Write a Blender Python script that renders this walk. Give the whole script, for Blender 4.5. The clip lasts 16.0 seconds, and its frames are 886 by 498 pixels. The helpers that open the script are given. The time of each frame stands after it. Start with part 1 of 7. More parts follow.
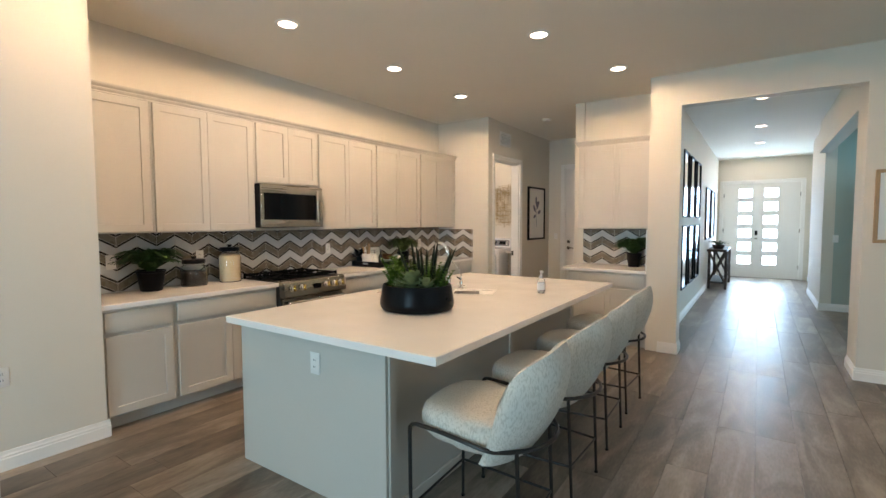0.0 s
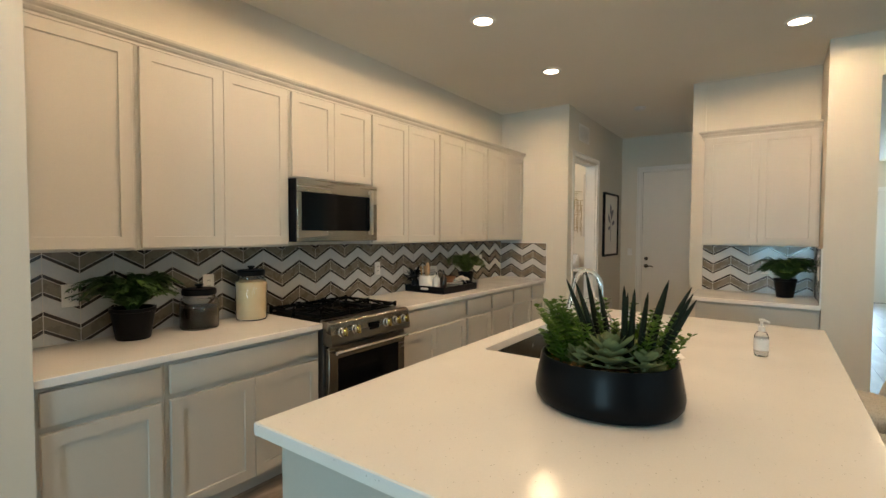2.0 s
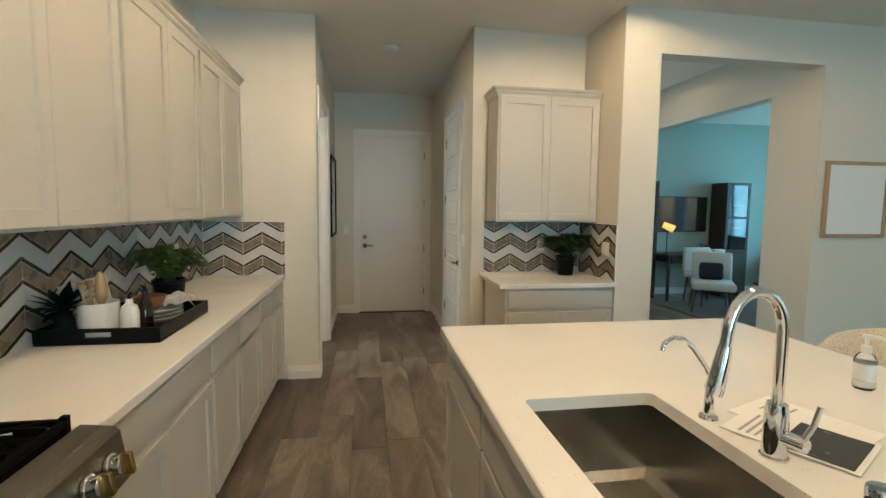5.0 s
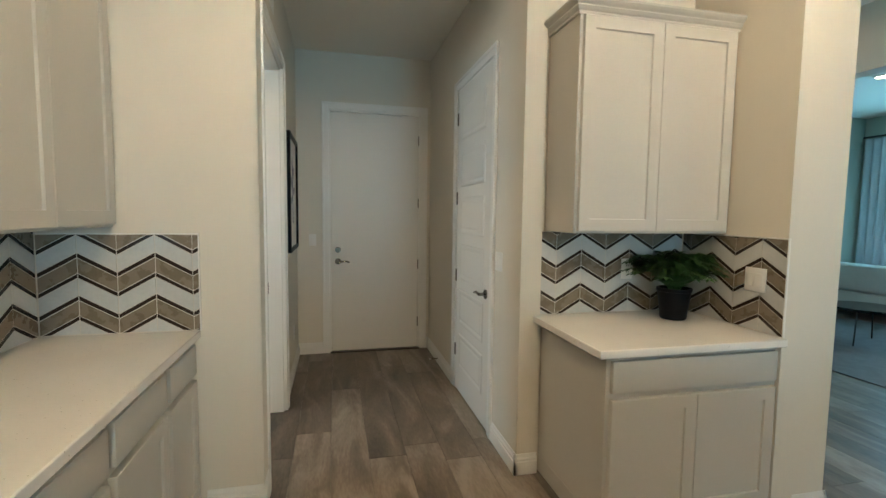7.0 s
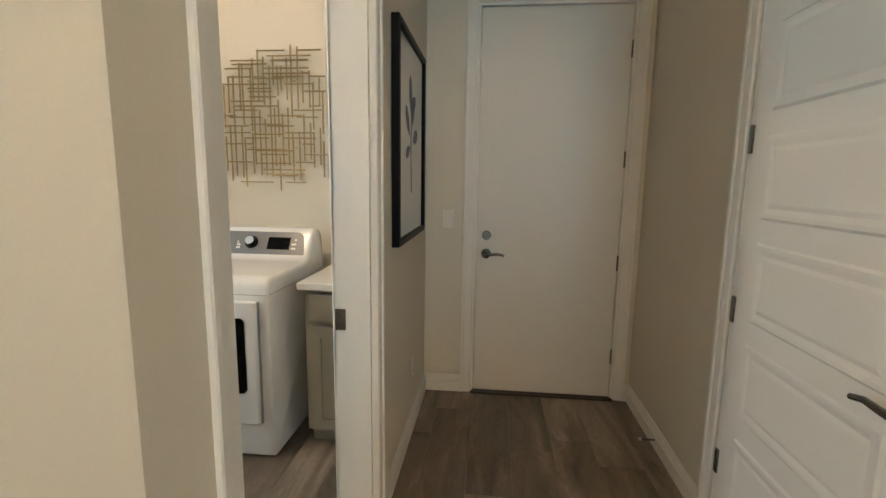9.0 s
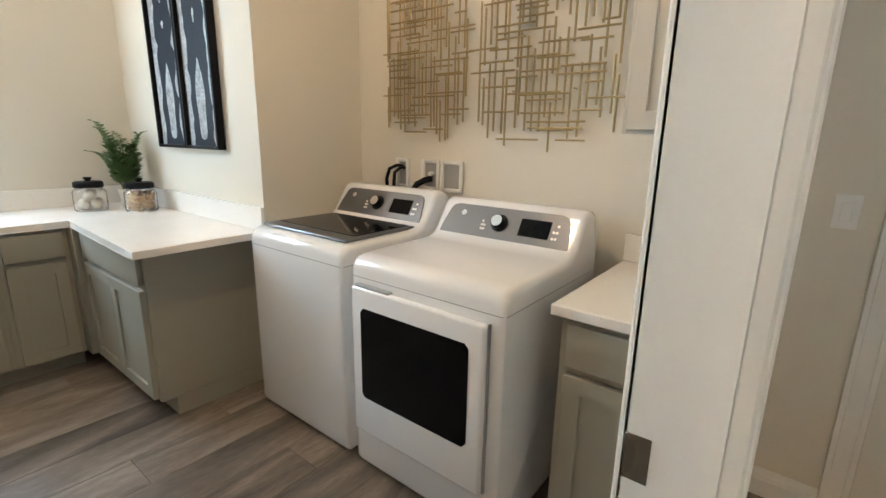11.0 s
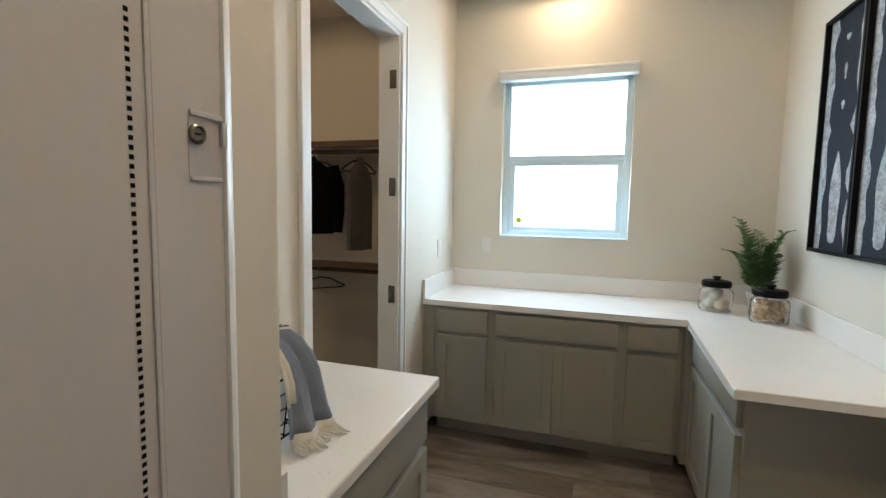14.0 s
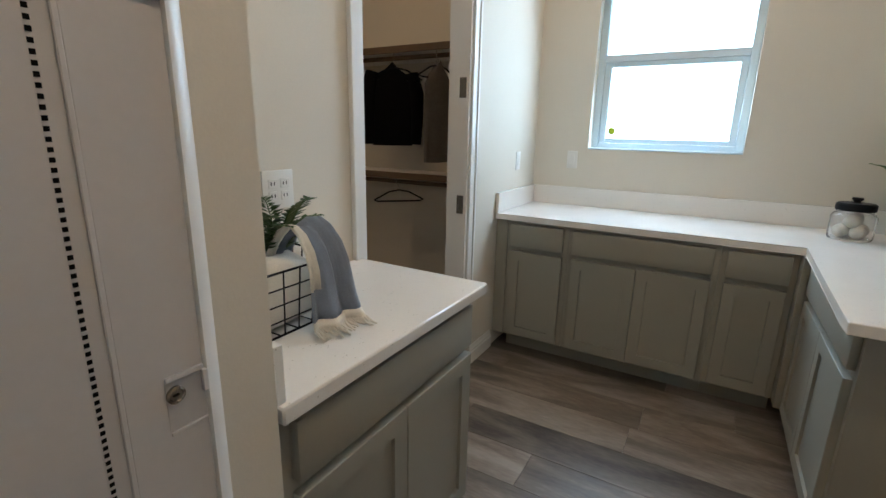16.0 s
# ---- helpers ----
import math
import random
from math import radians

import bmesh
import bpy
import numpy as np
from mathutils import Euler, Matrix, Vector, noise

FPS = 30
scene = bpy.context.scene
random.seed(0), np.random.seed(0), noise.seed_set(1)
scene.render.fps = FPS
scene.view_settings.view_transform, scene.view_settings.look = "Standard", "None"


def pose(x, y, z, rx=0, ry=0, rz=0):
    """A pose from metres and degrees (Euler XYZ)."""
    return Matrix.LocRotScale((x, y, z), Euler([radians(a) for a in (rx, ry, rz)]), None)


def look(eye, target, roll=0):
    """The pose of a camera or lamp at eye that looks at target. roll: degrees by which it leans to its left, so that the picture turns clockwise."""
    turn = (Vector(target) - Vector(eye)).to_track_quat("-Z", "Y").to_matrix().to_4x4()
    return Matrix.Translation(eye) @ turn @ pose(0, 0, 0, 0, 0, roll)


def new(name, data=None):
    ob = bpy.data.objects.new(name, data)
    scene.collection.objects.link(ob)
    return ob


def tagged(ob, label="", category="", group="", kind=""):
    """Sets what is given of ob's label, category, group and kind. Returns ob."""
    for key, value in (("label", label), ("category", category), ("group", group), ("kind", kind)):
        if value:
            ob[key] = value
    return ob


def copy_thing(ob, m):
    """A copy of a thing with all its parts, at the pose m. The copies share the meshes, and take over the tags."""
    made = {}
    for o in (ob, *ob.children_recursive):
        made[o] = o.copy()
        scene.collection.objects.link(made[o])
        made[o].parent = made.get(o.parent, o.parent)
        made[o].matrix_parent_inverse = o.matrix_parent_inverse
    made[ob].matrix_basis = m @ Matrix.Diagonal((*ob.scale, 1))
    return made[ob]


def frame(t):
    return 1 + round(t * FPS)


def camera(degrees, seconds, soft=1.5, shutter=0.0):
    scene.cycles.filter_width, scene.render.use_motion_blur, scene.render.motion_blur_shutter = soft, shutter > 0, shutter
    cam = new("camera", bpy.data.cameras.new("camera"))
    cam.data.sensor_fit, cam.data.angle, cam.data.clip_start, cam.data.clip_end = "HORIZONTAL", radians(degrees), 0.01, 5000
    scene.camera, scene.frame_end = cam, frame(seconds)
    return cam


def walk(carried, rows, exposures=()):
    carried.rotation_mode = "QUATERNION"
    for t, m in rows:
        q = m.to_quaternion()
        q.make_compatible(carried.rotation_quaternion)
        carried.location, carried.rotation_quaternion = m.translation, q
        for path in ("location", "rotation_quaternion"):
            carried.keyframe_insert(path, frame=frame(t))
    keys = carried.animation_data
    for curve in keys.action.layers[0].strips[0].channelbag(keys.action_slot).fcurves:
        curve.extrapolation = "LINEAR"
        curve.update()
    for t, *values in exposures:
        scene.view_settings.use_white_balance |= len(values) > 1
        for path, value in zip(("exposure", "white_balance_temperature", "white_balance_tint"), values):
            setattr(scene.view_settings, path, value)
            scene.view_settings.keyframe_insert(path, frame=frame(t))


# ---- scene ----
cam = camera(87.6, 16.0)
PATH = [
    (0, (1.396, -0.217, 1.47), (0.27, 1.432, 1.351), -0.2),
    (0.5, (1.118, -0.049, 1.474), (-0.127, 1.511, 1.349), -0.2),
    (1, (0.778, 0.136, 1.483), (-0.417, 1.736, 1.367), -0.0),
    (1.5, (0.405, 0.365, 1.48), (-0.89, 1.887, 1.398), 0.0),
    (2, (0.033, 0.526, 1.49), (-1.129, 2.153, 1.415), 0.3),
    (2.5, (-0.294, 0.719, 1.468), (-1.266, 2.467, 1.435), 0.5),
    (3, (-0.657, 0.898, 1.485), (-1.437, 2.738, 1.414), 0.5),
    (3.5, (-0.973, 1.076, 1.485), (-1.451, 3.014, 1.357), 0.7),
    (4, (-1.262, 1.36, 1.48), (-1.486, 3.341, 1.331), 0.8),
    (4.5, (-1.51, 1.658, 1.474), (-1.425, 3.649, 1.309), 0.8),
    (4.7, (-1.563, 1.776, 1.472), (-1.343, 3.756, 1.299), 0.6),
    (6.8, (-1.643, 3.478, 1.46), (-1.154, 5.412, 1.316), 0.6),
    (7, (-1.664, 3.669, 1.464), (-1.209, 5.61, 1.308), 0.7),
    (7.5, (-1.657, 4.119, 1.433), (-1.302, 6.078, 1.239), 0.7),
    (8, (-1.653, 4.62, 1.432), (-1.415, 6.592, 1.199), 0.7),
    (8.5, (-1.668, 5.071, 1.439), (-1.556, 7.049, 1.163), 0.8),
    (9, (-1.609, 5.535, 1.425), (-1.812, 7.502, 1.128), 0.8),
    (9.2, (-1.611, 5.7, 1.422), (-1.977, 7.643, 1.115), 0.7),
    (10.35, (-1.80, 6.27, 1.405), (-2.72, 8.00, 1.005), 0.9),
    (11.5, (-2.104, 6.55, 1.395), (-3.564, 7.83, 0.916), 1.1),
    (12, (-2.127, 6.671, 1.411), (-3.868, 7.558, 0.982), 1.4),
    (12.5, (-2.154, 6.699, 1.434), (-4.08, 7.091, 1.067), 1.3),
    (13, (-2.247, 6.685, 1.438), (-4.213, 6.686, 1.067), 1.2),
    (13.5, (-2.376, 6.649, 1.461), (-4.33, 6.342, 1.163), 1.1),
    (14, (-2.447, 6.63, 1.501), (-4.342, 6.015, 1.322), 1.0),
    (14.5, (-2.535, 6.683, 1.519), (-4.354, 5.857, 1.431), 0.9),
    (15, (-2.596, 6.716, 1.482), (-4.377, 5.814, 1.355), 0.9),
    (15.5, (-2.626, 6.723, 1.439), (-4.363, 5.772, 1.156), 1.0),
    (16, (-2.619, 6.737, 1.387), (-4.296, 5.764, 0.895), 1.2),
]
EXPOSURES = [(0.0, -0.49, 6750, 25), (1.5, -0.66, 6850, 21), (2.5, -0.84, 7000, 16), (3.5, -0.80, 6900, 13), (4.5, -0.66, 6500, 12), (7.0, -0.58, 6050, 10), (8.5, -0.50, 6650, 14), (9.2, -0.55, 6600, 15),
             (11.5, -0.46, 6350, 18), (12.5, -0.82, 6250, 17), (13.5, -0.97, 6200, 17), (14.5, -1.12, 6300, 17), (16.0, -1.20, 6050, 18)]
walk(cam, [(t, look(eye, target, roll)) for t, eye, target, roll in PATH], EXPOSURES)

# ---- world and light ----
world = bpy.data.worlds.new("world")
scene.world = world
world.use_nodes = True
wn = world.node_tree
sky = wn.nodes.new("ShaderNodeTexSky")
sky.sky_type, sky.sun_disc = "NISHITA", False
sky.sun_elevation, sky.sun_rotation = radians(50), radians(150)
wn.nodes["Background"].inputs["Strength"].default_value = 0.12
wn.links.new(sky.outputs["Color"], wn.nodes["Background"].inputs["Color"])
sun = new("sun", bpy.data.lights.new("sun", "SUN"))
sun.data.energy, sun.data.angle, sun.data.color = 3.0, radians(0.5), (1.0, 0.95, 0.88)
sun.matrix_world = look((0, 0, 20), (-5, 6, 8))
CEIL = 3.04


def window_light(x, y, z, toward, w, h, watts, color):
    """Sky light that enters through an opening of the house."""
    lamp = new("window_skylight", bpy.data.lights.new("window_skylight", "AREA"))
    lamp.data.shape, lamp.data.size, lamp.data.size_y = "RECTANGLE", w, h
    lamp.data.energy, lamp.data.color = watts, color
    lamp.matrix_world = look((x, y, z), toward)


SKY = (0.42, 0.86, 1.0)
window_light(5.90, 0.2, 1.5, (0.5, 1.6, 0.7), 3.2, 2.2, 34, SKY)
window_light(0.35, -4.90, 1.4, (-0.3, 1.5, 0.6), 1.5, 2.2, 265, (0.42, 0.82, 1.0))
window_light(6.50, 7.6, 1.7, (0, 7.6, 1.3), 1.4, 1.5, 92, (0.28, 0.76, 1.0))
window_light(1.40, 13.86, 1.4, (1.4, 5, 0.9), 1.2, 1.9, 104, (0.44, 0.76, 1.0))
window_light(-5.93, 6.41, 1.88, (-3.0, 6.55, 1.4), 0.85, 1.1, 52, (0.62, 0.86, 1.0))
WARM = (1.0, 0.74, 0.44)
# x, y and watts of the recessed downlights; those at x 1.8, 0.3, -0.9, -3.25 are unseen additions
DOWNLIGHTS = [(-1.74, 0.91, 34), (-1.74, 2.20, 64), (-1.74, 3.50, 64), (-1.745, 4.79, 58), (-0.10, 2.25, 52), (-0.182, 3.536, 52), (0.15, 4.815, 46), (1.8, 2.2, 14), (1.8, 3.8, 18), (0.3, 0.3, 24), (-0.9, -2.0, 16),
              (1.39, 7.04, 14), (1.38, 9.2, 18), (1.37, 11.22, 18), (1.36, 13.3, 18), (-5.62, 6.42, 30), (-3.25, 6.95, 84), (-4.6, 4.5, 34), (4.3, 7.7, 8)]


# ---- materials ----
def material(name, color, rough=0.5, metal=0.0, vary=0.06, scale=3.0, fine=60.0, bump=0.05, spread=(1, 1, 1), coat=0.0, sheen=0.0, rand=0.0, spec=0.5):
    """A surface with coarse stains, fine grain and relief, at sizes in metres."""
    m = bpy.data.materials.new(name)
    m.use_nodes = True
    n, l = m.node_tree.nodes, m.node_tree.links
    b = n["Principled BSDF"]
    b.inputs["Metallic"].default_value = metal
    b.inputs["Coat Weight"].default_value = coat
    b.inputs["Sheen Weight"].default_value = sheen
    b.inputs["Specular IOR Level"].default_value = spec
    geo = n.new("ShaderNodeNewGeometry")
    stretch = n.new("ShaderNodeVectorMath")
    stretch.operation = "MULTIPLY"
    stretch.inputs[1].default_value = spread
    l.new(geo.outputs["Position"], stretch.inputs[0])
    big, small = n.new("ShaderNodeTexNoise"), n.new("ShaderNodeTexNoise")
    big.inputs["Scale"].default_value, small.inputs["Scale"].default_value = scale, fine
    big.inputs["Detail"].default_value = small.inputs["Detail"].default_value = 4
    for t in (big, small):
        l.new(stretch.outputs[0], t.inputs["Vector"])
    mix = n.new("ShaderNodeMath")
    mix.operation = "MULTIPLY_ADD"
    mix.inputs[1].default_value = 0.5
    l.new(small.outputs["Fac"], mix.inputs[0])
    half = n.new("ShaderNodeMath")
    half.operation = "MULTIPLY"
    half.inputs[1].default_value = 0.5
    l.new(big.outputs["Fac"], half.inputs[0])
    l.new(half.outputs[0], mix.inputs[2])
    value = mix.outputs[0]
    if rand:
        info = n.new("ShaderNodeObjectInfo")
        add = n.new("ShaderNodeMath")
        add.operation = "MULTIPLY_ADD"
        add.inputs[1].default_value = rand
        l.new(info.outputs["Random"], add.inputs[0])
        l.new(value, add.inputs[2])
        value = add.outputs[0]
    ramp = n.new("ShaderNodeValToRGB")
    ramp.color_ramp.elements[0].position, ramp.color_ramp.elements[1].position = 0.3, 0.7 + rand
    ramp.color_ramp.elements[0].color = (*[c * (1 - vary) for c in color], 1)
    ramp.color_ramp.elements[1].color = (*[min(1, c * (1 + vary)) for c in color], 1)
    l.new(value, ramp.inputs["Fac"])
    l.new(ramp.outputs["Color"], b.inputs["Base Color"])
    rr = n.new("ShaderNodeMapRange")
    rr.inputs["To Min"].default_value, rr.inputs["To Max"].default_value = max(0.02, rough - 0.08), min(1, rough + 0.08)
    l.new(big.outputs["Fac"], rr.inputs["Value"])
    l.new(rr.outputs["Result"], b.inputs["Roughness"])
    if bump:
        bp = n.new("ShaderNodeBump")
        bp.inputs["Strength"].default_value, bp.inputs["Distance"].default_value = bump, 0.002
        l.new(small.outputs["Fac"], bp.inputs["Height"])
        l.new(bp.outputs["Normal"], b.inputs["Normal"])
    return m


def glass_material(name, color=(1, 1, 1), rough=0.0, ior=1.45):
    m = bpy.data.materials.new(name)
    m.use_nodes = True
    b = m.node_tree.nodes["Principled BSDF"]
    b.inputs["Base Color"].default_value = (*color, 1)
    b.inputs["Transmission Weight"].default_value = 1
    b.inputs["Roughness"].default_value, b.inputs["IOR"].default_value = rough, ior
    return m


def glow(name, color, strength):
    m = bpy.data.materials.new(name)
    m.use_nodes = True
    b = m.node_tree.nodes["Principled BSDF"]
    b.inputs["Base Color"].default_value = (*color, 1)
    b.inputs["Emission Color"].default_value = (*color, 1)
    b.inputs["Emission Strength"].default_value = strength
    return m


def plank_material(name, by_object):
    """Grey-brown vinyl plank: board tone by piece, long grain, knots and worn streaks."""
    m = bpy.data.materials.new(name)
    m.use_nodes = True
    n, l = m.node_tree.nodes, m.node_tree.links
    b = n["Principled BSDF"]
    geo = n.new("ShaderNodeNewGeometry")
    if by_object:
        tone = n.new("ShaderNodeObjectInfo").outputs["Random"]
    else:
        tone = geo.outputs["Random Per Island"]
    shift = n.new("ShaderNodeMath")
    shift.operation = "MULTIPLY"
    shift.inputs[1].default_value = 37.0
    l.new(tone, shift.inputs[0])
    comb = n.new("ShaderNodeCombineXYZ")
    l.new(shift.outputs[0], comb.inputs["Z"])
    l.new(shift.outputs[0], comb.inputs["Y"])
    add = n.new("ShaderNodeVectorMath")
    l.new(geo.outputs["Position"], add.inputs[0])
    l.new(comb.outputs[0], add.inputs[1])
    st = n.new("ShaderNodeVectorMath")
    st.operation = "MULTIPLY"
    st.inputs[1].default_value = (1.0, 0.22, 1.0)
    l.new(add.outputs[0], st.inputs[0])
    coarse, grain = n.new("ShaderNodeTexNoise"), n.new("ShaderNodeTexNoise")
    coarse.inputs["Scale"].default_value, coarse.inputs["Detail"].default_value, coarse.inputs["Distortion"].default_value = 5.2, 8, 1.3
    grain.inputs["Scale"].default_value, grain.inputs["Detail"].default_value = 90, 6
    l.new(st.outputs[0], coarse.inputs["Vector"])
    l.new(st.outputs[0], grain.inputs["Vector"])
    ramp = n.new("ShaderNodeValToRGB")
    e = ramp.color_ramp.elements
    e[0].position, e[0].color = 0.22, (0.056, 0.044, 0.034, 1)
    e[1].position, e[1].color = 0.76, (0.335, 0.282, 0.228, 1)
    mid = e.new(0.5)
    mid.color = (0.170, 0.135, 0.105, 1)
    mix = n.new("ShaderNodeMath")
    mix.operation = "MULTIPLY_ADD"
    mix.inputs[1].default_value, mix.inputs[2].default_value = 0.24, -0.12
    l.new(tone, mix.inputs[0])
    tot = n.new("ShaderNodeMath")
    l.new(mix.outputs[0], tot.inputs[0])
    l.new(coarse.outputs["Fac"], tot.inputs[1])
    tot2 = n.new("ShaderNodeMath")
    tot2.operation = "MULTIPLY_ADD"
    tot2.inputs[1].default_value = 0.27
    sub = n.new("ShaderNodeMath")
    sub.operation = "SUBTRACT"
    sub.inputs[1].default_value = 0.5
    l.new(grain.outputs["Fac"], sub.inputs[0])
    l.new(sub.outputs[0], tot2.inputs[0])
    l.new(tot.outputs[0], tot2.inputs[2])
    l.new(tot2.outputs[0], ramp.inputs["Fac"])
    l.new(ramp.outputs["Color"], b.inputs["Base Color"])
    rr = n.new("ShaderNodeMapRange")
    rr.inputs["To Min"].default_value, rr.inputs["To Max"].default_value = 0.28, 0.50
    l.new(coarse.outputs["Fac"], rr.inputs["Value"])
    l.new(rr.outputs["Result"], b.inputs["Roughness"])
    bp = n.new("ShaderNodeBump")
    bp.inputs["Strength"].default_value, bp.inputs["Distance"].default_value = 0.12, 0.001
    l.new(grain.outputs["Fac"], bp.inputs["Height"])
    l.new(bp.outputs["Normal"], b.inputs["Normal"])
    return m


def quartz_material():
    m = material("white_quartz", (0.83, 0.80, 0.755), rough=0.2, vary=0.03, scale=4, fine=160, bump=0.0)
    n, l = m.node_tree.nodes, m.node_tree.links
    b = n["Principled BSDF"]
    base = b.inputs["Base Color"].links[0].from_socket
    vor = n.new("ShaderNodeTexVoronoi")
    vor.inputs["Scale"].default_value = 70
    geo = n.new("ShaderNodeNewGeometry")
    l.new(geo.outputs["Position"], vor.inputs["Vector"])
    lt = n.new("ShaderNodeMath")
    lt.operation = "LESS_THAN"
    lt.inputs[1].default_value = 0.13
    l.new(vor.outputs["Distance"], lt.inputs[0])
    keep = n.new("ShaderNodeTexNoise")
    keep.inputs["Scale"].default_value = 45
    l.new(geo.outputs["Position"], keep.inputs["Vector"])
    gt = n.new("ShaderNodeMath")
    gt.operation = "GREATER_THAN"
    gt.inputs[1].default_value = 0.56
    l.new(keep.outputs["Fac"], gt.inputs[0])
    both = n.new("ShaderNodeMath")
    both.operation = "MULTIPLY"
    l.new(lt.outputs[0], both.inputs[0])
    l.new(gt.outputs[0], both.inputs[1])
    mix = n.new("ShaderNodeMix")
    mix.data_type = "RGBA"
    l.new(both.outputs[0], mix.inputs["Factor"])
    l.new(base, mix.inputs["A"])
    mix.inputs["B"].default_value = (0.52, 0.49, 0.44, 1)
    l.new(mix.outputs["Result"], b.inputs["Base Color"])
    return m


def speckled(name, light, dark, scale, cut=0.5, rough=0.9, bump=0.4):
    """Woven cloth with dark flecks."""
    m = material(name, light, rough=rough, vary=0.08, scale=8, fine=scale, bump=bump)
    n, l = m.node_tree.nodes, m.node_tree.links
    b = n["Principled BSDF"]
    base = b.inputs["Base Color"].links[0].from_socket
    geo = n.new("ShaderNodeNewGeometry")
    st = n.new("ShaderNodeVectorMath")
    st.operation = "MULTIPLY"
    st.inputs[1].default_value = (1, 1, 0.35)
    l.new(geo.outputs["Position"], st.inputs[0])
    t = n.new("ShaderNodeTexNoise")
    t.inputs["Scale"].default_value, t.inputs["Detail"].default_value = scale, 3
    l.new(st.outputs[0], t.inputs["Vector"])
    mr = n.new("ShaderNodeMapRange")
    mr.inputs["From Min"].default_value, mr.inputs["From Max"].default_value = cut, cut + 0.14
    l.new(t.outputs["Fac"], mr.inputs["Value"])
    mix = n.new("ShaderNodeMix")
    mix.data_type = "RGBA"
    l.new(mr.outputs["Result"], mix.inputs["Factor"])
    l.new(base, mix.inputs["A"])
    mix.inputs["B"].default_value = (*dark, 1)
    l.new(mix.outputs["Result"], b.inputs["Base Color"])
    return m


WALL = material("beige_wall_paint", (0.70, 0.65, 0.56), rough=0.75, vary=0.03, scale=1.2, fine=220, bump=0.12)
CEILING = material("ceiling_paint", (0.85, 0.80, 0.71), rough=0.85, vary=0.03, scale=1.0, fine=160, bump=0.2)
TRIM = material("white_trim_paint", (0.80, 0.78, 0.74), rough=0.4, vary=0.02, scale=3, fine=120, bump=0.03)
DOORP = material("door_paint", (0.74, 0.71, 0.66), rough=0.42, vary=0.02, scale=2, fine=120, bump=0.04)
CAB = material("greige_cabinet_paint", (0.54, 0.51, 0.455), rough=0.42, vary=0.03, scale=2, fine=140, bump=0.03)
CABG = material("sage_cabinet_paint", (0.325, 0.31, 0.258), rough=0.45, vary=0.03, scale=2, fine=140, bump=0.03)
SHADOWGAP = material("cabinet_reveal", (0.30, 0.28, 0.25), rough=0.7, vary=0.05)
QUARTZ = quartz_material()
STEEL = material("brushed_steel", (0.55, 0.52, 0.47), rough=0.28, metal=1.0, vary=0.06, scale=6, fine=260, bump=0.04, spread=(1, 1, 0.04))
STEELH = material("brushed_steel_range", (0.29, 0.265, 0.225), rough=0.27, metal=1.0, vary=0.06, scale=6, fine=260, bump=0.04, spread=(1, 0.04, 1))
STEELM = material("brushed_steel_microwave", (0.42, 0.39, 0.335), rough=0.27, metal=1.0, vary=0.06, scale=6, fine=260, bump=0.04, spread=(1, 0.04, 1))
CHROME = material("chrome", (0.80, 0.80, 0.80), rough=0.08, metal=1.0, vary=0.02, bump=0.0)
NICKEL = material("satin_nickel", (0.24, 0.22, 0.195), rough=0.26, metal=1.0, vary=0.04, bump=0.02)
BRASS = material("brass", (0.62, 0.42, 0.14), rough=0.25, metal=1.0, vary=0.06, bump=0.02)
GOLD = material("champagne_gold_rod", (0.40, 0.31, 0.165), rough=0.36, metal=1.0, vary=0.15, scale=12, bump=0.05)
IRON = material("cast_iron", (0.0038, 0.0035, 0.0032), rough=0.7, vary=0.3, scale=20, bump=0.3, spec=0.07)
BLACKGLASS = material("black_glass", (0.004, 0.004, 0.0045), rough=0.05, vary=0.05, bump=0.0, spec=0.14)
BLACK = material("black_satin", (0.006, 0.006, 0.007), rough=0.42, vary=0.25, scale=6, bump=0.1, spec=0.10)
BRONZE = material("dark_bronze_metal", (0.035, 0.031, 0.028), rough=0.4, metal=0.6, vary=0.15, bump=0.06)
ENAMEL = material("white_enamel", (0.80, 0.81, 0.83), rough=0.12, vary=0.01, bump=0.0, coat=0.4)
PANELGREY = material("grey_control_panel", (0.20, 0.205, 0.22), rough=0.36, metal=0.85, vary=0.03, bump=0.02)
PLASTIC = material("white_plastic", (0.78, 0.76, 0.72), rough=0.35, vary=0.02, bump=0.0)
GROUT = material("pale_grout", (0.66, 0.62, 0.55), rough=0.9, vary=0.06, bump=0.2)
TILE_W = material("white_marble_tile", (0.60, 0.605, 0.59), rough=0.18, vary=0.10, scale=14, fine=80, bump=0.02, rand=0.25)
TILE_T = material("taupe_tile", (0.205, 0.165, 0.118), rough=0.28, vary=0.14, scale=20, fine=120, bump=0.04, rand=0.25)
TILE_B = material("brown_glass_tile", (0.038, 0.028, 0.022), rough=0.12, vary=0.2, scale=18, bump=0.02, rand=0.25)
FABRIC = speckled("flecked_cream_fabric", (0.64, 0.60, 0.53), (0.50, 0.46, 0.39), 150, cut=0.48, bump=0.8)
PLANK = plank_material("vinyl_plank", True)
PLANKS = plank_material("vinyl_plank_rest", False)
PLANKGAP = material("plank_joint", (0.085, 0.066, 0.052), rough=0.8)
LAMPGLOW = glow("downlight_lens", (1.0, 0.84, 0.62), 22.0)
DAYGLOW = glow("bright_daylight_outside", (0.64, 0.89, 1.0), 9.0)


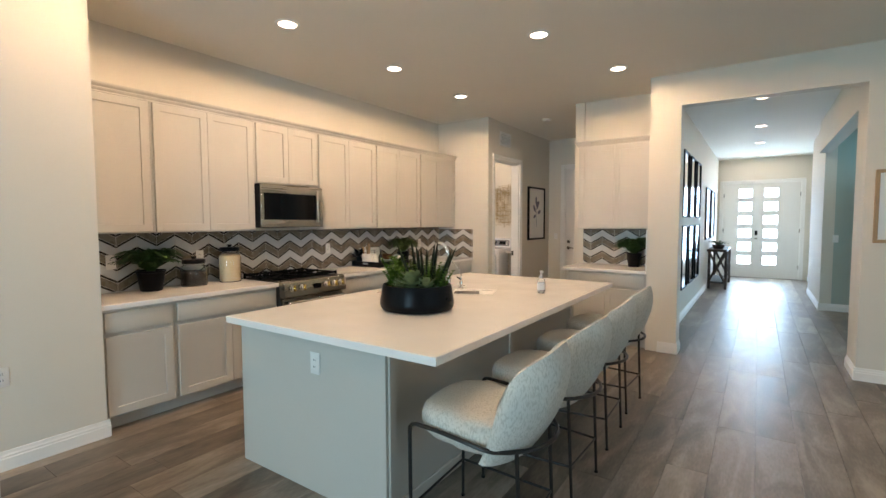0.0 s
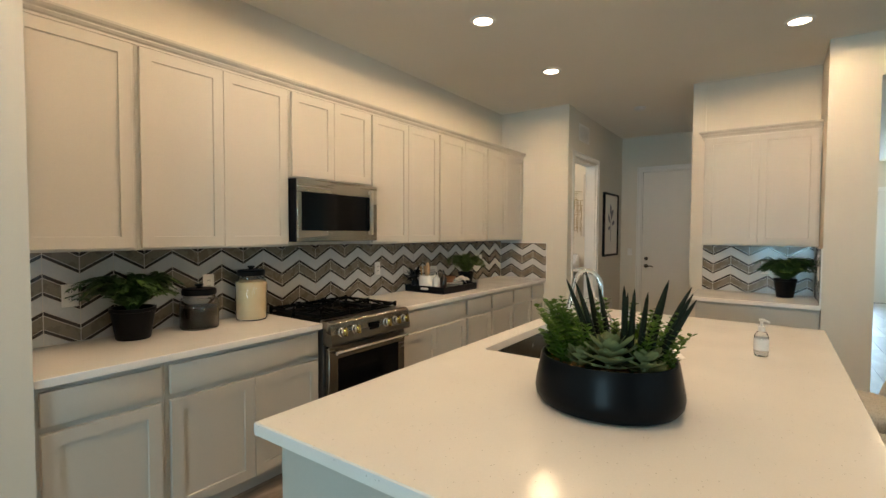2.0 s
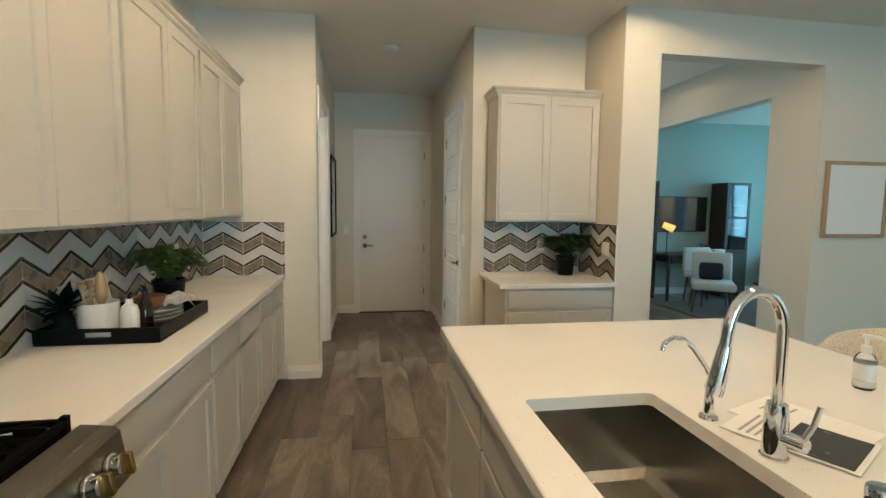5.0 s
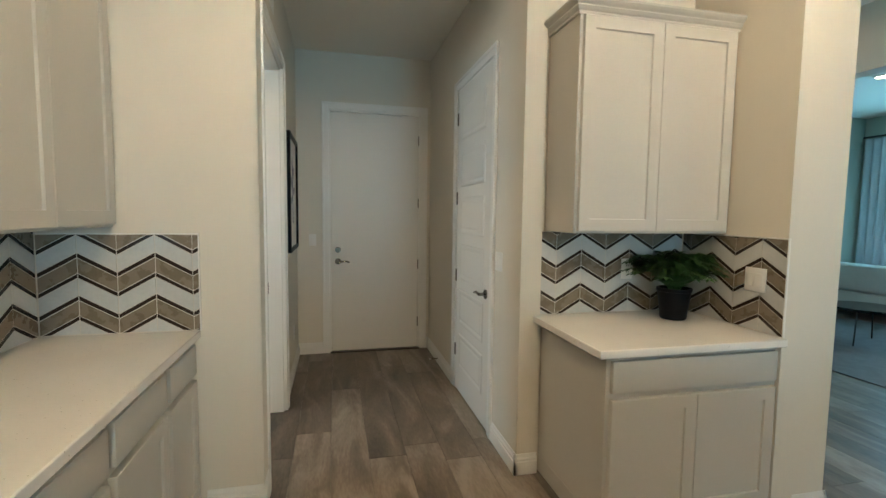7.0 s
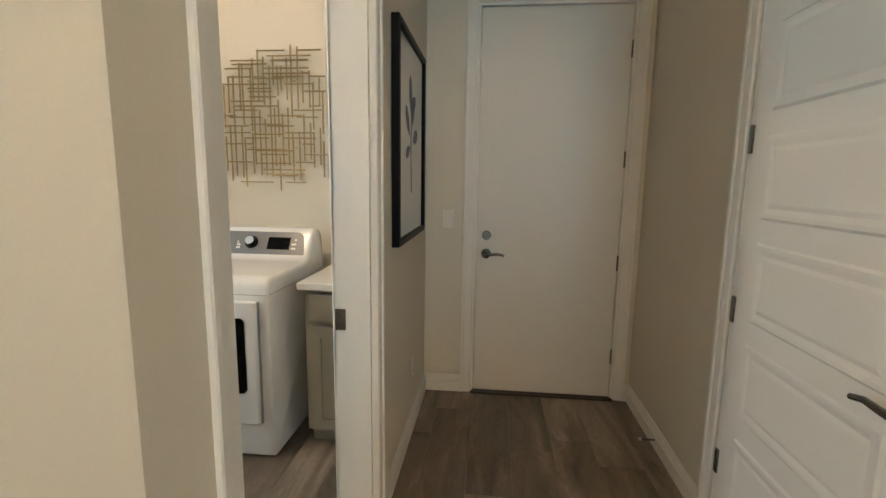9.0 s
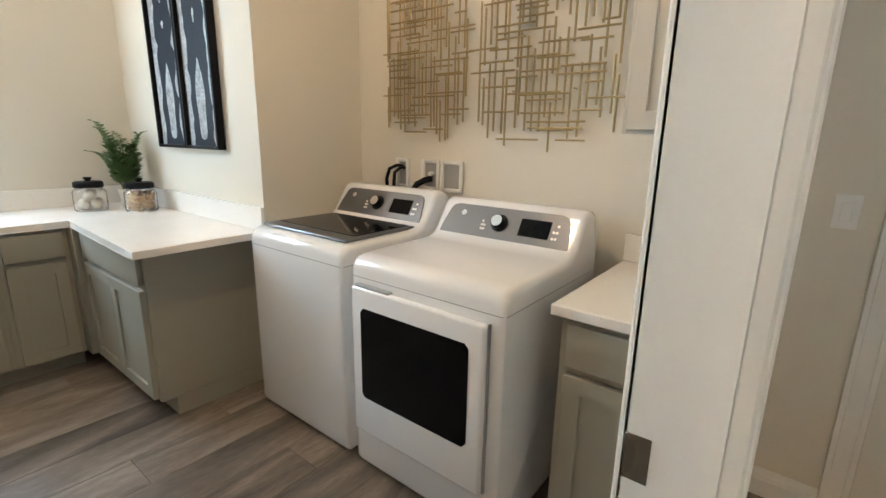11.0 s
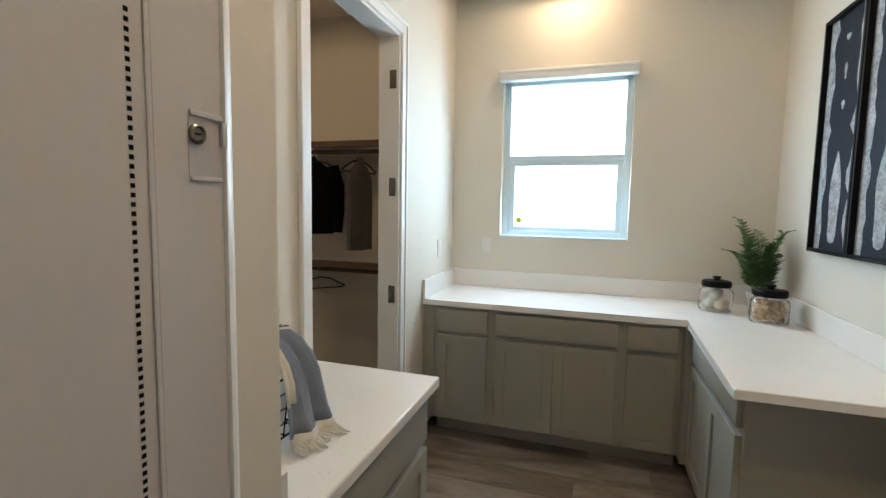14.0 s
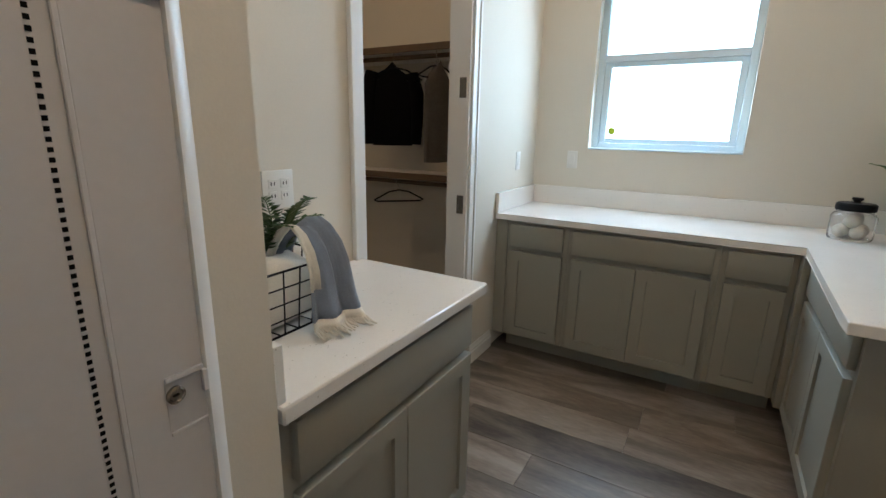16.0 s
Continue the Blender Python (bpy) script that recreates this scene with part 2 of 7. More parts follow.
# ---- building helpers ----
def bm_box(x0, y0, z0, x1, y1, z1, bevel=0.0, seg=1, bm=None):
    bm = bm or bmesh.new()
    vs = [bm.verts.new((x, y, z)) for x in (x0, x1) for y in (y0, y1) for z in (z0, z1)]
    fs = [bm.faces.new([vs[i] for i in q]) for q in ((0, 1, 3, 2), (4, 6, 7, 5), (0, 4, 5, 1), (2, 3, 7, 6), (0, 2, 6, 4), (1, 5, 7, 3))]
    if bevel:
        es = {e for f in fs for e in f.edges}
        bmesh.ops.bevel(bm, geom=list(es), offset=bevel, segments=seg, affect="EDGES", profile=0.5)
    return bm


def bm_boxes(*boxes, bevel=0.0):
    bm = bmesh.new()
    for b in boxes:
        bm_box(*b, bevel=bevel, bm=bm)
    return bm


def bm_tube(points, r, seg=8, bm=None, closed=False):
    """A round bar along points; r is one radius or one per point."""
    bm = bm or bmesh.new()
    pts = [Vector(p) for p in points]
    rs = r if isinstance(r, (list, tuple)) else [r] * len(pts)
    rings, up = [], None
    for i, p in enumerate(pts):
        a = pts[i - 1] if (i or closed) else p
        b = pts[(i + 1) % len(pts)] if (i < len(pts) - 1 or closed) else p
        d = (b - a).normalized()
        if up is None:
            up = Vector((0, 0, 1)) if abs(d.z) < 0.9 else Vector((1, 0, 0))
        s = d.cross(up)
        if s.length < 1e-4:
            s = d.orthogonal()
        s.normalize()
        up = s.cross(d).normalized()
        rings.append([bm.verts.new(p + rs[i] * (math.cos(2 * math.pi * k / seg) * s + math.sin(2 * math.pi * k / seg) * up)) for k in range(seg)])
    pairs = list(zip(rings, rings[1:])) + ([(rings[-1], rings[0])] if closed else [])
    for ra, rb in pairs:
        for k in range(seg):
            bm.faces.new((ra[k], ra[(k + 1) % seg], rb[(k + 1) % seg], rb[k]))
    if not closed:
        bm.faces.new(rings[0][::-1])
        bm.faces.new(rings[-1])
    return bm


def bm_lathe(profile, seg=24, cx=0, cy=0, sx=1.0, sy=1.0, bm=None):
    """Turned shape from (radius, height) pairs."""
    bm = bm or bmesh.new()
    rings = []
    for r, z in profile:
        if r < 1e-5:
            rings.append([bm.verts.new((cx, cy, z))])
        else:
            rings.append([bm.verts.new((cx + sx * r * math.cos(2 * math.pi * k / seg), cy + sy * r * math.sin(2 * math.pi * k / seg), z)) for k in range(seg)])
    for a, b in zip(rings, rings[1:]):
        for k in range(seg):
            q = [a[k % len(a)], a[(k + 1) % len(a)], b[(k + 1) % len(b)], b[k % len(b)]]
            q = list(dict.fromkeys(q))
            if len(q) > 2:
                bm.faces.new(q)
    return bm


def mesh_of(name, bm, mat, smooth=False):
    bmesh.ops.recalc_face_normals(bm, faces=bm.faces[:])
    me = bpy.data.meshes.new(name)
    bm.to_mesh(me)
    bm.free()
    me.materials.append(mat)
    if smooth:
        for p in me.polygons:
            p.use_smooth = True
        me.set_sharp_from_angle(angle=radians(38))
    return me


def part(name, bm, mat, parent, label="", smooth=True):
    ob = new(name, mesh_of(name, bm, mat, smooth))
    ob.parent = parent
    if label:
        tagged(ob, label=label)
    return ob


def thing(name, label, category, at=(0, 0, 0), rz=0.0, group="", kind=""):
    ob = new(name)
    ob.empty_display_size = 0.1
    ob.matrix_world = pose(*at, 0, 0, rz)
    return tagged(ob, label, category, group, kind)


def solid(name, bm, mat, label, category, group="", kind="", smooth=True):
    return tagged(new(name, mesh_of(name, bm, mat, smooth)), label, category, group, kind)


def structure(name, bm, mat, label, smooth=False):
    return tagged(new(name, mesh_of(name, bm, mat, smooth)), label, name.split("_")[0], kind="structure")


def ngon_prism(poly, z0, z1, bm=None):
    bm = bm or bmesh.new()
    lo, hi = [bm.verts.new((x, y, z0)) for x, y in poly], [bm.verts.new((x, y, z1)) for x, y in poly]
    k = len(poly)
    bm.faces.new(lo[::-1])
    bm.faces.new(hi)
    for i in range(k):
        bm.faces.new((lo[i], lo[(i + 1) % k], hi[(i + 1) % k], hi[i]))
    return bm


# ---- structure: walls, openings, ceiling ----
H = CEIL
structure("wall_kitchen_west", bm_boxes((-3.10, 1.04, 0, -2.93, 6.0, H)), WALL, "beige painted kitchen wall behind the cabinets")
structure("wall_stub", bm_boxes((-3.10, -5.0, 0, -2.265, -0.505, H), (-3.10, -0.505, 0, -2.96, 0.436, H), (-2.96, -0.505, 1.86, -2.265, 0.436, H), (-3.10, 0.436, 0, -2.265, 1.04, H)), WALL, "beige painted wall end beside the cabinet run")
structure("wall_kitchen_north", bm_boxes((-3.10, 6.0, 0, -2.012, 6.125, H)), WALL, "beige painted wall between kitchen and laundry")
structure("wall_hall_west", bm_boxes((-2.165, 6.125, 0, -2.012, 6.21, H), (-2.165, 6.21, 2.44, -2.03, 7.13, H), (-2.165, 7.13, 0, -2.035, 8.515, H)), WALL, "beige painted hall wall with laundry doorway")
structure("wall_hall_end", bm_boxes((-2.165, 8.515, 0, -1.716, 8.66, H), (-1.716, 8.515, 2.48, -0.785, 8.66, H), (-0.785, 8.515, 0, -0.55, 8.66, H)), WALL, "beige painted end wall of the back hall")
structure("wall_hall_east", bm_boxes((-0.68, 6.005, 0, -0.56, 6.49, H), (-0.68, 6.49, 2.44, -0.56, 7.36, H), (-0.68, 7.36, 0, -0.56, 8.515, H)), WALL, "beige painted hall wall with pantry door")
structure("wall_alcove_back", bm_boxes((-0.56, 6.03, 0, 0.365, 6.15, H)), WALL, "beige painted wall behind the drinks counter")
structure("wall_pier", bm_boxes((0.365, 5.37, 0, 0.68, 5.62, H)), WALL, "beige painted pier beside the foyer opening")
structure("wall_foyer_west", bm_boxes((0.365, 5.62, 0, 0.48, 14.0, H)), WALL, "beige painted foyer wall with framed mirrors")
structure("wall_arch_header", bm_boxes((0.68, 5.37, 2.70, 2.17, 5.52, H)), WALL, "beige painted header over the foyer opening")
structure("wall_arch_east", bm_boxes((2.17, 5.37, 0, 6.15, 5.52, H), (2.17, 5.52, 0, 2.32, 5.88, H)), WALL, "beige painted wall beside the foyer opening")
structure("wall_office_header", bm_boxes((2.17, 5.88, 2.55, 2.32, 9.45, H)), WALL, "beige painted header over the study opening")
structure("wall_foyer_east", bm_boxes((2.25, 9.45, 0, 2.40, 11.6, H), (2.42, 11.6, 0, 2.57, 14.0, H), (2.40, 11.5, 0, 2.57, 11.6, H)), WALL, "beige painted foyer wall")
structure("wall_foyer_north", bm_boxes((0.365, 14.0, 0, 0.60, 14.15, H), (0.60, 14.0, 2.42, 2.24, 14.15, H), (2.24, 14.0, 0, 2.57, 14.15, H)), WALL, "beige painted wall round the entry doors")
STUDYW = material("study_wall_paint", (0.38, 0.45, 0.40), rough=0.75, vary=0.03, scale=1.2, fine=220, bump=0.12)
structure("wall_study_north", bm_boxes((2.40, 9.45, 0, 6.75, 9.60, H)), STUDYW, "grey-green painted study wall")
structure("wall_study_east", bm_boxes((6.60, 5.52, 0, 6.75, 5.75, H), (6.60, 8.4, 0, 6.75, 9.45, H), (6.60, 5.75, 0, 6.75, 8.4, 0.9), (6.60, 5.75, 2.5, 6.75, 8.4, H)), STUDYW, "grey-green painted study wall with window")
structure("wall_great_room_east", bm_boxes((6.0, -5.0, 0, 6.15, -1.4, H), (6.0, 3.4, 0, 6.15, 5.37, H), (6.0, -1.4, 0, 6.15, 3.4, 0.3), (6.0, -1.4, 2.6, 6.15, 3.4, H)), WALL, "beige painted great room wall with windows")
structure("wall_great_room_south", bm_boxes((-2.265, -5.15, 0, -0.4, -5.0, H), (-0.4, -5.15, 2.6, 4.4, -5.0, H), (4.4, -5.15, 0, 6.15, -5.0, H)), WALL, "beige painted great room wall with glass door opening")
structure("wall_laundry_window", bm_boxes((-6.07, 3.5, 0, -5.917, 5.955, H), (-6.07, 6.86, 0, -5.917, 7.736, H), (-6.07, 5.955, 0, -5.917, 6.86, 1.29), (-6.07, 5.955, 2.46, -5.917, 6.86, H)), WALL, "beige painted laundry wall with window")
structure("wall_laundry_north", bm_boxes((-6.07, 7.736, 0, -4.21, 8.56, H)), WALL, "beige painted laundry wall beside the washer recess")
structure("wall_washer_recess", bm_boxes((-4.21, 8.42, 0, -2.165, 8.56, H)), WALL, "beige painted wall behind washer and dryer")
structure("wall_closet", bm_boxes((-5.917, 5.46, 0, -4.86, 5.58, H), (-4.86, 5.46, 2.44, -3.994, 5.58, H), (-3.994, 5.46, 0, -3.10, 5.58, H)), WALL, "beige painted wall with closet doorway")
structure("wall_closet_south", bm_boxes((-5.917, 3.38, 0, -3.10, 3.5, H)), WALL, "beige painted closet wall")
structure("wall_closet_east", bm_boxes((-3.25, 3.5, 0, -3.10, 5.46, H)), WALL, "beige painted closet side wall")
structure("wall_pantry", bm_boxes((0.25, 6.15, 0, 0.365, 8.66, H), (-0.55, 8.515, 0, 0.25, 8.66, H)), WALL, "plain pantry wall")
# unseen wall, added only to keep daylight out of the door's gaps
structure("wall_garage_side", bm_boxes((-2.14, 8.70, 0, -0.55, 8.80, H)), WALL, "plain unseen wall added behind the back door to stop light")
structure("ceiling", bm_boxes((-6.2, -5.2, H, 6.9, 14.3, H + 0.12)), CEILING, "matt beige ceiling")
structure("ground", bm_boxes((-60, -60, -0.35, 60, 60, -0.06)), material("dry_ground", (0.30, 0.26, 0.2), rough=0.95, vary=0.2), "dry ground outside the house")
structure("subfloor", bm_boxes((-6.2, -5.2, -0.06, 6.9, 14.3, -0.006)), PLANKGAP, "dark joints under the floor boards")


def baseboard(name, runs):
    """Moulded white baseboard along straight runs (x0, y0, x1, y1, nx, ny)."""
    bm = bmesh.new()
    prof = [(0, 0), (0.016, 0), (0.016, 0.072), (0.011, 0.078), (0.011, 0.088), (0.006, 0.098), (0.003, 0.115), (0, 0.117)]
    for x0, y0, x1, y1, nx, ny in runs:
        a = [bm.verts.new((x0 + nx * d, y0 + ny * d, z)) for d, z in prof]
        b = [bm.verts.new((x1 + nx * d, y1 + ny * d, z)) for d, z in prof]
        for i in range(len(prof) - 1):
            bm.faces.new((a[i], a[i + 1], b[i + 1], b[i]))
        bm.faces.new(a)
        bm.faces.new(b[::-1])
    return structure(name, bm, TRIM, "white moulded baseboard")


baseboard("baseboard_kitchen", [(-2.265, -5.0, -2.265, -0.51, 1, 0), (-2.265, 0.44, -2.265, 1.058, 1, 0), (-2.265, 1.04, -2.30, 1.04, 0, 1), (-2.27, 6.0, -1.997, 6.0, 0, -1), (-2.012, 5.985, -2.012, 6.135, 1, 0),
                                (0.49, 5.37, 0.696, 5.37, 0, -1), (0.68, 5.355, 0.68, 5.62, 1, 0), (2.155, 5.37, 6.0, 5.37, 0, -1), (2.17, 5.355, 2.17, 5.88, -1, 0)])
baseboard("baseboard_hall", [(-2.035, 7.205, -2.035, 8.515, 1, 0), (-2.035, 8.515, -1.785, 8.515, 0, -1), (-0.715, 8.515, -0.68, 8.515, 0, -1), (-0.68, 7.43, -0.68, 8.515, -1, 0), (-0.68, 5.989, -0.68, 6.42, -1, 0), (-0.696, 6.005, -0.56, 6.005, 0, -1)])
baseboard("baseboard_foyer", [(0.48, 5.62, 0.48, 14.0, 1, 0), (2.25, 9.435, 2.25, 11.6, -1, 0), (2.42, 11.6, 2.42, 14.0, -1, 0), (2.235, 9.45, 6.6, 9.45, 0, -1)])
baseboard("baseboard_laundry", [(-4.945, 5.58, -5.25, 5.58, 0, 1), (-2.165, 6.125, -3.115, 6.125, 0, 1), (-5.917, 3.5, -5.917, 5.46, 1, 0), (-2.165, 7.2, -2.165, 7.75, -1, 0)])


def casing_x(name, y, ny, x0, x1, top, w=0.066, depth=0.12, label="white moulded door casing"):
    """Casing round a doorway in a wall that faces along y; depth: the wall's, for the jamb."""
    t = 0.016
    e = lambda a, b: (min(a, b), max(a, b))
    y0, y1 = e(y, y + ny * t)
    ya, yb = e(y + ny * 0.0015, y + ny * (t + 0.007))
    j0, j1 = e(y + ny * 0.002, y - ny * depth)
    bm = bm_boxes((x0 - w, y0, 0, x0, y1, top + w), (x1, y0, 0, x1 + w, y1, top + w), (x0, y0, top, x1, y1, top + w), bevel=0.004)
    for b in ((x0 - w - 0.002, ya, 0, x0 - w + 0.018, yb, top + w + 0.002), (x1 + w - 0.018, ya, 0, x1 + w + 0.002, yb, top + w + 0.002), (x0 - w + 0.018, ya, top + w - 0.018, x1 + w - 0.018, yb, top + w + 0.002)):
        bm_box(*b, bevel=0.003, bm=bm)
    for b in ((x0, j0, 0, x0 + 0.018, j1, top), (x1 - 0.018, j0, 0, x1, j1, top), (x0 + 0.018, j0, top - 0.018, x1 - 0.018, j1, top)):
        bm_box(*b, bm=bm)
    return structure(name, bm, TRIM, label)


def casing_y(name, x, nx, y0, y1, top, w=0.066, depth=0.14, label="white moulded door casing", t=0.016):
    e = lambda a, b: (min(a, b), max(a, b))
    x0, x1 = e(x, x + nx * t)
    xa, xb = e(x + nx * 0.0015, x + nx * (t + 0.007))
    j0, j1 = e(x + nx * 0.002, x - nx * (depth + 0.002))
    bm = bm_boxes((x0, y0 - w, 0, x1, y0, top + w), (x0, y1, 0, x1, y1 + w, top + w), (x0, y0, top, x1, y1, top + w), bevel=0.004)
    for b in ((xa, y0 - w - 0.002, 0, xb, y0 - w + 0.018, top + w + 0.002), (xa, y1 + w - 0.018, 0, xb, y1 + w + 0.002, top + w + 0.002), (xa, y0 - w + 0.018, top + w - 0.018, xb, y1 + w - 0.018, top + w + 0.002)):
        bm_box(*b, bevel=0.003, bm=bm)
    for b in ((j0, y0, 0, j1, y0 + 0.018, top), (j0, y1 - 0.018, 0, j1, y1, top), (j0, y0 + 0.018, top - 0.018, j1, y1 - 0.018, top)):
        bm_box(*b, bm=bm)
    return structure(name, bm, TRIM, label)


casing_x("trim_back_door", 8.515, -1, -1.72, -0.78, 2.485)
casing_y("trim_laundry_hall", -2.036, 1, 6.205, 7.135, 2.445, depth=0.13, t=0.030)
casing_y("trim_laundry_inside", -2.165, -1, 6.205, 7.135, 2.445, depth=0.0)
casing_y("trim_pantry", -0.68, -1, 6.486, 7.364, 2.445, depth=0.12)
casing_x("trim_closet", 5.58, 1, -4.865, -3.99, 2.445)
casing_x("trim_entry", 14.0, -1, 0.595, 2.245, 2.425)


# ---- doors ----
def hinge(parent, x, y, z, s=0.05):
    part("hinge", bm_boxes((x - 0.012, y - 0.004, z - s, x + 0.012, y + 0.004, z + s), bevel=0.002), NICKEL, parent, "satin nickel hinge")


def lever(parent, x, y, z, side, out):
    """Lever handle: rose and bent lever; out: -1 or 1 along y, side: the way that the lever points."""
    rose = bm_lathe([(0.0, 0), (0.032, 0), (0.032, 0.008), (0.02, 0.014), (0.011, 0.016), (0.011, 0.05), (0, 0.05)], 20)
    bmesh.ops.transform(rose, matrix=pose(x, y, z, 90 if out < 0 else -90), verts=rose.verts)
    h = part("handle", rose, NICKEL, parent, "satin nickel lever handle")
    y2 = y + out * 0.046
    part("lever", bm_tube([(x, y2, z), (x + side * 0.03, y2, z), (x + side * 0.075, y2, z + 0.004), (x + side * 0.115, y2, z - 0.006)], [0.011, 0.010, 0.009, 0.008], 10), NICKEL, h)


back_door = thing("door_1", "flat white painted back hall door, closed, lever handle and deadbolt", "door", (-1.70, 8.53, 0.012), kind="structure")
part("slab", bm_box(0, 0, 0, 0.90, 0.045, 2.452, bevel=0.003), DOORP, back_door)
part("threshold", bm_box(-0.015, -0.05, -0.012, 0.915, 0.09, 0.0, bevel=0.003), material("dark_threshold", (0.05, 0.045, 0.04), rough=0.4, metal=0.5), back_door, "dark metal threshold")
lever(back_door, 0.065, 0.0, 0.94, 1, -1)
dead = bm_lathe([(0, 0), (0.030, 0), (0.030, 0.008), (0.024, 0.016), (0, 0.016)], 20)
bmesh.ops.transform(dead, matrix=pose(0.065, 0, 1.06, 90), verts=dead.verts)
part("deadbolt", dead, NICKEL, back_door, "round satin nickel deadbolt")
for z in (0.28, 0.90, 1.55, 2.2):
    hinge(back_door, 0.905, -0.002, z)

pantry = thing("door_2", "white panelled pantry door, closed, satin nickel lever", "door", (-0.687, 6.507, 0.012), rz=90, kind="structure")
# local x runs along the wall, local y points into the hall
W2, H2 = 0.836, 2.418
rows = 6
gap, edge = 0.080, 0.115
ph = (H2 - 0.20 - 0.115 - gap * (rows - 1)) / rows
zs = [0.20 + i * (ph + gap) for i in range(rows)]
part("slab", bm_box(0, -0.035, 0, W2, 0.0, H2, bevel=0.002), DOORP, pantry)
for z in zs:
    bm = bmesh.new()
    a, b, c, d = edge, z, W2 - edge, z + ph
    levels = [(0.0, 0.0005), (0.009, 0.007), (0.022, 0.007), (0.040, 0.0025), (0.055, 0.006)]
    rings = [[bm.verts.new(p) for p in ((a + i, o, b + i), (c - i, o, b + i), (c - i, o, d - i), (a + i, o, d - i))] for i, o in levels]
    for r0, r1 in zip(rings, rings[1:]):
        for k in range(4):
            bm.faces.new((r0[k], r0[(k + 1) % 4], r1[(k + 1) % 4], r1[k]))
    bm.faces.new(rings[-1])
    part("panel", bm, DOORP, pantry, smooth=False)
lever(pantry, 0.062, 0.0, 0.915, 1, 1)
for z in (0.325, 0.945, 1.57, 2.2):
    hinge(pantry, 0.826, 0.004, z)


# ---- cabinets ----
def bm_shaker(x0, z0, x1, z1, y, t=0.02, rail=0.058):
    """A shaker front on the plane y, proud towards -y, with a sunk middle panel."""
    bm = bmesh.new()
    f = y - t
    outer = [(x0, z0), (x1, z0), (x1, z1), (x0, z1)]
    inner = [(x0 + rail, z0 + rail), (x1 - rail, z0 + rail), (x1 - rail, z1 - rail), (x0 + rail, z1 - rail)]
    lv = [(outer, y), (outer, f + 0.002), ([(x0 + 0.002, z0 + 0.002), (x1 - 0.002, z0 + 0.002), (x1 - 0.002, z1 - 0.002), (x0 + 0.002, z1 - 0.002)], f), (inner, f), ([(inner[0][0] + 0.002, inner[0][1] + 0.002), (inner[1][0] - 0.002, inner[1][1] + 0.002), (inner[2][0] - 0.002, inner[2][1] - 0.002), (inner[3][0] + 0.002, inner[3][1] - 0.002)], f + 0.010)]
    rings = [[bm.verts.new((x, yy, z)) for x, z in loop] for loop, yy in lv]
    for r0, r1 in zip(rings, rings[1:]):
        for k in range(4):
            bm.faces.new((r0[k], r0[(k + 1) % 4], r1[(k + 1) % 4], r1[k]))
    bm.faces.new(rings[-1])
    bm.faces.new(rings[0][::-1])
    return bm


def base_cabinet(at, rz, w, doors=1, d=0.60, h=0.865, mat=CAB, drawer=True, toe=0.10, gap=0.020, label="", group="base cabinets"):
    """Base unit: local x along the front, the front at y=0 faces -y. Toe kick below."""
    c = thing("base_cabinet", label or "greige shaker base cabinet with drawer, under the counter", "cabinet", at, rz, group)
    part("body", bm_box(0, 0, toe, w, d, h, bevel=0.001), mat, c, smooth=False)
    part("toe_kick", bm_box(0, 0.07, 0, w, d, toe - 0.001), mat, c, smooth=False)
    top = h - 0.022
    if drawer:
        part("drawer_front", bm_box(gap, -0.025, top - 0.140, w - gap, 0, top, bevel=0.003, seg=2), mat, c)
        top -= 0.140 + 0.03
    dw = (w - 2 * gap) / doors
    for i in range(doors):
        part("door", bm_shaker(gap + i * dw + (0.0015 if i else 0), toe + 0.012, gap + (i + 1) * dw - (0.0015 if i < doors - 1 else 0), top, 0, t=0.025), mat, c, smooth=False)
    return c


def wall_cabinet(at, rz, w, z0, z1, doors=2, d=0.31, gap=0.017, mat=CAB, label="", group="wall cabinets"):
    c = thing("wall_cabinet", label or "greige shaker wall cabinet with flat panel doors", "cabinet", at, rz, group)
    part("body", bm_box(0, 0, z0, w, d, z1, bevel=0.001), mat, c, smooth=False)
    dw = (w - 2 * gap) / doors
    for i in range(doors):
        part("door", bm_shaker(gap + i * dw + (0.0015 if i else 0), z0 + 0.012, gap + (i + 1) * dw - (0.0015 if i < doors - 1 else 0), z1 - 0.02, 0), mat, c, smooth=False)
    return c


def crown(name, path, label="greige stepped crown moulding on the wall cabinets"):
    """Crown moulding along a line of (x, y, nx, ny) corners; n points outwards."""
    prof = [(0.0, 0.0), (0.012, 0.0), (0.012, 0.012), (0.020, 0.018), (0.028, 0.030), (0.028, 0.036), (0.040, 0.045), (0.048, 0.056), (0.048, 0.066), (0.0, 0.066)]
    bm = bmesh.new()
    cols = [[bm.verts.new((x + nx * p, y + ny * p, z)) for p, z in prof] for x, y, nx, ny in path]
    for a, b in zip(cols, cols[1:]):
        for i in range(len(prof)):
            j = (i + 1) % len(prof)
            bm.faces.new((a[i], a[j], b[j], b[i]))
    bm.faces.new(cols[0])
    bm.faces.new(cols[-1][::-1])
    return solid(name, bm, CAB, label, "moulding", smooth=False)


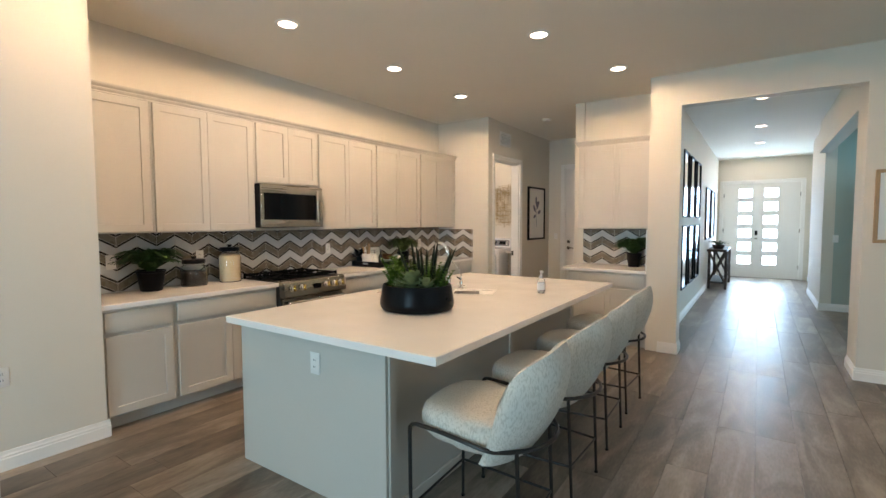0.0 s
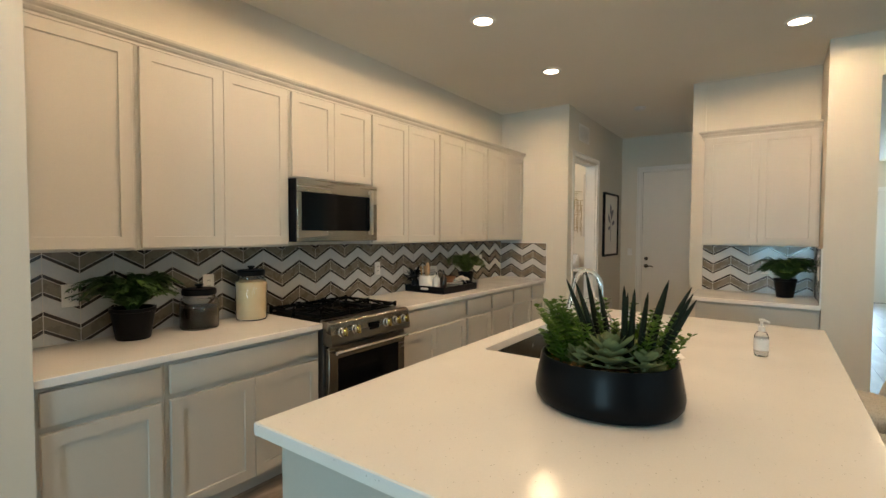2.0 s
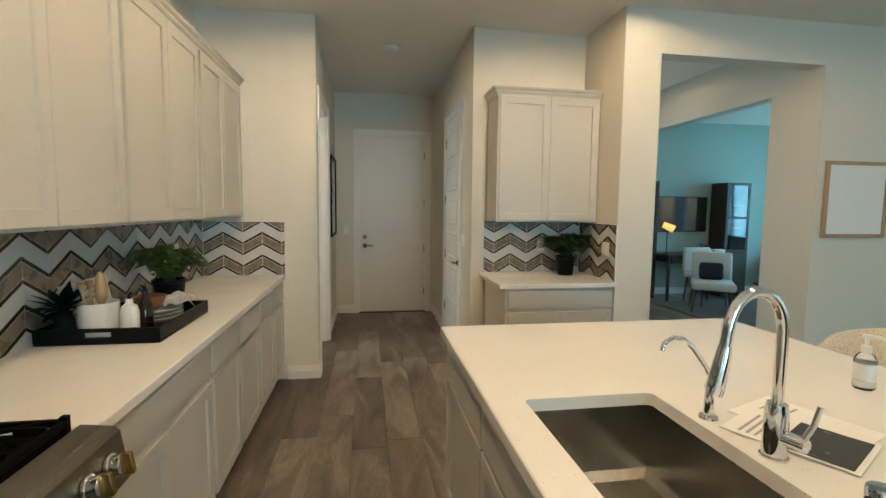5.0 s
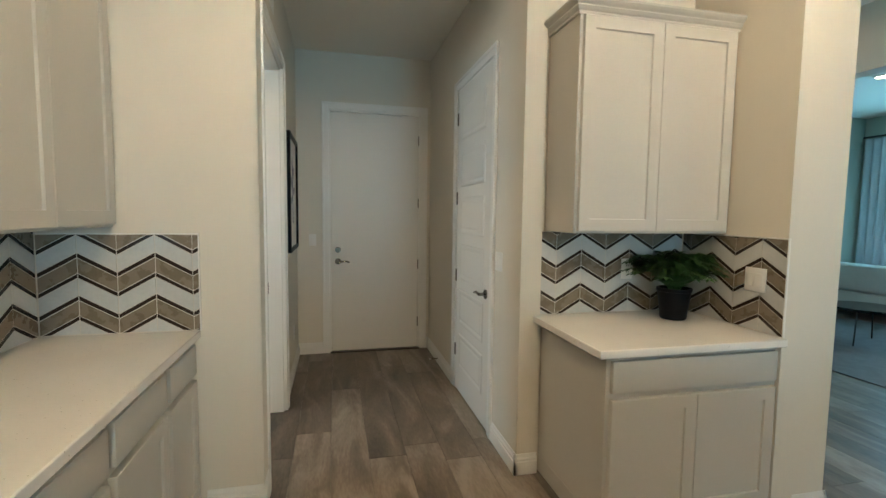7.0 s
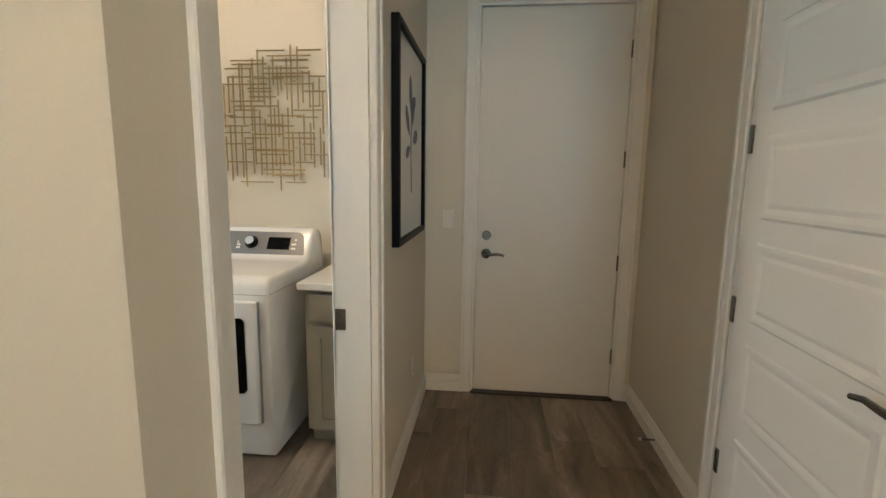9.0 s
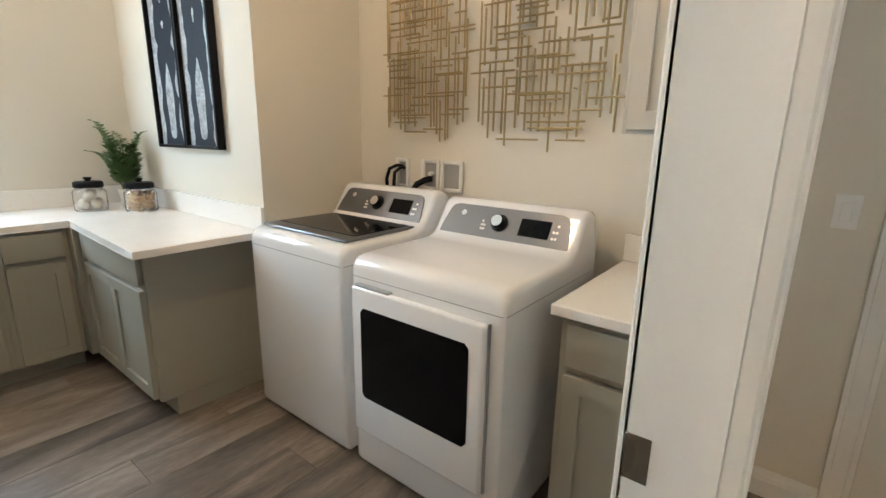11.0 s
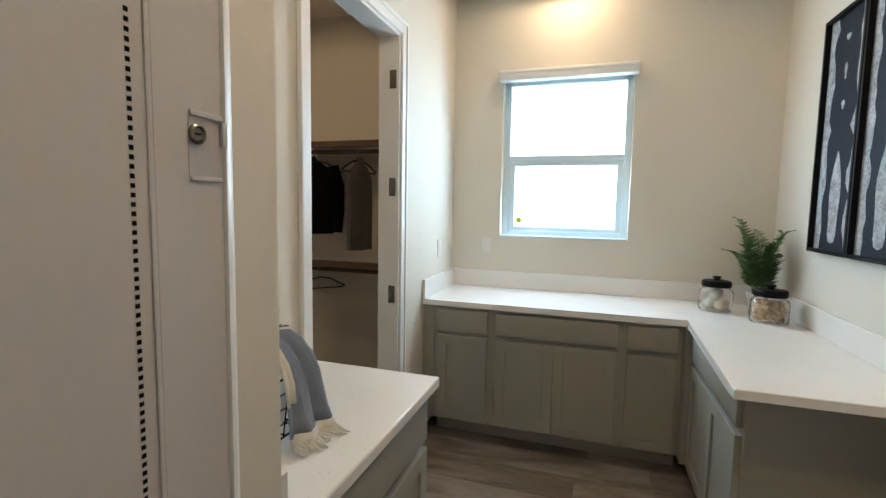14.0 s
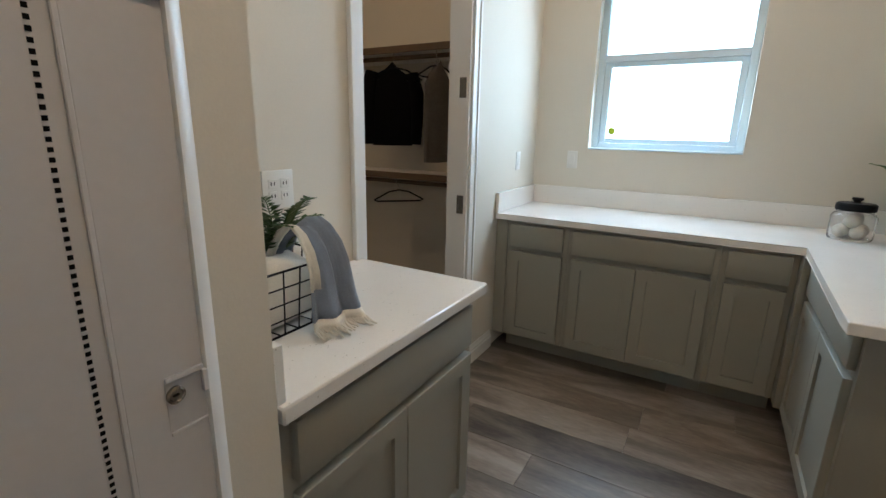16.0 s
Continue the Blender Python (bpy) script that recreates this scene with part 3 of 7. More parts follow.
FX = -2.62
for y0, y1, z0, doors in ((1.045, 1.542, 1.386, 1), (1.542, 2.455, 1.386, 2), (2.455, 3.22, 1.846, 2), (3.22, 4.15, 1.386, 2), (4.15, 5.07, 1.386, 2), (5.07, 5.996, 1.386, 2)):
    wall_cabinet((FX, y0, 0), 90, y1 - y0 - 0.001, z0, 2.44, doors, label="greige shaker wall cabinet above the microwave" if z0 > 1.5 else "")
m = crown("crown_moulding", [(FX, 1.045, 1, 0), (FX, 5.996, 1, 0)])
m.location.z = 2.425
BX = -2.32
for y0, y1, doors in ((1.045, 1.53, 1), (1.53, 2.452, 2), (3.224, 4.18, 2), (4.18, 4.66, 1), (4.66, 5.14, 1), (5.14, 5.61, 1), (5.61, 5.996, 1)):
    base_cabinet((BX, y0, 0), 90, y1 - y0 - 0.001, doors)


def counter(name, boxes, label="white speckled quartz counter top", bevel=0.004):
    return solid(name, bm_boxes(*boxes, bevel=bevel), QUARTZ, label, "counter")


CT0, CT1 = 0.866, 0.903
counter("worktop", [(-2.928, 1.043, CT0, -2.279, 2.455, CT1)])
counter("worktop", [(-2.928, 3.221, CT0, -2.279, 5.998, CT1)])

# drinks counter in the alcove
base_cabinet((-0.54, 5.385, 0), 0, 0.90, 2, d=0.64, label="greige shaker base cabinet with wide drawer, in the alcove")
counter("worktop", [(-0.60, 5.335, CT0, 0.363, 6.028, CT1)])
wall_cabinet((-0.535, 5.715, 0), 0, 0.895, 1.372, 2.42, 2, d=0.313, label="greige shaker wall cabinet in the alcove")
m = crown("crown_moulding", [(-0.535, 6.028, -1, 0), (-0.535, 5.715, -1, -1), (0.362, 5.715, 0, -1)])
m.location.z = 2.405

# island
island = thing("kitchen_island", "greige kitchen island with shaker fronts on the sink side", "island", (0, 0, 0))
for box in ((-1.14, 1.42, 0.0, -0.06, 2.46, CT0 - 0.001), (-1.14, 3.29, 0.0, -0.06, 4.06, CT0 - 0.001), (-0.70, 2.46, 0.0, -0.06, 3.29, CT0 - 0.001), (-1.14, 2.46, 0.0, -0.70, 3.29, 0.60)):
    part("carcass", bm_boxes(box), CAB, island, smooth=False)
part("end_panel", bm_boxes((-1.21, 1.398, 0.0, -0.04, 1.418, CT0 - 0.002), bevel=0.002), CAB, island)
part("end_panel", bm_boxes((-1.21, 4.062, 0.0, -0.04, 4.082, CT0 - 0.002), bevel=0.002), CAB, island)
part("corner_trim", bm_boxes((-0.058, 1.4185, 0.0, -0.030, 1.47, CT0 - 0.003), bevel=0.003), CAB, island)
part("seam_trim", bm_boxes((-0.058, 2.74, 0.0, -0.046, 2.78, CT0 - 0.003), bevel=0.003), CAB, island)
part("base_trim", bm_boxes((-0.059, 1.472, 0.0, -0.042, 4.06, 0.075), bevel=0.004), CAB, island)
part("face_frame", bm_boxes((-1.205, 1.42, 0.10, -1.141, 4.06, CT0 - 0.001)), CAB, island, smooth=False)
yy = 1.43
for wd, drawer in ((0.60, True), (0.46, True), (0.90, False), (0.66, True)):
    a, b = -(yy + wd - 0.008), -(yy + 0.008)
    turn = pose(-1.206, 0, 0, 0, 0, -90)
    for kind, (z0, z1) in (("drawer_front", (0.70, 0.85)), ("door", (0.115, 0.68))):
        bm = bm_box(a, -0.02, z0, b, 0, z1, bevel=0.004) if kind == "drawer_front" else bm_shaker(a, z0, b, z1, 0)
        bmesh.ops.transform(bm, matrix=turn, verts=bm.verts)
        part(kind, bm, CAB, island, smooth=False)
    yy += wd


def bm_plate_hole(x0, y0, x1, y1, hx0, hy0, hx1, hy1, z0, z1, r=0.02):
    """A slab with a rectangular hole that has rounded corners."""
    bm = bmesh.new()
    hole = []
    for cx, cy, a0 in ((hx1 - r, hy1 - r, 0), (hx0 + r, hy1 - r, 90), (hx0 + r, hy0 + r, 180), (hx1 - r, hy0 + r, 270)):
        hole += [(cx + r * math.cos(radians(a0 + a)), cy + r * math.sin(radians(a0 + a))) for a in (0, 30, 60, 90)]
    corner = [(x1, y1), (x0, y1), (x0, y0), (x1, y0)]
    e = 0.004
    shrink = [(x1 - e, y1 - e), (x0 + e, y1 - e), (x0 + e, y0 + e), (x1 - e, y0 + e)]
    top_o = [bm.verts.new((x, y, z1)) for x, y in shrink]
    mid_o = [bm.verts.new((x, y, z1 - e)) for x, y in corner]
    bot_o = [bm.verts.new((x, y, z0)) for x, y in corner]
    top_h = [bm.verts.new((x, y, z1)) for x, y in hole]
    bot_h = [bm.verts.new((x, y, z0)) for x, y in hole]
    n = len(hole)
    for o, h, flip in ((top_o, top_h, False), (bot_o, bot_h, True)):
        for k in range(4):
            for i in range(3):
                bm.faces.new((o[k], h[4 * k + i], h[4 * k + i + 1]))
            bm.faces.new((o[k], h[4 * k + 3], h[(4 * k + 4) % n], o[(k + 1) % 4]))
    for k in range(4):
        j = (k + 1) % 4
        bm.faces.new((top_o[k], top_o[j], mid_o[j], mid_o[k]))
        bm.faces.new((mid_o[k], mid_o[j], bot_o[j], bot_o[k]))
    for i in range(n):
        j = (i + 1) % n
        bm.faces.new((top_h[i], bot_h[i], bot_h[j], top_h[j]))
    return bm


SX0, SY0, SX1, SY1 = -1.13, 2.51, -0.715, 3.25
solid("island_worktop", bm_plate_hole(-1.245, 1.325, 0.304, 4.135, SX0, SY0, SX1, SY1, CT0, CT1 + 0.002), QUARTZ, "white speckled quartz island top with sink cut-out", "counter", smooth=False)
sink = thing("sink", "undermounted stainless steel single bowl sink", "sink", (0, 0, 0))
g = 0.006
bowl = bmesh.new()
r0 = [bowl.verts.new(p) for p in ((SX0 - g, SY0 - g, CT0 - 0.002), (SX1 + g, SY0 - g, CT0 - 0.002), (SX1 + g, SY1 + g, CT0 - 0.002), (SX0 - g, SY1 + g, CT0 - 0.002))]
r1 = [bowl.verts.new(p) for p in ((SX0 + g, SY0 + g, 0.665), (SX1 - g, SY0 + g, 0.665), (SX1 - g, SY1 - g, 0.665), (SX0 + g, SY1 - g, 0.665))]
r2 = [bowl.verts.new(p) for p in ((SX0 + 0.03, SY0 + 0.03, 0.645), (SX1 - 0.03, SY0 + 0.03, 0.645), (SX1 - 0.03, SY1 - 0.03, 0.642), (SX0 + 0.03, SY1 - 0.03, 0.642))]
for a, b in ((r0, r1), (r1, r2)):
    for k in range(4):
        bowl.faces.new((a[k], a[(k + 1) % 4], b[(k + 1) % 4], b[k]))
bowl.faces.new(r2)
part("bowl", bowl, material("satin_sink_steel", (0.46, 0.44, 0.40), rough=0.24, metal=1.0, vary=0.08, scale=6, fine=260, bump=0.04), sink, smooth=False)
part("drain", bm_lathe([(0.0, 0.648), (0.03, 0.648), (0.045, 0.652), (0.055, 0.650), (0.055, 0.644)], 24, -0.93, 3.05), CHROME, sink, "round chrome drain")

# ---- downlights ----
rim = bm_lathe([(0.068, -0.004), (0.070, -0.010), (0.092, -0.006), (0.095, 0.0)], 28)
lens = bm_lathe([(0.0, -0.003), (0.040, -0.004), (0.069, -0.0035)], 28)
first = None
for x, y, watts in DOWNLIGHTS:
    if first is None:
        first = thing("downlight", "lit round recessed ceiling downlight with white rim, some of the set added unseen", "ceiling light", (x, y, CEIL), group="downlights")
        part("rim", rim, TRIM, first)
        part("lens", lens, LAMPGLOW, first, "glowing lens")
    else:
        copy_thing(first, pose(x, y, CEIL))
for x, y, watts in DOWNLIGHTS:
    lamp = new("downlight_beam", bpy.data.lights.new("downlight_beam", "SPOT"))
    lamp.data.energy, lamp.data.color, lamp.data.spot_size, lamp.data.spot_blend, lamp.data.shadow_soft_size = watts, WARM, radians(178), 0.22, 0.06
    lamp.location = (x, y, CEIL - 0.03)


# ---- kitchen: range and microwave ----
rng = thing("range", "stainless steel slide-in gas range with brass-accented knobs and black grates", "range", (-2.90, 2.458, 0))
# local x points into the room, local y along the wall
RD = 0.65
part("body", bm_boxes((0.02, 0.0, 0.09, RD - 0.03, 0.762, 0.885), bevel=0.003), material("dark_range_side", (0.06, 0.055, 0.05), rough=0.45, metal=0.5), rng, "dark side panels")
part("plinth", bm_box(0.06, 0.03, 0.0, RD - 0.09, 0.732, 0.089), BLACK, rng, "black plinth")
front = ngon_prism([(RD - 0.03, 0.76), (RD + 0.045, 0.76), (RD + 0.055, 0.775), (RD + 0.035, 0.900), (RD + 0.022, 0.911), (RD - 0.055, 0.920), (RD - 0.055, 0.89), (RD - 0.03, 0.886)], 0.0, 0.762)
bmesh.ops.transform(front, matrix=Matrix(((1, 0, 0, 0), (0, 0, 1, 0), (0, 1, 0, 0), (0, 0, 0, 1))), verts=front.verts)
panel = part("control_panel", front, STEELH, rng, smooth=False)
part("display", bm_box(RD + 0.046, 0.335, 0.815, RD + 0.054, 0.43, 0.865, bevel=0.002), BLACKGLASS, panel, "dark display")
part("cooktop", bm_box(0.0, 0.004, 0.886, RD - 0.057, 0.758, 0.906, bevel=0.003), IRON, rng, "black enamel cooktop")
for yk in (0.085, 0.20, 0.50, 0.60, 0.69):
    turn = pose(RD + 0.046, yk, 0.842, 0, 81, 0)
    k = bm_lathe([(0, 0), (0.030, 0), (0.030, 0.005), (0.025, 0.007), (0.024, 0.022), (0.026, 0.024), (0.026, 0.029), (0.022, 0.032), (0, 0.032)], 20)
    bmesh.ops.transform(k, matrix=turn, verts=k.verts)
    kn = part("knob", k, CHROME, rng, "steel knob with brass grip bar")
    k = bm_box(-0.027, -0.0075, 0.030, 0.027, 0.0075, 0.052, bevel=0.002)
    bmesh.ops.transform(k, matrix=turn, verts=k.verts)
    part("grip", k, BRASS, kn, "brass grip bar")
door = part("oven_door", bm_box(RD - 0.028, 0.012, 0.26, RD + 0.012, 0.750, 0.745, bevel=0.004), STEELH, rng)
part("window", bm_box(RD + 0.010, 0.085, 0.33, RD + 0.015, 0.677, 0.665, bevel=0.002), BLACKGLASS, door, "black oven window")
part("handle", bm_tube([(RD + 0.06, 0.035, 0.715), (RD + 0.06, 0.727, 0.715)], 0.0125, 12), CHROME, door, "tubular steel handle")
for yb in (0.06, 0.70):
    part("bracket", bm_box(RD + 0.008, yb - 0.012, 0.705, RD + 0.062, yb + 0.012, 0.725, bevel=0.003), STEELH, door)
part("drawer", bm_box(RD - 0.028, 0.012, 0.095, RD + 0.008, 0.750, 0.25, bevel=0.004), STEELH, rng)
GX = RD - 0.068
BURNERS = ((0.15, 0.137, 0.042), (0.42, 0.137, 0.048), (0.285, 0.381, 0.055), (0.15, 0.625, 0.042), (0.42, 0.625, 0.048))
for i in range(3):
    y0 = 0.018 + i * 0.244
    bars = [(0.02, y0, 0.928, GX, y0 + 0.014, 0.946), (0.02, y0 + 0.224, 0.928, GX, y0 + 0.238, 0.946), (0.02, y0 + 0.014, 0.928, 0.034, y0 + 0.224, 0.946), (GX - 0.014, y0 + 0.014, 0.928, GX, y0 + 0.224, 0.946), (0.278, y0 + 0.014, 0.928, 0.292, y0 + 0.224, 0.946)]
    for xb in (0.034, GX - 0.084):
        for yb in (0.055, 0.175):
            bars.append((xb, y0 + yb, 0.930, xb + 0.070, y0 + yb + 0.010, 0.952))
    for xb in (0.02, 0.278, GX - 0.014):
        for yb in (0.0, 0.224):
            bars.append((xb - 0.002, y0 + yb - 0.002, 0.906, xb + 0.016, y0 + yb + 0.016, 0.955))
    bm = bm_boxes(*bars, bevel=0.002)
    for bx, by, br in BURNERS:
        if not y0 < by < y0 + 0.238:
            continue
        for a in range(0, 360, 45):
            c, sn = math.cos(radians(a)), math.sin(radians(a))
            far = min((0.105 if i != 1 else 0.125) / max(abs(sn), 0.01), 0.125 / max(abs(c), 0.01))
            bm_tube([(bx + c * br * 0.55, by + sn * br * 0.55, 0.948), (bx + c * br, by + sn * br, 0.951), (bx + c * far, by + sn * far, 0.940)], [0.004, 0.0058, 0.0058], 6, bm)
    part("grate", bm, IRON, rng, "cast iron grate", smooth=False)
for xb, yb, rb in BURNERS:
    burner = part("burner", bm_lathe([(rb + 0.012, 0.906), (rb + 0.012, 0.914), (rb, 0.916), (rb, 0.926), (0, 0.928)], 20, xb, yb), IRON, rng, "black burner cap")
    part("ring", bm_lathe([(rb + 0.001, 0.9165), (rb + 0.004, 0.918), (rb + 0.004, 0.921), (rb + 0.001, 0.922)], 20, xb, yb), BRASS, burner, "brass burner ring")

mw = thing("microwave", "stainless steel over-the-range microwave with black glass door", "microwave", (-2.925, 2.46, 1.418))
part("body", bm_box(0.0, 0.0, 0.0, 0.373, 0.756, 0.424, bevel=0.003), BLACK, mw, "black side casing")
part("front", bm_boxes((0.374, 0.002, 0.335, 0.392, 0.754, 0.424), (0.374, 0.002, 0.0, 0.392, 0.754, 0.075), (0.374, 0.002, 0.075, 0.392, 0.035, 0.335), (0.374, 0.715, 0.075, 0.392, 0.754, 0.335), bevel=0.003), STEELM, mw)
part("door_glass", bm_box(0.374, 0.035, 0.075, 0.390, 0.655, 0.335, bevel=0.002), BLACKGLASS, mw, "black glass door window")
part("keypad", bm_box(0.374, 0.655, 0.0755, 0.391, 0.714, 0.3345, bevel=0.002), BLACK, mw, "black keypad strip")
part("handle", bm_boxes((0.405, 0.655, 0.045, 0.428, 0.682, 0.385), (0.388, 0.657, 0.05, 0.406, 0.680, 0.075), (0.388, 0.657, 0.355, 0.406, 0.680, 0.38), bevel=0.004), STEEL, mw, "vertical steel handle")
part("grille", bm_boxes(*[(0.06, 0.05 + 0.11 * i, -0.004, 0.30, 0.13 + 0.11 * i, 0.002) for i in range(6)]), IRON, mw, "dark vent grille", smooth=False)


# ---- kitchen: bar stools ----
def bar_stool():
    """Local -x faces the counter; the seat middle is the origin."""
    s = thing("bar_stool", "cream flecked upholstered bar stool with dark bronze metal legs", "stool", (0, 0, 0), group="stools along the island")
    seat = bmesh.new()
    loops = []
    for z, k in ((0.492, 0.70), (0.508, 0.86), (0.535, 0.955), (0.57, 1.0), (0.605, 1.0), (0.632, 0.97), (0.648, 0.90), (0.655, 0.78), (0.657, 0.5)):
        ring = []
        for i in range(36):
            a = 2 * math.pi * i / 36
            c, si = math.cos(a), math.sin(a)
            p = 3.4
            r = (abs(c) ** p + abs(si) ** p) ** (-1 / p)
            x = -0.030 + 0.240 * k * r * c
            ring.append(seat.verts.new((x, 0.242 * k * r * si, z + (0.012 if x < -0.05 else 0.0))))
        loops.append(ring)
    for a, b in zip(loops, loops[1:]):
        for i in range(36):
            seat.faces.new((a[i], a[(i + 1) % 36], b[(i + 1) % 36], b[i]))
    seat.faces.new(loops[0][::-1])
    seat.faces.new(loops[-1])
    part("seat", seat, FABRIC, s)
    # curved back shell with two soft channels
    back = bmesh.new()
    cols, rws = 25, 11
    grid = {}
    for side, off in ((0, 0.0), (1, 0.084)):
        for i in range(cols):
            u = -1 + 2 * i / (cols - 1)
            ang = u * radians(72)
            top = 0.955 - 0.035 * abs(u) ** 2 - 0.16 * abs(u) ** 4 + 0.010 * math.cos(u * math.pi * 2)
            for j in range(rws):
                v = j / (rws - 1)
                z = 0.485 + (top - 0.485) * v
                lean = 0.075 * v
                bulge = 0.012 * math.sin(math.pi * min(1, v * 1.05)) * (1 - 0.6 * math.exp(-(u / 0.10) ** 2))
                rr = 0.205 + (off - 0.004) + (bulge if side else -bulge)
                taper = 1 - 0.35 * (1 - v) ** 3
                soft = 0.034 * (v ** 9) * (-1 if side else 1) + 0.03 * (abs(u) ** 10) * (-1 if side else 1)
                grid[side, i, j] = back.verts.new((0.02 + (rr + soft) * math.cos(ang) * taper + lean, (rr + soft + 0.012) * math.sin(ang) * 1.06 * (0.88 + 0.12 * v), z))
    for i in range(cols - 1):
        for j in range(rws - 1):
            back.faces.new([grid[0, i, j], grid[0, i, j + 1], grid[0, i + 1, j + 1], grid[0, i + 1, j]])
            back.faces.new([grid[1, i, j], grid[1, i + 1, j], grid[1, i + 1, j + 1], grid[1, i, j + 1]])
    for i in range(cols - 1):
        for j in (0, rws - 1):
            back.faces.new([grid[0, i, j], grid[0, i + 1, j], grid[1, i + 1, j], grid[1, i, j]])
    for i in (0, cols - 1):
        for j in range(rws - 1):
            back.faces.new([grid[0, i, j], grid[0, i, j + 1], grid[1, i, j + 1], grid[1, i, j]])
    part("backrest", back, FABRIC, s)
    hoop = [(-0.262, -0.246, 0.545), (-0.258, -0.248, 0.570), (-0.245, -0.250, 0.585), (-0.222, -0.252, 0.591), (-0.12, -0.256, 0.588), (0.0, -0.262, 0.578), (0.11, -0.266, 0.566)]
    for a in range(-70, 71, 14):
        hoop.append((0.052 + 0.262 * math.cos(radians(a)), 0.266 * math.sin(radians(a)), 0.558))
    hoop += [(x, -y, z) for x, y, z in hoop[6::-1]]
    part("frame", bm_tube(hoop, 0.0095, 8), BRONZE, s, "dark bronze seat hoop")
    feet = ((-0.262, -0.24), (-0.262, 0.24), (0.245, -0.195), (0.245, 0.195))
    tops = ((-0.262, -0.246, 0.546), (-0.262, 0.246, 0.546), (0.222, -0.200, 0.560), (0.222, 0.200, 0.560))
    for (fx, fy), tp in zip(feet, tops):
        part("leg", bm_tube([tp, (fx, fy, 0.006)], [0.0092, 0.0080], 8), BRONZE, s)
        part("foot", bm_lathe([(0, 0), (0.011, 0), (0.011, 0.008), (0, 0.008)], 10, fx, fy), BLACK, s)
    z = 0.20
    ring = [(-0.262, -0.241, z), (-0.262, 0.241, z), (0.237, 0.197, z), (0.237, -0.197, z)]
    part("footrest", bm_tube(ring, 0.007, 8, closed=True), BRONZE, s)
    return s


stool = bar_stool()
SPOTS = ((0.40, 1.60, 3), (0.40, 2.27, -2), (0.385, 2.95, 1), (0.37, 3.62, -3))
stool.matrix_world = pose(*SPOTS[0][:2], 0, 0, 0, SPOTS[0][2])
for x, y, rz in SPOTS[1:]:
    copy_thing(stool, pose(x, y, 0, 0, 0, rz))


# ---- kitchen: refrigerator recess and small counter unit ----
fridge = thing("refrigerator", "stainless steel refrigerator set into the wall recess", "refrigerator", (-2.93, -0.487, 0))
part("body", bm_box(0, 0.0, 0.03, 0.62, 0.905, 1.82, bevel=0.004), BLACK, fridge, "dark casing", smooth=False)
for k, (y0, y1) in enumerate(((0.003, 0.450), (0.455, 0.902))):
    leaf = part("door", bm_box(0.622, y0, 0.72, 0.685, y1, 1.815, bevel=0.012, seg=3), STEEL, fridge)
    yh = 0.415 if k == 0 else 0.49
    part("handle", bm_tube([(0.690, yh, 0.80), (0.725, yh, 0.83), (0.725, yh, 1.55), (0.690, yh, 1.58)], 0.010, 10), CHROME, leaf)
part("drawer", bm_box(0.622, 0.003, 0.06, 0.685, 0.902, 0.712, bevel=0.012, seg=3), STEEL, fridge)
for fx in (0.08, 0.54):
    for fy in (0.06, 0.845):
        part("foot", bm_lathe([(0, 0), (0.02, 0), (0.02, 0.031), (0, 0.031)], 12, fx, fy), BLACK, fridge)
base_cabinet((-0.992, 0.222, 0), 180, 0.33, 1, d=0.55, label="greige shaker base cabinet facing the refrigerator side", group="")
counter("unit_worktop", [(-1.337, -0.355, CT0, -0.974, 0.249, CT1)])

# ---- laundry: counters and cabinets ----
def laundry_base(at, rz, w, doors, d=0.60, label=""):
    return base_cabinet(at, rz, w, doors, d, mat=CABG, gap=0.028, label=label or "sage grey shaker laundry base cabinet", group="laundry base cabinets")


LX = -5.29
for y0, y1, doors in ((5.66, 6.045, 1), (6.045, 6.82, 2), (6.82, 7.14, 1)):
    laundry_base((LX, y0, 0), 90, y1 - y0 - 0.001, doors)
solid("cabinet_filler", bm_boxes((-5.30, 5.582, 0.10, -5.285, 5.658, 0.865)), CABG, "sage grey filler strip beside the base cabinet", "cabinet", smooth=False)
solid("cabinet_filler", bm_boxes((-5.302, 7.141, 0.10, -5.201, 7.2, 0.865), bevel=0.001), CABG, "sage grey corner filler between the base cabinets", "cabinet", smooth=False)
# the short leg of the L: fronts face the room (towards -y)
laundry_base((-5.20, 7.19, 0), 0, 0.865, 2, d=0.545, label="sage grey shaker base cabinet in the counter's short leg")
top = ngon_prism([(-5.915, 5.583), (-5.253, 5.583), (-5.253, 7.15), (-4.285, 7.11), (-4.205, 7.11 + 0.0), (-4.205, 7.733), (-5.915, 7.733)], CT0, CT1)
bmesh.ops.bevel(top, geom=[e for e in top.edges], offset=0.003, segments=1, affect="EDGES")
solid("laundry_worktop", top, QUARTZ, "white quartz L-shaped laundry counter top", "counter", smooth=False)
solid("counter_upstand", bm_boxes((-5.915, 5.583, CT1, -5.895, 7.733, CT1 + 0.125), (-5.895, 5.583, CT1, -5.25, 5.603, CT1 + 0.125), (-5.895, 7.713, CT1, -4.205, 7.733, CT1 + 0.125), bevel=0.002), QUARTZ, "white quartz upstand along the laundry walls", "counter", smooth=False)
# counter in the niche beside the access panel
laundry_base((-3.122, 6.09, 0), 180, 0.80, 2, d=0.505, label="sage grey shaker base cabinet in the niche")
counter("niche_worktop", [(-3.96, 5.583, CT0, -3.105, 6.135, CT1)])
solid("niche_upstand", bm_boxes((-3.125, 5.583, CT1, -3.105, 6.12, CT1 + 0.115), bevel=0.001), QUARTZ, "white quartz upstand at the niche wall", "counter", smooth=False)
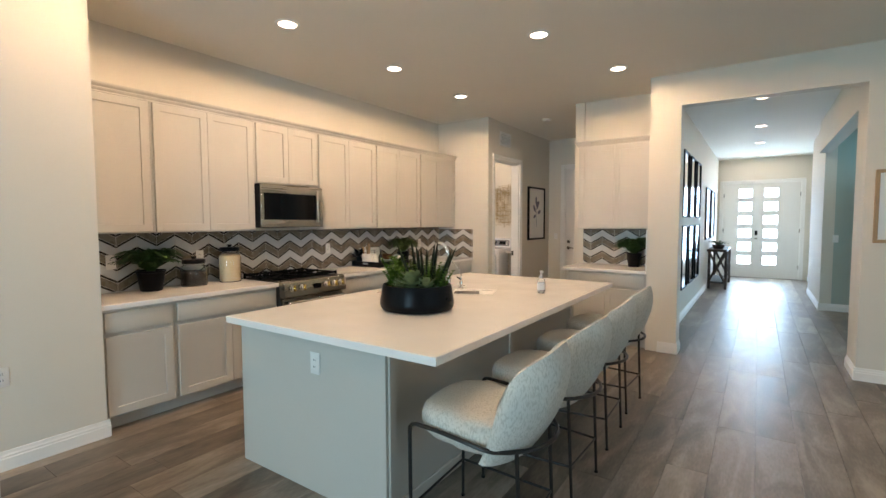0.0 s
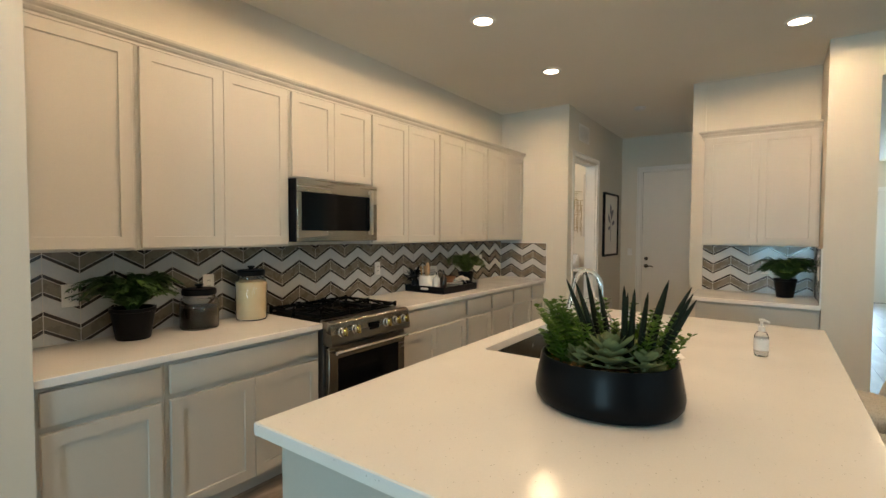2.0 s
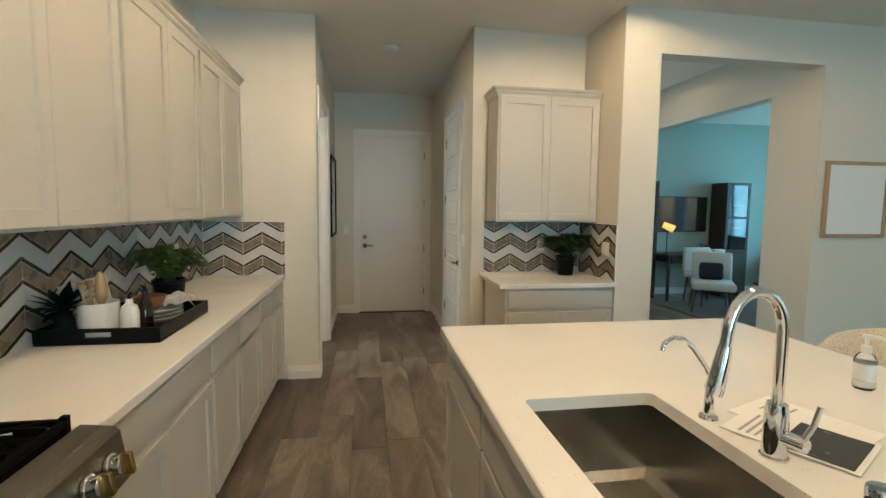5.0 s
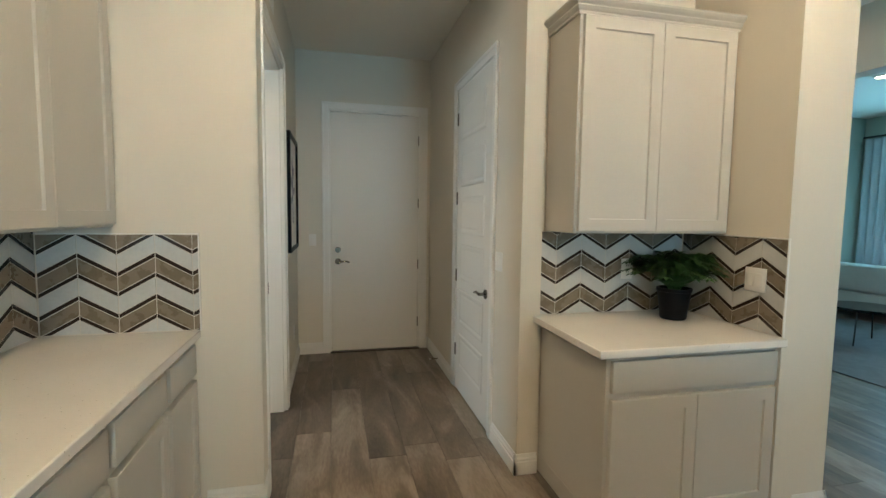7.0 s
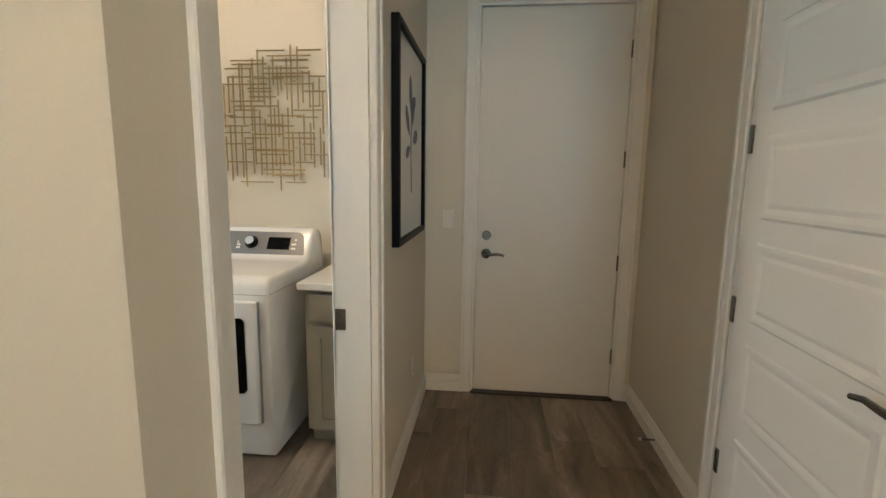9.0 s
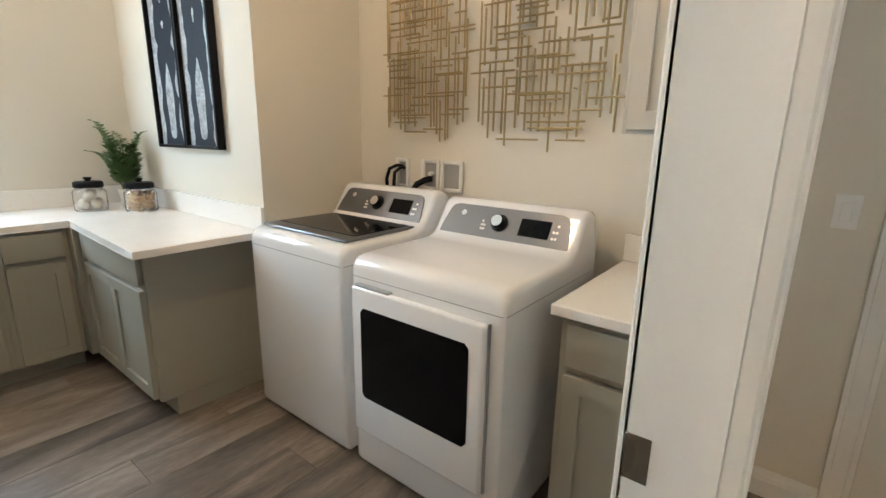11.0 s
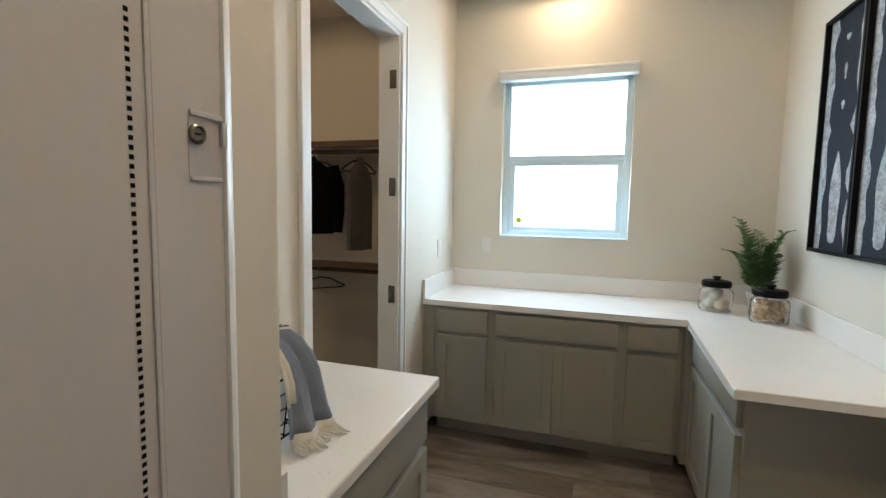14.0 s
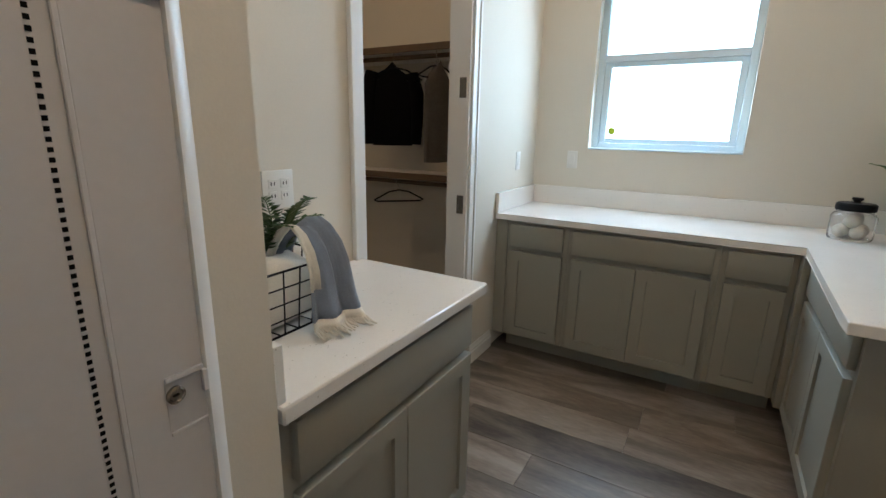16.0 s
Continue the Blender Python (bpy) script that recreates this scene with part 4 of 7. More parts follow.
# counter beside the dryer
laundry_base((-2.545, 7.75, 0), 0, 0.375, 1, d=0.65, label="sage grey shaker base cabinet beside the dryer")
counter("side_worktop", [(-2.570, 7.707, CT0, -2.167, 8.418, CT1)])
solid("side_upstand", bm_boxes((-2.570, 8.398, CT1, -2.167, 8.418, CT1 + 0.115), bevel=0.002), QUARTZ, "white quartz upstand behind the side counter", "counter", smooth=False)
wall_cabinet((-2.525, 8.07, 0), 0, 0.355, 1.42, 2.44, 1, d=0.345, label="greige shaker wall cabinet above the side counter")


# ---- laundry: washer and dryer ----
def machine(name, label, x0, w, dryer):
    """Local y runs back from the front; x from side to side."""
    t = thing(name, label, "dryer" if dryer else "washing machine", (x0, 7.60, 0))
    body = bmesh.new()
    tops = 0.945 if dryer else 0.960
    prof = [(0.010, 0.02), (0.0, 0.04), (0.0, 0.80), (0.0, tops - 0.052), (0.005, tops - 0.030), (0.018, tops - 0.012), (0.042, tops - 0.002), (0.08, tops), (0.43, tops + 0.004), (0.48, tops + 0.010), (0.512, tops + 0.026), (0.535, tops + 0.050),
            (0.592, tops + 0.140), (0.606, tops + 0.160), (0.628, tops + 0.173), (0.66, tops + 0.177), (0.692, tops + 0.170), (0.714, tops + 0.145), (0.728, tops + 0.09), (0.73, tops - 0.05), (0.73, 0.02)]
    cols = []
    ins = ((0.0, 0.030), (0.003, 0.016), (0.011, 0.005), (0.026, 0.0), (w - 0.026, 0.0), (w - 0.011, 0.005), (w - 0.003, 0.016), (w, 0.030))
    for x, drop in ins:
        cols.append([body.verts.new((x, max(0.0, y) + (drop * 0.35 if y < 0.1 else 0), z - (drop if z > tops - 0.04 else 0))) for y, z in prof])
    for a, b in zip(cols, cols[1:]):
        for i in range(len(prof) - 1):
            body.faces.new((a[i], a[i + 1], b[i + 1], b[i]))
        body.faces.new((a[-1], a[0], b[0], b[-1]))
    body.faces.new(cols[0])
    body.faces.new(cols[-1][::-1])
    part("body", body, ENAMEL, t)
    # slightly proud grey strips stand in for the seam's shadow line
    part("top_seam", bm_boxes((-0.001, 0.010, tops - 0.086, 0.0, 0.70, tops - 0.083), (w, 0.010, tops - 0.086, w + 0.001, 0.70, tops - 0.083), (0.006, -0.001, tops - 0.086, w - 0.006, 0.0, tops - 0.083)), bpy.data.materials.get("grey_recess") or material("grey_recess", (0.30, 0.32, 0.34), rough=0.4), t, "thin grey strip for the seam's shadow line under the top", smooth=False)
    for fx in (0.06, w - 0.06):
        for fy in (0.08, 0.66):
            part("foot", bm_lathe([(0, 0), (0.025, 0), (0.025, 0.022), (0, 0.022)], 12, fx, fy), BLACK, t)
    # sloping control panel
    slope = math.degrees(math.atan2(0.090, 0.057))
    turn = pose(w / 2, 0.530, tops + 0.042, slope, 0, 0)
    pan = ngon_prism([(-w / 2 + 0.034, -0.022), (w / 2 - 0.034, -0.022), (w / 2 - 0.040, 0.02), (w / 2 - 0.058, 0.105), (w / 2 - 0.072, 0.122), (w / 2 - 0.10, 0.129), (-w / 2 + 0.10, 0.129), (-w / 2 + 0.072, 0.122), (-w / 2 + 0.058, 0.105), (-w / 2 + 0.040, 0.02)], -0.008, 0.0065)
    bmesh.ops.bevel(pan, geom=pan.edges[:], offset=0.002, segments=1, affect="EDGES")
    bmesh.ops.transform(pan, matrix=turn, verts=pan.verts)
    p = part("control_panel", pan, PANELGREY, t, "silver grey control panel")
    dial = bm_lathe([(0.040, 0.012), (0.040, 0.016), (0.033, 0.018), (0.031, 0.040), (0.027, 0.044), (0, 0.044)], 24)
    bmesh.ops.transform(dial, matrix=turn @ pose(-0.015, 0.055, -0.0055), verts=dial.verts)
    dial_part = part("dial", dial, BLACK, p, "black dial with chrome face")
    face = bm_lathe([(0, 0.0442), (0.026, 0.0442), (0.026, 0.046), (0, 0.0465)], 24)
    bmesh.ops.transform(face, matrix=turn @ pose(-0.015, 0.055, -0.0055), verts=face.verts)
    part("face", face, CHROME, dial_part, "chrome face")
    scr = bm_box(0.085, 0.012, 0.006, 0.225, 0.092, 0.0085, bevel=0.001)
    bmesh.ops.transform(scr, matrix=turn, verts=scr.verts)
    part("display", scr, BLACKGLASS, p, "black display")
    badge = bm_lathe([(0, 0.012), (0.014, 0.012), (0.014, 0.0145), (0, 0.0145)], 18)
    bmesh.ops.transform(badge, matrix=turn @ pose(-0.215, 0.085, -0.0055), verts=badge.verts)
    part("badge", badge, CHROME, p, "round badge")
    for i in range(10):
        bx, bz = (-0.10 + 0.012 * (i % 2), 0.02 + 0.018 * (i // 2)) if i < 5 else (0.243 + 0.014 * (i % 2), 0.02 + 0.028 * ((i - 5) // 2))
        btn = bm_lathe([(0, 0.012), (0.006, 0.012), (0.006, 0.0145), (0, 0.0145)], 10)
        bmesh.ops.transform(btn, matrix=turn @ pose(bx, bz, -0.0055), verts=btn.verts)
        part("button", btn, PLASTIC, p)
    if dryer:
        d = part("door", bm_box(0.030, -0.034, 0.20, w - 0.052, -0.003, 0.835, bevel=0.014, seg=3), ENAMEL, t, "white dryer door")
        win = ngon_prism([(0.088, 0.388), (0.104, 0.370), (w - 0.126, 0.370), (w - 0.110, 0.388), (w - 0.110, 0.735), (w - 0.126, 0.752), (0.104, 0.752), (0.088, 0.735)], 0.0, 0.006)
        bmesh.ops.transform(win, matrix=Matrix(((1, 0, 0, 0), (0, 0, -1, -0.031), (0, 1, 0, 0), (0, 0, 0, 1))), verts=win.verts)
        part("window", win, BLACKGLASS, d, "dark door window", smooth=False)
        part("handle_recess", bm_box(0.050, -0.030, 0.829, 0.235, -0.004, 0.842, bevel=0.004), bpy.data.materials["grey_recess"], d, "grey grip recess")
        # grey filler strip in place of the gap's shade
        part("door_gap", bm_box(w - 0.053, -0.012, 0.205, w - 0.049, -0.0005, 0.83), bpy.data.materials["grey_recess"], t, "grey strip for the shaded gap beside the door", smooth=False)
    else:
        lid = part("lid", bm_box(0.035, 0.055, tops + 0.001, w - 0.035, 0.49, tops + 0.016, bevel=0.008, seg=2), PANELGREY, t, "silver lid frame")
        part("lid_glass", bm_box(0.065, 0.13, tops + 0.013, w - 0.065, 0.475, tops + 0.019, bevel=0.002), BLACKGLASS, lid, "dark glass lid")
        part("grip", bm_box(0.17, 0.012, tops - 0.035, w - 0.17, 0.05, tops - 0.012, bevel=0.006), ENAMEL, t, "white lid grip")
    return t


machine("washing_machine", "white top-loading washing machine with dark glass lid", -4.125, 0.69, False)
machine("dryer", "white front-loading dryer with dark window", -3.375, 0.71, True)


# ---- laundry window ----
win = thing("window_1", "white vinyl laundry window, sunlit, with raised shade valance", "window", (-5.917, 5.955, 1.29), rz=90, kind="structure")
WW, WH = 0.905, 1.17
# white vinyl with the bluish sky glow put into its base colour
FR = material("sky_tinted_vinyl_frame", (0.66, 0.78, 0.84), rough=0.35, vary=0.02, bump=0.0)
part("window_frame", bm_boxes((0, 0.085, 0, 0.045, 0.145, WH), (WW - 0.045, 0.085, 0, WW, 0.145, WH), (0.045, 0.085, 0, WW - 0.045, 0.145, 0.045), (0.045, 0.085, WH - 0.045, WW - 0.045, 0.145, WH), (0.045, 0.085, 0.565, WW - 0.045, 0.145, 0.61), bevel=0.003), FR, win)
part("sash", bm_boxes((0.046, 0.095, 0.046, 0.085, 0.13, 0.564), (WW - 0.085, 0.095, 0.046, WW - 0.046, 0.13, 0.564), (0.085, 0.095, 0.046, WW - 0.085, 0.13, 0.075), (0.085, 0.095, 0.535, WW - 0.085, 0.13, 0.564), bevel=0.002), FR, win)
GLASS = glass_material("window_glass", (0.97, 0.99, 1.0))
for z0, z1, y in ((0.075, 0.535, 0.110), (0.61, WH - 0.045, 0.120)):
    g1 = part("pane", bm_box(0.046, y, z0, WW - 0.046, y + 0.004, z1), GLASS, win, smooth=False)
    g1.visible_shadow = False
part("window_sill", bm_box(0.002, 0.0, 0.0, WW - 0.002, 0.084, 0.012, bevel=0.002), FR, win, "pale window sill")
sticker = part("sticker", bm_lathe([(0, 0), (0.024, 0), (0.024, 0.001), (0, 0.001)], 20), material("yellow_green_sticker", (0.45, 0.55, 0.02), rough=0.5), win, "round yellow-green sticker")
sticker.matrix_basis = pose(0.125, 0.094, 0.125, 90)
shade = thing("window_shade", "white roller shade valance over the laundry window", "shade", (-5.916, 5.935, 2.42), rz=90)
part("valance", bm_box(0, -0.075, 0.0, 0.945, 0.0, 0.075, bevel=0.008, seg=2), TRIM, shade)
part("ridge", bm_box(0.002, -0.082, 0.048, 0.943, -0.074, 0.066, bevel=0.003), TRIM, shade)
part("cord", bm_tube([(0.105, -0.02, 0.0), (0.105, -0.02, -0.42)], 0.0015, 6), TRIM, shade, "thin white cord")
solid("backdrop_outside", bm_box(-7.25, 3.0, -0.05, -7.2, 10.0, 5.5), DAYGLOW, "overexposed daylight outside the laundry window", "backdrop", kind="structure")


# ---- entry doors ----
ENTRYGLOW = glow("bright_street_daylight", (0.62, 0.86, 1.0), 46.0)
entry = thing("door_3", "white entry double door with six frosted lights a leaf, closed", "door", (0.615, 14.03, 0.01), kind="structure")
FROST = glass_material("frosted_glass", (0.95, 0.98, 1.0), rough=0.35)
for k in range(2):
    xa, xb = (0.0, 0.802) if k == 0 else (0.808, 1.61)
    c0 = 0.335 if k == 0 else 0.808 + 0.07
    bxs = [(xa, 0, 0, c0, 0.045, 2.405), (c0 + 0.29, 0, 0, xb, 0.045, 2.405)]
    zz, lights = 0.0, []
    for i in range(6):
        z0 = 0.335 + i * 0.342
        bxs.append((c0, 0, zz, c0 + 0.29, 0.045, z0))
        lights.append(z0)
        zz = z0 + 0.22
    bxs.append((c0, 0, zz, c0 + 0.29, 0.045, 2.405))
    leaf = part("leaf", bm_boxes(*bxs), DOORP, entry, smooth=False)
    for z0 in lights:
        part("pane", bm_box(c0 + 0.001, 0.015, z0 + 0.001, c0 + 0.289, 0.03, z0 + 0.219), FROST, leaf, smooth=False).visible_shadow = False
        part("bead", bm_boxes((c0 - 0.012, -0.008, z0 - 0.012, c0 + 0.302, 0, z0), (c0 - 0.012, -0.008, z0 + 0.22, c0 + 0.302, 0, z0 + 0.232), (c0 - 0.012, -0.008, z0, c0, 0, z0 + 0.22), (c0 + 0.29, -0.008, z0, c0 + 0.302, 0, z0 + 0.22), bevel=0.002), DOORP, leaf, smooth=False)
    for z in (0.3, 1.2, 2.1):
        hinge(leaf, 0.004 if k == 0 else 1.606, -0.003, z)
part("astragal", bm_box(0.786, -0.012, 0.0, 0.824, -0.0005, 2.405, bevel=0.003), DOORP, entry, smooth=False)
part("threshold", bm_box(0.0, -0.02, -0.0095, 1.61, 0.06, -0.0005, bevel=0.001), NICKEL, entry, "metal threshold", smooth=False)
part("lock", bm_box(0.70, -0.032, 1.08, 0.76, 0.0, 1.20, bevel=0.006), BLACK, entry, "black electronic lock")
knob = part("knob", bm_lathe([(0, 0.0), (0.028, 0.0), (0.03, 0.02), (0.018, 0.03), (0, 0.03)], 16, 0.73, -0.03), NICKEL, entry)
knob.matrix_basis = pose(0, 0, 0.98)
solid("backdrop_street", bm_box(-4.0, 16.0, -0.5, 7.0, 16.05, 5.0), ENTRYGLOW, "overexposed street daylight behind the entry doors", "backdrop", kind="structure")

# ---- more materials ----
LEAF = material("fern_leaf", (0.030, 0.080, 0.013), rough=0.5, vary=0.45, scale=30, fine=90, bump=0.1)
LEAF2 = material("jade_leaf", (0.062, 0.130, 0.010), spec=0.25, rough=0.5, vary=0.4, scale=30, fine=90, bump=0.05)
LEAF3 = material("light_fern_leaf", (0.095, 0.17, 0.05), rough=0.5, vary=0.4, scale=30, fine=90, bump=0.1)
LEAF4 = material("yellow_green_fern_leaf", (0.075, 0.12, 0.020), rough=0.5, vary=0.45, scale=30, fine=90, bump=0.1)
SUCC = material("grey_green_succulent", (0.17, 0.20, 0.085), spec=0.25, rough=0.55, vary=0.3, scale=30, fine=90, bump=0.05)
SPIKE = material("dark_spike_leaf", (0.012, 0.016, 0.008), spec=0.15, rough=0.6, vary=0.4, scale=40, fine=160, bump=0.1)
PEBBLE = material("amber_pebbles", (0.36, 0.17, 0.05), rough=0.5, vary=0.5, scale=40, fine=120, bump=0.1)
SOIL = material("dark_soil", (0.03, 0.022, 0.015), rough=0.95, vary=0.4, scale=60, bump=0.5)
WOOD = material("pale_wood", (0.40, 0.26, 0.14), rough=0.55, vary=0.2, scale=8, fine=80, spread=(1, 1, 0.15), bump=0.1)
DARKWOOD = material("dark_stained_wood", (0.050, 0.034, 0.024), rough=0.5, vary=0.35, scale=8, fine=80, spread=(1, 1, 0.15), bump=0.15)
SHELFWOOD = material("brown_shelf_edge", (0.13, 0.085, 0.05), rough=0.6, vary=0.2, scale=8, fine=80, bump=0.1)
CERAMIC = material("white_ceramic", (0.78, 0.75, 0.69), rough=0.35, vary=0.03, bump=0.02)
TERRA = material("terracotta", (0.22, 0.095, 0.045), rough=0.7, vary=0.15, bump=0.1)
PAPER = material("white_paper", (0.80, 0.79, 0.76), rough=0.7, vary=0.02, bump=0.0)
PHOTO = material("dark_photo_print", (0.035, 0.035, 0.035), rough=0.25, vary=0.8, scale=25, fine=60, bump=0.0)
CLOTHBLACK = material("black_wool", (0.004, 0.004, 0.0045), rough=0.95, vary=0.3, scale=20, bump=0.5, spec=0.1)
CLOTHGREY = material("grey_wool", (0.115, 0.10, 0.085), rough=0.95, vary=0.2, scale=20, bump=0.5, sheen=0.2)
THROWBLUE = material("slate_blue_knit", (0.17, 0.20, 0.255), rough=0.95, vary=0.15, scale=25, fine=300, bump=0.5, sheen=0.2)
THROWCREAM = material("cream_knit", (0.68, 0.63, 0.54), rough=0.95, vary=0.1, scale=25, fine=300, bump=0.5, sheen=0.2)
CLEAR = glass_material("clear_jar_glass")
COFFEE = material("dark_coffee_beans", (0.010, 0.007, 0.005), rough=0.6, vary=0.6, scale=90, fine=200, bump=0.6, spec=0.12)
GRAIN = material("cream_grain", (0.60, 0.46, 0.27), rough=0.9, vary=0.08, scale=60, fine=300, bump=0.4)


def leaf_quad(bm, base, tip, width, normal):
    b, t, n = Vector(base), Vector(tip), Vector(normal)
    d = t - b
    s = d.cross(n)
    if s.length < 1e-6:
        s = d.orthogonal()
    s = s.normalized() * width
    mid = b + d * 0.45 + n * (width * 0.35)
    v = [bm.verts.new(p) for p in (b, mid - s, t, mid + s)]
    bm.faces.new(v)


def fern_mesh(seed, fronds, reach, height, z0, spread=1.0, leaf=0.035, dense=11, r0=0.02, limit=None, arch=118, point=0.75):
    """Arching fronds with rows of leaflets, uneven in length and lean. limit keeps leaves clear of a wall (axis, bound, sign)."""
    rn = random.Random(seed)
    bm = bmesh.new()
    for f in range(fronds):
        a = 2 * math.pi * f / fronds + rn.uniform(-0.4, 0.4)
        out, up = reach * rn.uniform(0.55, 1.05), height * rn.uniform(0.55, 1.05)
        pts = []
        for k in range(dense + 1):
            u = k / dense
            r = r0 + out * u ** 1.25 * spread
            z = z0 + up * math.sin(u * radians(arch)) / math.sin(radians(min(arch, 90))) * (1 - 0.12 * u)
            p = Vector((r * math.cos(a + 0.25 * u), r * math.sin(a + 0.25 * u), z))
            if limit:
                ax, bound, sg = limit
                if (p[ax] - bound) * sg > 0:
                    p[ax] = bound - sg * 0.004 * (1 + k % 3)
            pts.append(p)
        bm_tube(pts, 0.0018, 4, bm)
        for k in range(2, dense + 1):
            d = (pts[k] - pts[k - 1]).normalized()
            side = d.cross(Vector((0, 0, 1))).normalized()
            for sg in (-1, 1):
                ln = leaf * (1.25 - point * k / dense) * rn.uniform(0.8, 1.3)
                tip = pts[k] + side * sg * ln + d * ln * 0.6 + Vector((0, 0, rn.uniform(-0.3, 0.15) * ln))
                if limit:
                    ax, bound, s2 = limit
                    if (tip[ax] - bound) * s2 > 0:
                        tip[ax] = bound - s2 * 0.002
                leaf_quad(bm, pts[k], tip, ln * 0.30, (0, 0, 1))
                q = pts[k] * 0.5 + pts[k - 1] * 0.5
                leaf_quad(bm, q, q + side * sg * ln * 0.9 + d * ln * 0.5, ln * 0.27, (0, 0, 1))
        leaf_quad(bm, pts[-1], pts[-1] + (pts[-1] - pts[-2]) * 1.5, leaf * 0.2, (0, 0, 1))
    return bm


def potted_fern(at, label, seed, fronds=20, reach=0.26, height=0.26, pot_r=0.085, pot_h=0.17, potmat=BLACK, limit=None, leaf=0.035, green=LEAF, **form):
    t = thing("potted_plant", label, "plant", at)
    part("pot", bm_lathe([(0, 0), (pot_r * 0.74, 0), (pot_r * 0.78, 0.006), (pot_r, pot_h - 0.02), (pot_r * 1.05, pot_h - 0.018), (pot_r * 1.05, pot_h), (pot_r * 0.92, pot_h), (pot_r * 0.88, pot_h - 0.03), (0, pot_h - 0.03)], 28), potmat, t, "tapered pot")
    part("soil", bm_lathe([(0, pot_h - 0.022), (pot_r * 0.87, pot_h - 0.026)], 20), SOIL, t)
    part("foliage", fern_mesh(seed, fronds, reach, height, pot_h - 0.03, leaf=leaf, limit=limit, **form), green, t, smooth=False)
    return t


Z = CT1 + 0.001
potted_fern((-2.775, 1.575, Z), "leafy green potted plant in a black pot on the counter", 3, 46, 0.25, 0.21, 0.105, 0.17, limit=(0, -0.142, -1), leaf=0.06)
potted_fern((-2.72, 4.82, Z), "green potted fern in a dark pot behind the tray", 8, 46, 0.19, 0.22, 0.085, 0.15, limit=(0, -0.18, -1), leaf=0.055, green=LEAF4)
potted_fern((0.135, 5.81, Z), "green potted fern in a black pot in the alcove", 11, 56, 0.23, 0.22, 0.085, 0.17, limit=(1, 0.20, 1), leaf=0.06)


def jar(at, r, h, fill, mat, label, lid=BLACK, seed=0, extra=None):
    """Glass jar with a knobbed lid; fill: the height of what is in it."""
    t = thing("glass_jar", label, "jar", at)
    w = 0.004
    part("glass", bm_lathe([(0, 0), (r * 0.94, 0), (r, 0.012), (r, h * 0.80), (r * 0.90, h * 0.90), (r * 0.80, h * 0.93), (r * 0.80, h), (r * 0.80 - w, h), (r * 0.80 - w, h * 0.93), (r * 0.9 - w, h * 0.89), (r - w, h * 0.79), (r - w, 0.014), (r * 0.92, 0.008), (0, 0.008)], 32), CLEAR, t, "clear glass body").visible_shadow = False
    if mat:
        part("contents", bm_lathe([(0, 0.009), (r * 0.91, 0.009), (r - w - 0.001, 0.016), (r - w - 0.001, fill - 0.006), (r * 0.5, fill), (0, fill + 0.003)], 28), mat, t)
    part("lid", bm_lathe([(0, h + 0.001), (r * 0.86, h + 0.001), (r * 0.88, h + 0.006), (r * 0.88, h + 0.030), (r * 0.80, h + 0.038), (0.02, h + 0.040), (0.014, h + 0.046), (0.024, h + 0.056), (0.022, h + 0.064), (0, h + 0.066)], 28), lid, t, "black knobbed lid")
    return t


jar((-2.775, 1.93, Z), 0.108, 0.20, 0.135, COFFEE, "glass jar of dark coffee with black lid on the counter")
jar((-2.78, 2.275, Z), 0.100, 0.29, 0.255, GRAIN, "tall glass jar of cream grain with black lid")


# ---- wall plates ----
def wall_plate(at, rz, kind, label, w=0.072, h=0.118):
    """Plate on a wall: local -y faces the room."""
    t = thing("wall_plate", label, "switch" if kind == "switch" else "outlet", at, rz, "wall plates")
    part("plate", bm_box(-w / 2, -0.006, -h / 2, w / 2, 0, h / 2, bevel=0.003, seg=2), PLASTIC, t)
    n = max(1, round(w / 0.072))
    for i in range(n):
        cx = (i - (n - 1) / 2) * 0.046
        if kind == "switch":
            part("rocker", bm_box(cx - 0.016, -0.0095, -0.033, cx + 0.016, -0.005, 0.033, bevel=0.002), PLASTIC, t)
        else:
            part("socket", bm_boxes((cx - 0.016, -0.0085, 0.004, cx + 0.016, -0.005, 0.033), (cx - 0.016, -0.0085, -0.033, cx + 0.016, -0.005, -0.004), bevel=0.002), PLASTIC, t)
            for dx in (-0.006, 0.006):
                for dz in (-0.018, 0.019):
                    part("slot", bm_box(cx + dx - 0.0015, -0.0092, dz - 0.005, cx + dx + 0.0015, -0.008, dz + 0.005), BLACK, t, smooth=False)
    return t


for y in (1.34, 2.06, 3.62, 5.45):
    wall_plate((-2.918, y, 1.15), 90, "outlet", "white outlet plate on the chevron tiles")
wall_plate((-0.02, 6.018, 1.155), 0, "outlet", "white outlet plate on the alcove tiles")
wall_plate((0.353, 5.515, 1.155), 270, "switch", "white double switch plate on the alcove side wall", 0.118)
wall_plate((-0.53, 1.397, 0.72), 0, "outlet", "white outlet plate on the island end")
wall_plate((-0.68, 6.345, 1.17), 270, "switch", "white double switch plate beside the pantry door", 0.118)
wall_plate((-1.885, 8.515, 1.175), 0, "switch", "white switch plate beside the back door")
wall_plate((-2.035, 8.02, 0.36), 90, "outlet", "white outlet plate low on the hall wall")
wall_plate((2.42, 9.448, 1.17), 0, "switch", "white switch plate on the study wall")
wall_plate((-5.917, 5.855, 1.217), 90, "switch", "white switch plate below the window")
wall_plate((-5.585, 5.58, 1.21), 180, "switch", "white switch plate on the wall beside the closet")
wall_plate((-3.59, 5.58, 1.205), 180, "outlet", "white double outlet and switch plate over the niche counter", 0.118)
wall_plate((-2.30, 8.42, 1.19), 0, "outlet", "white outlet plate behind the side counter")
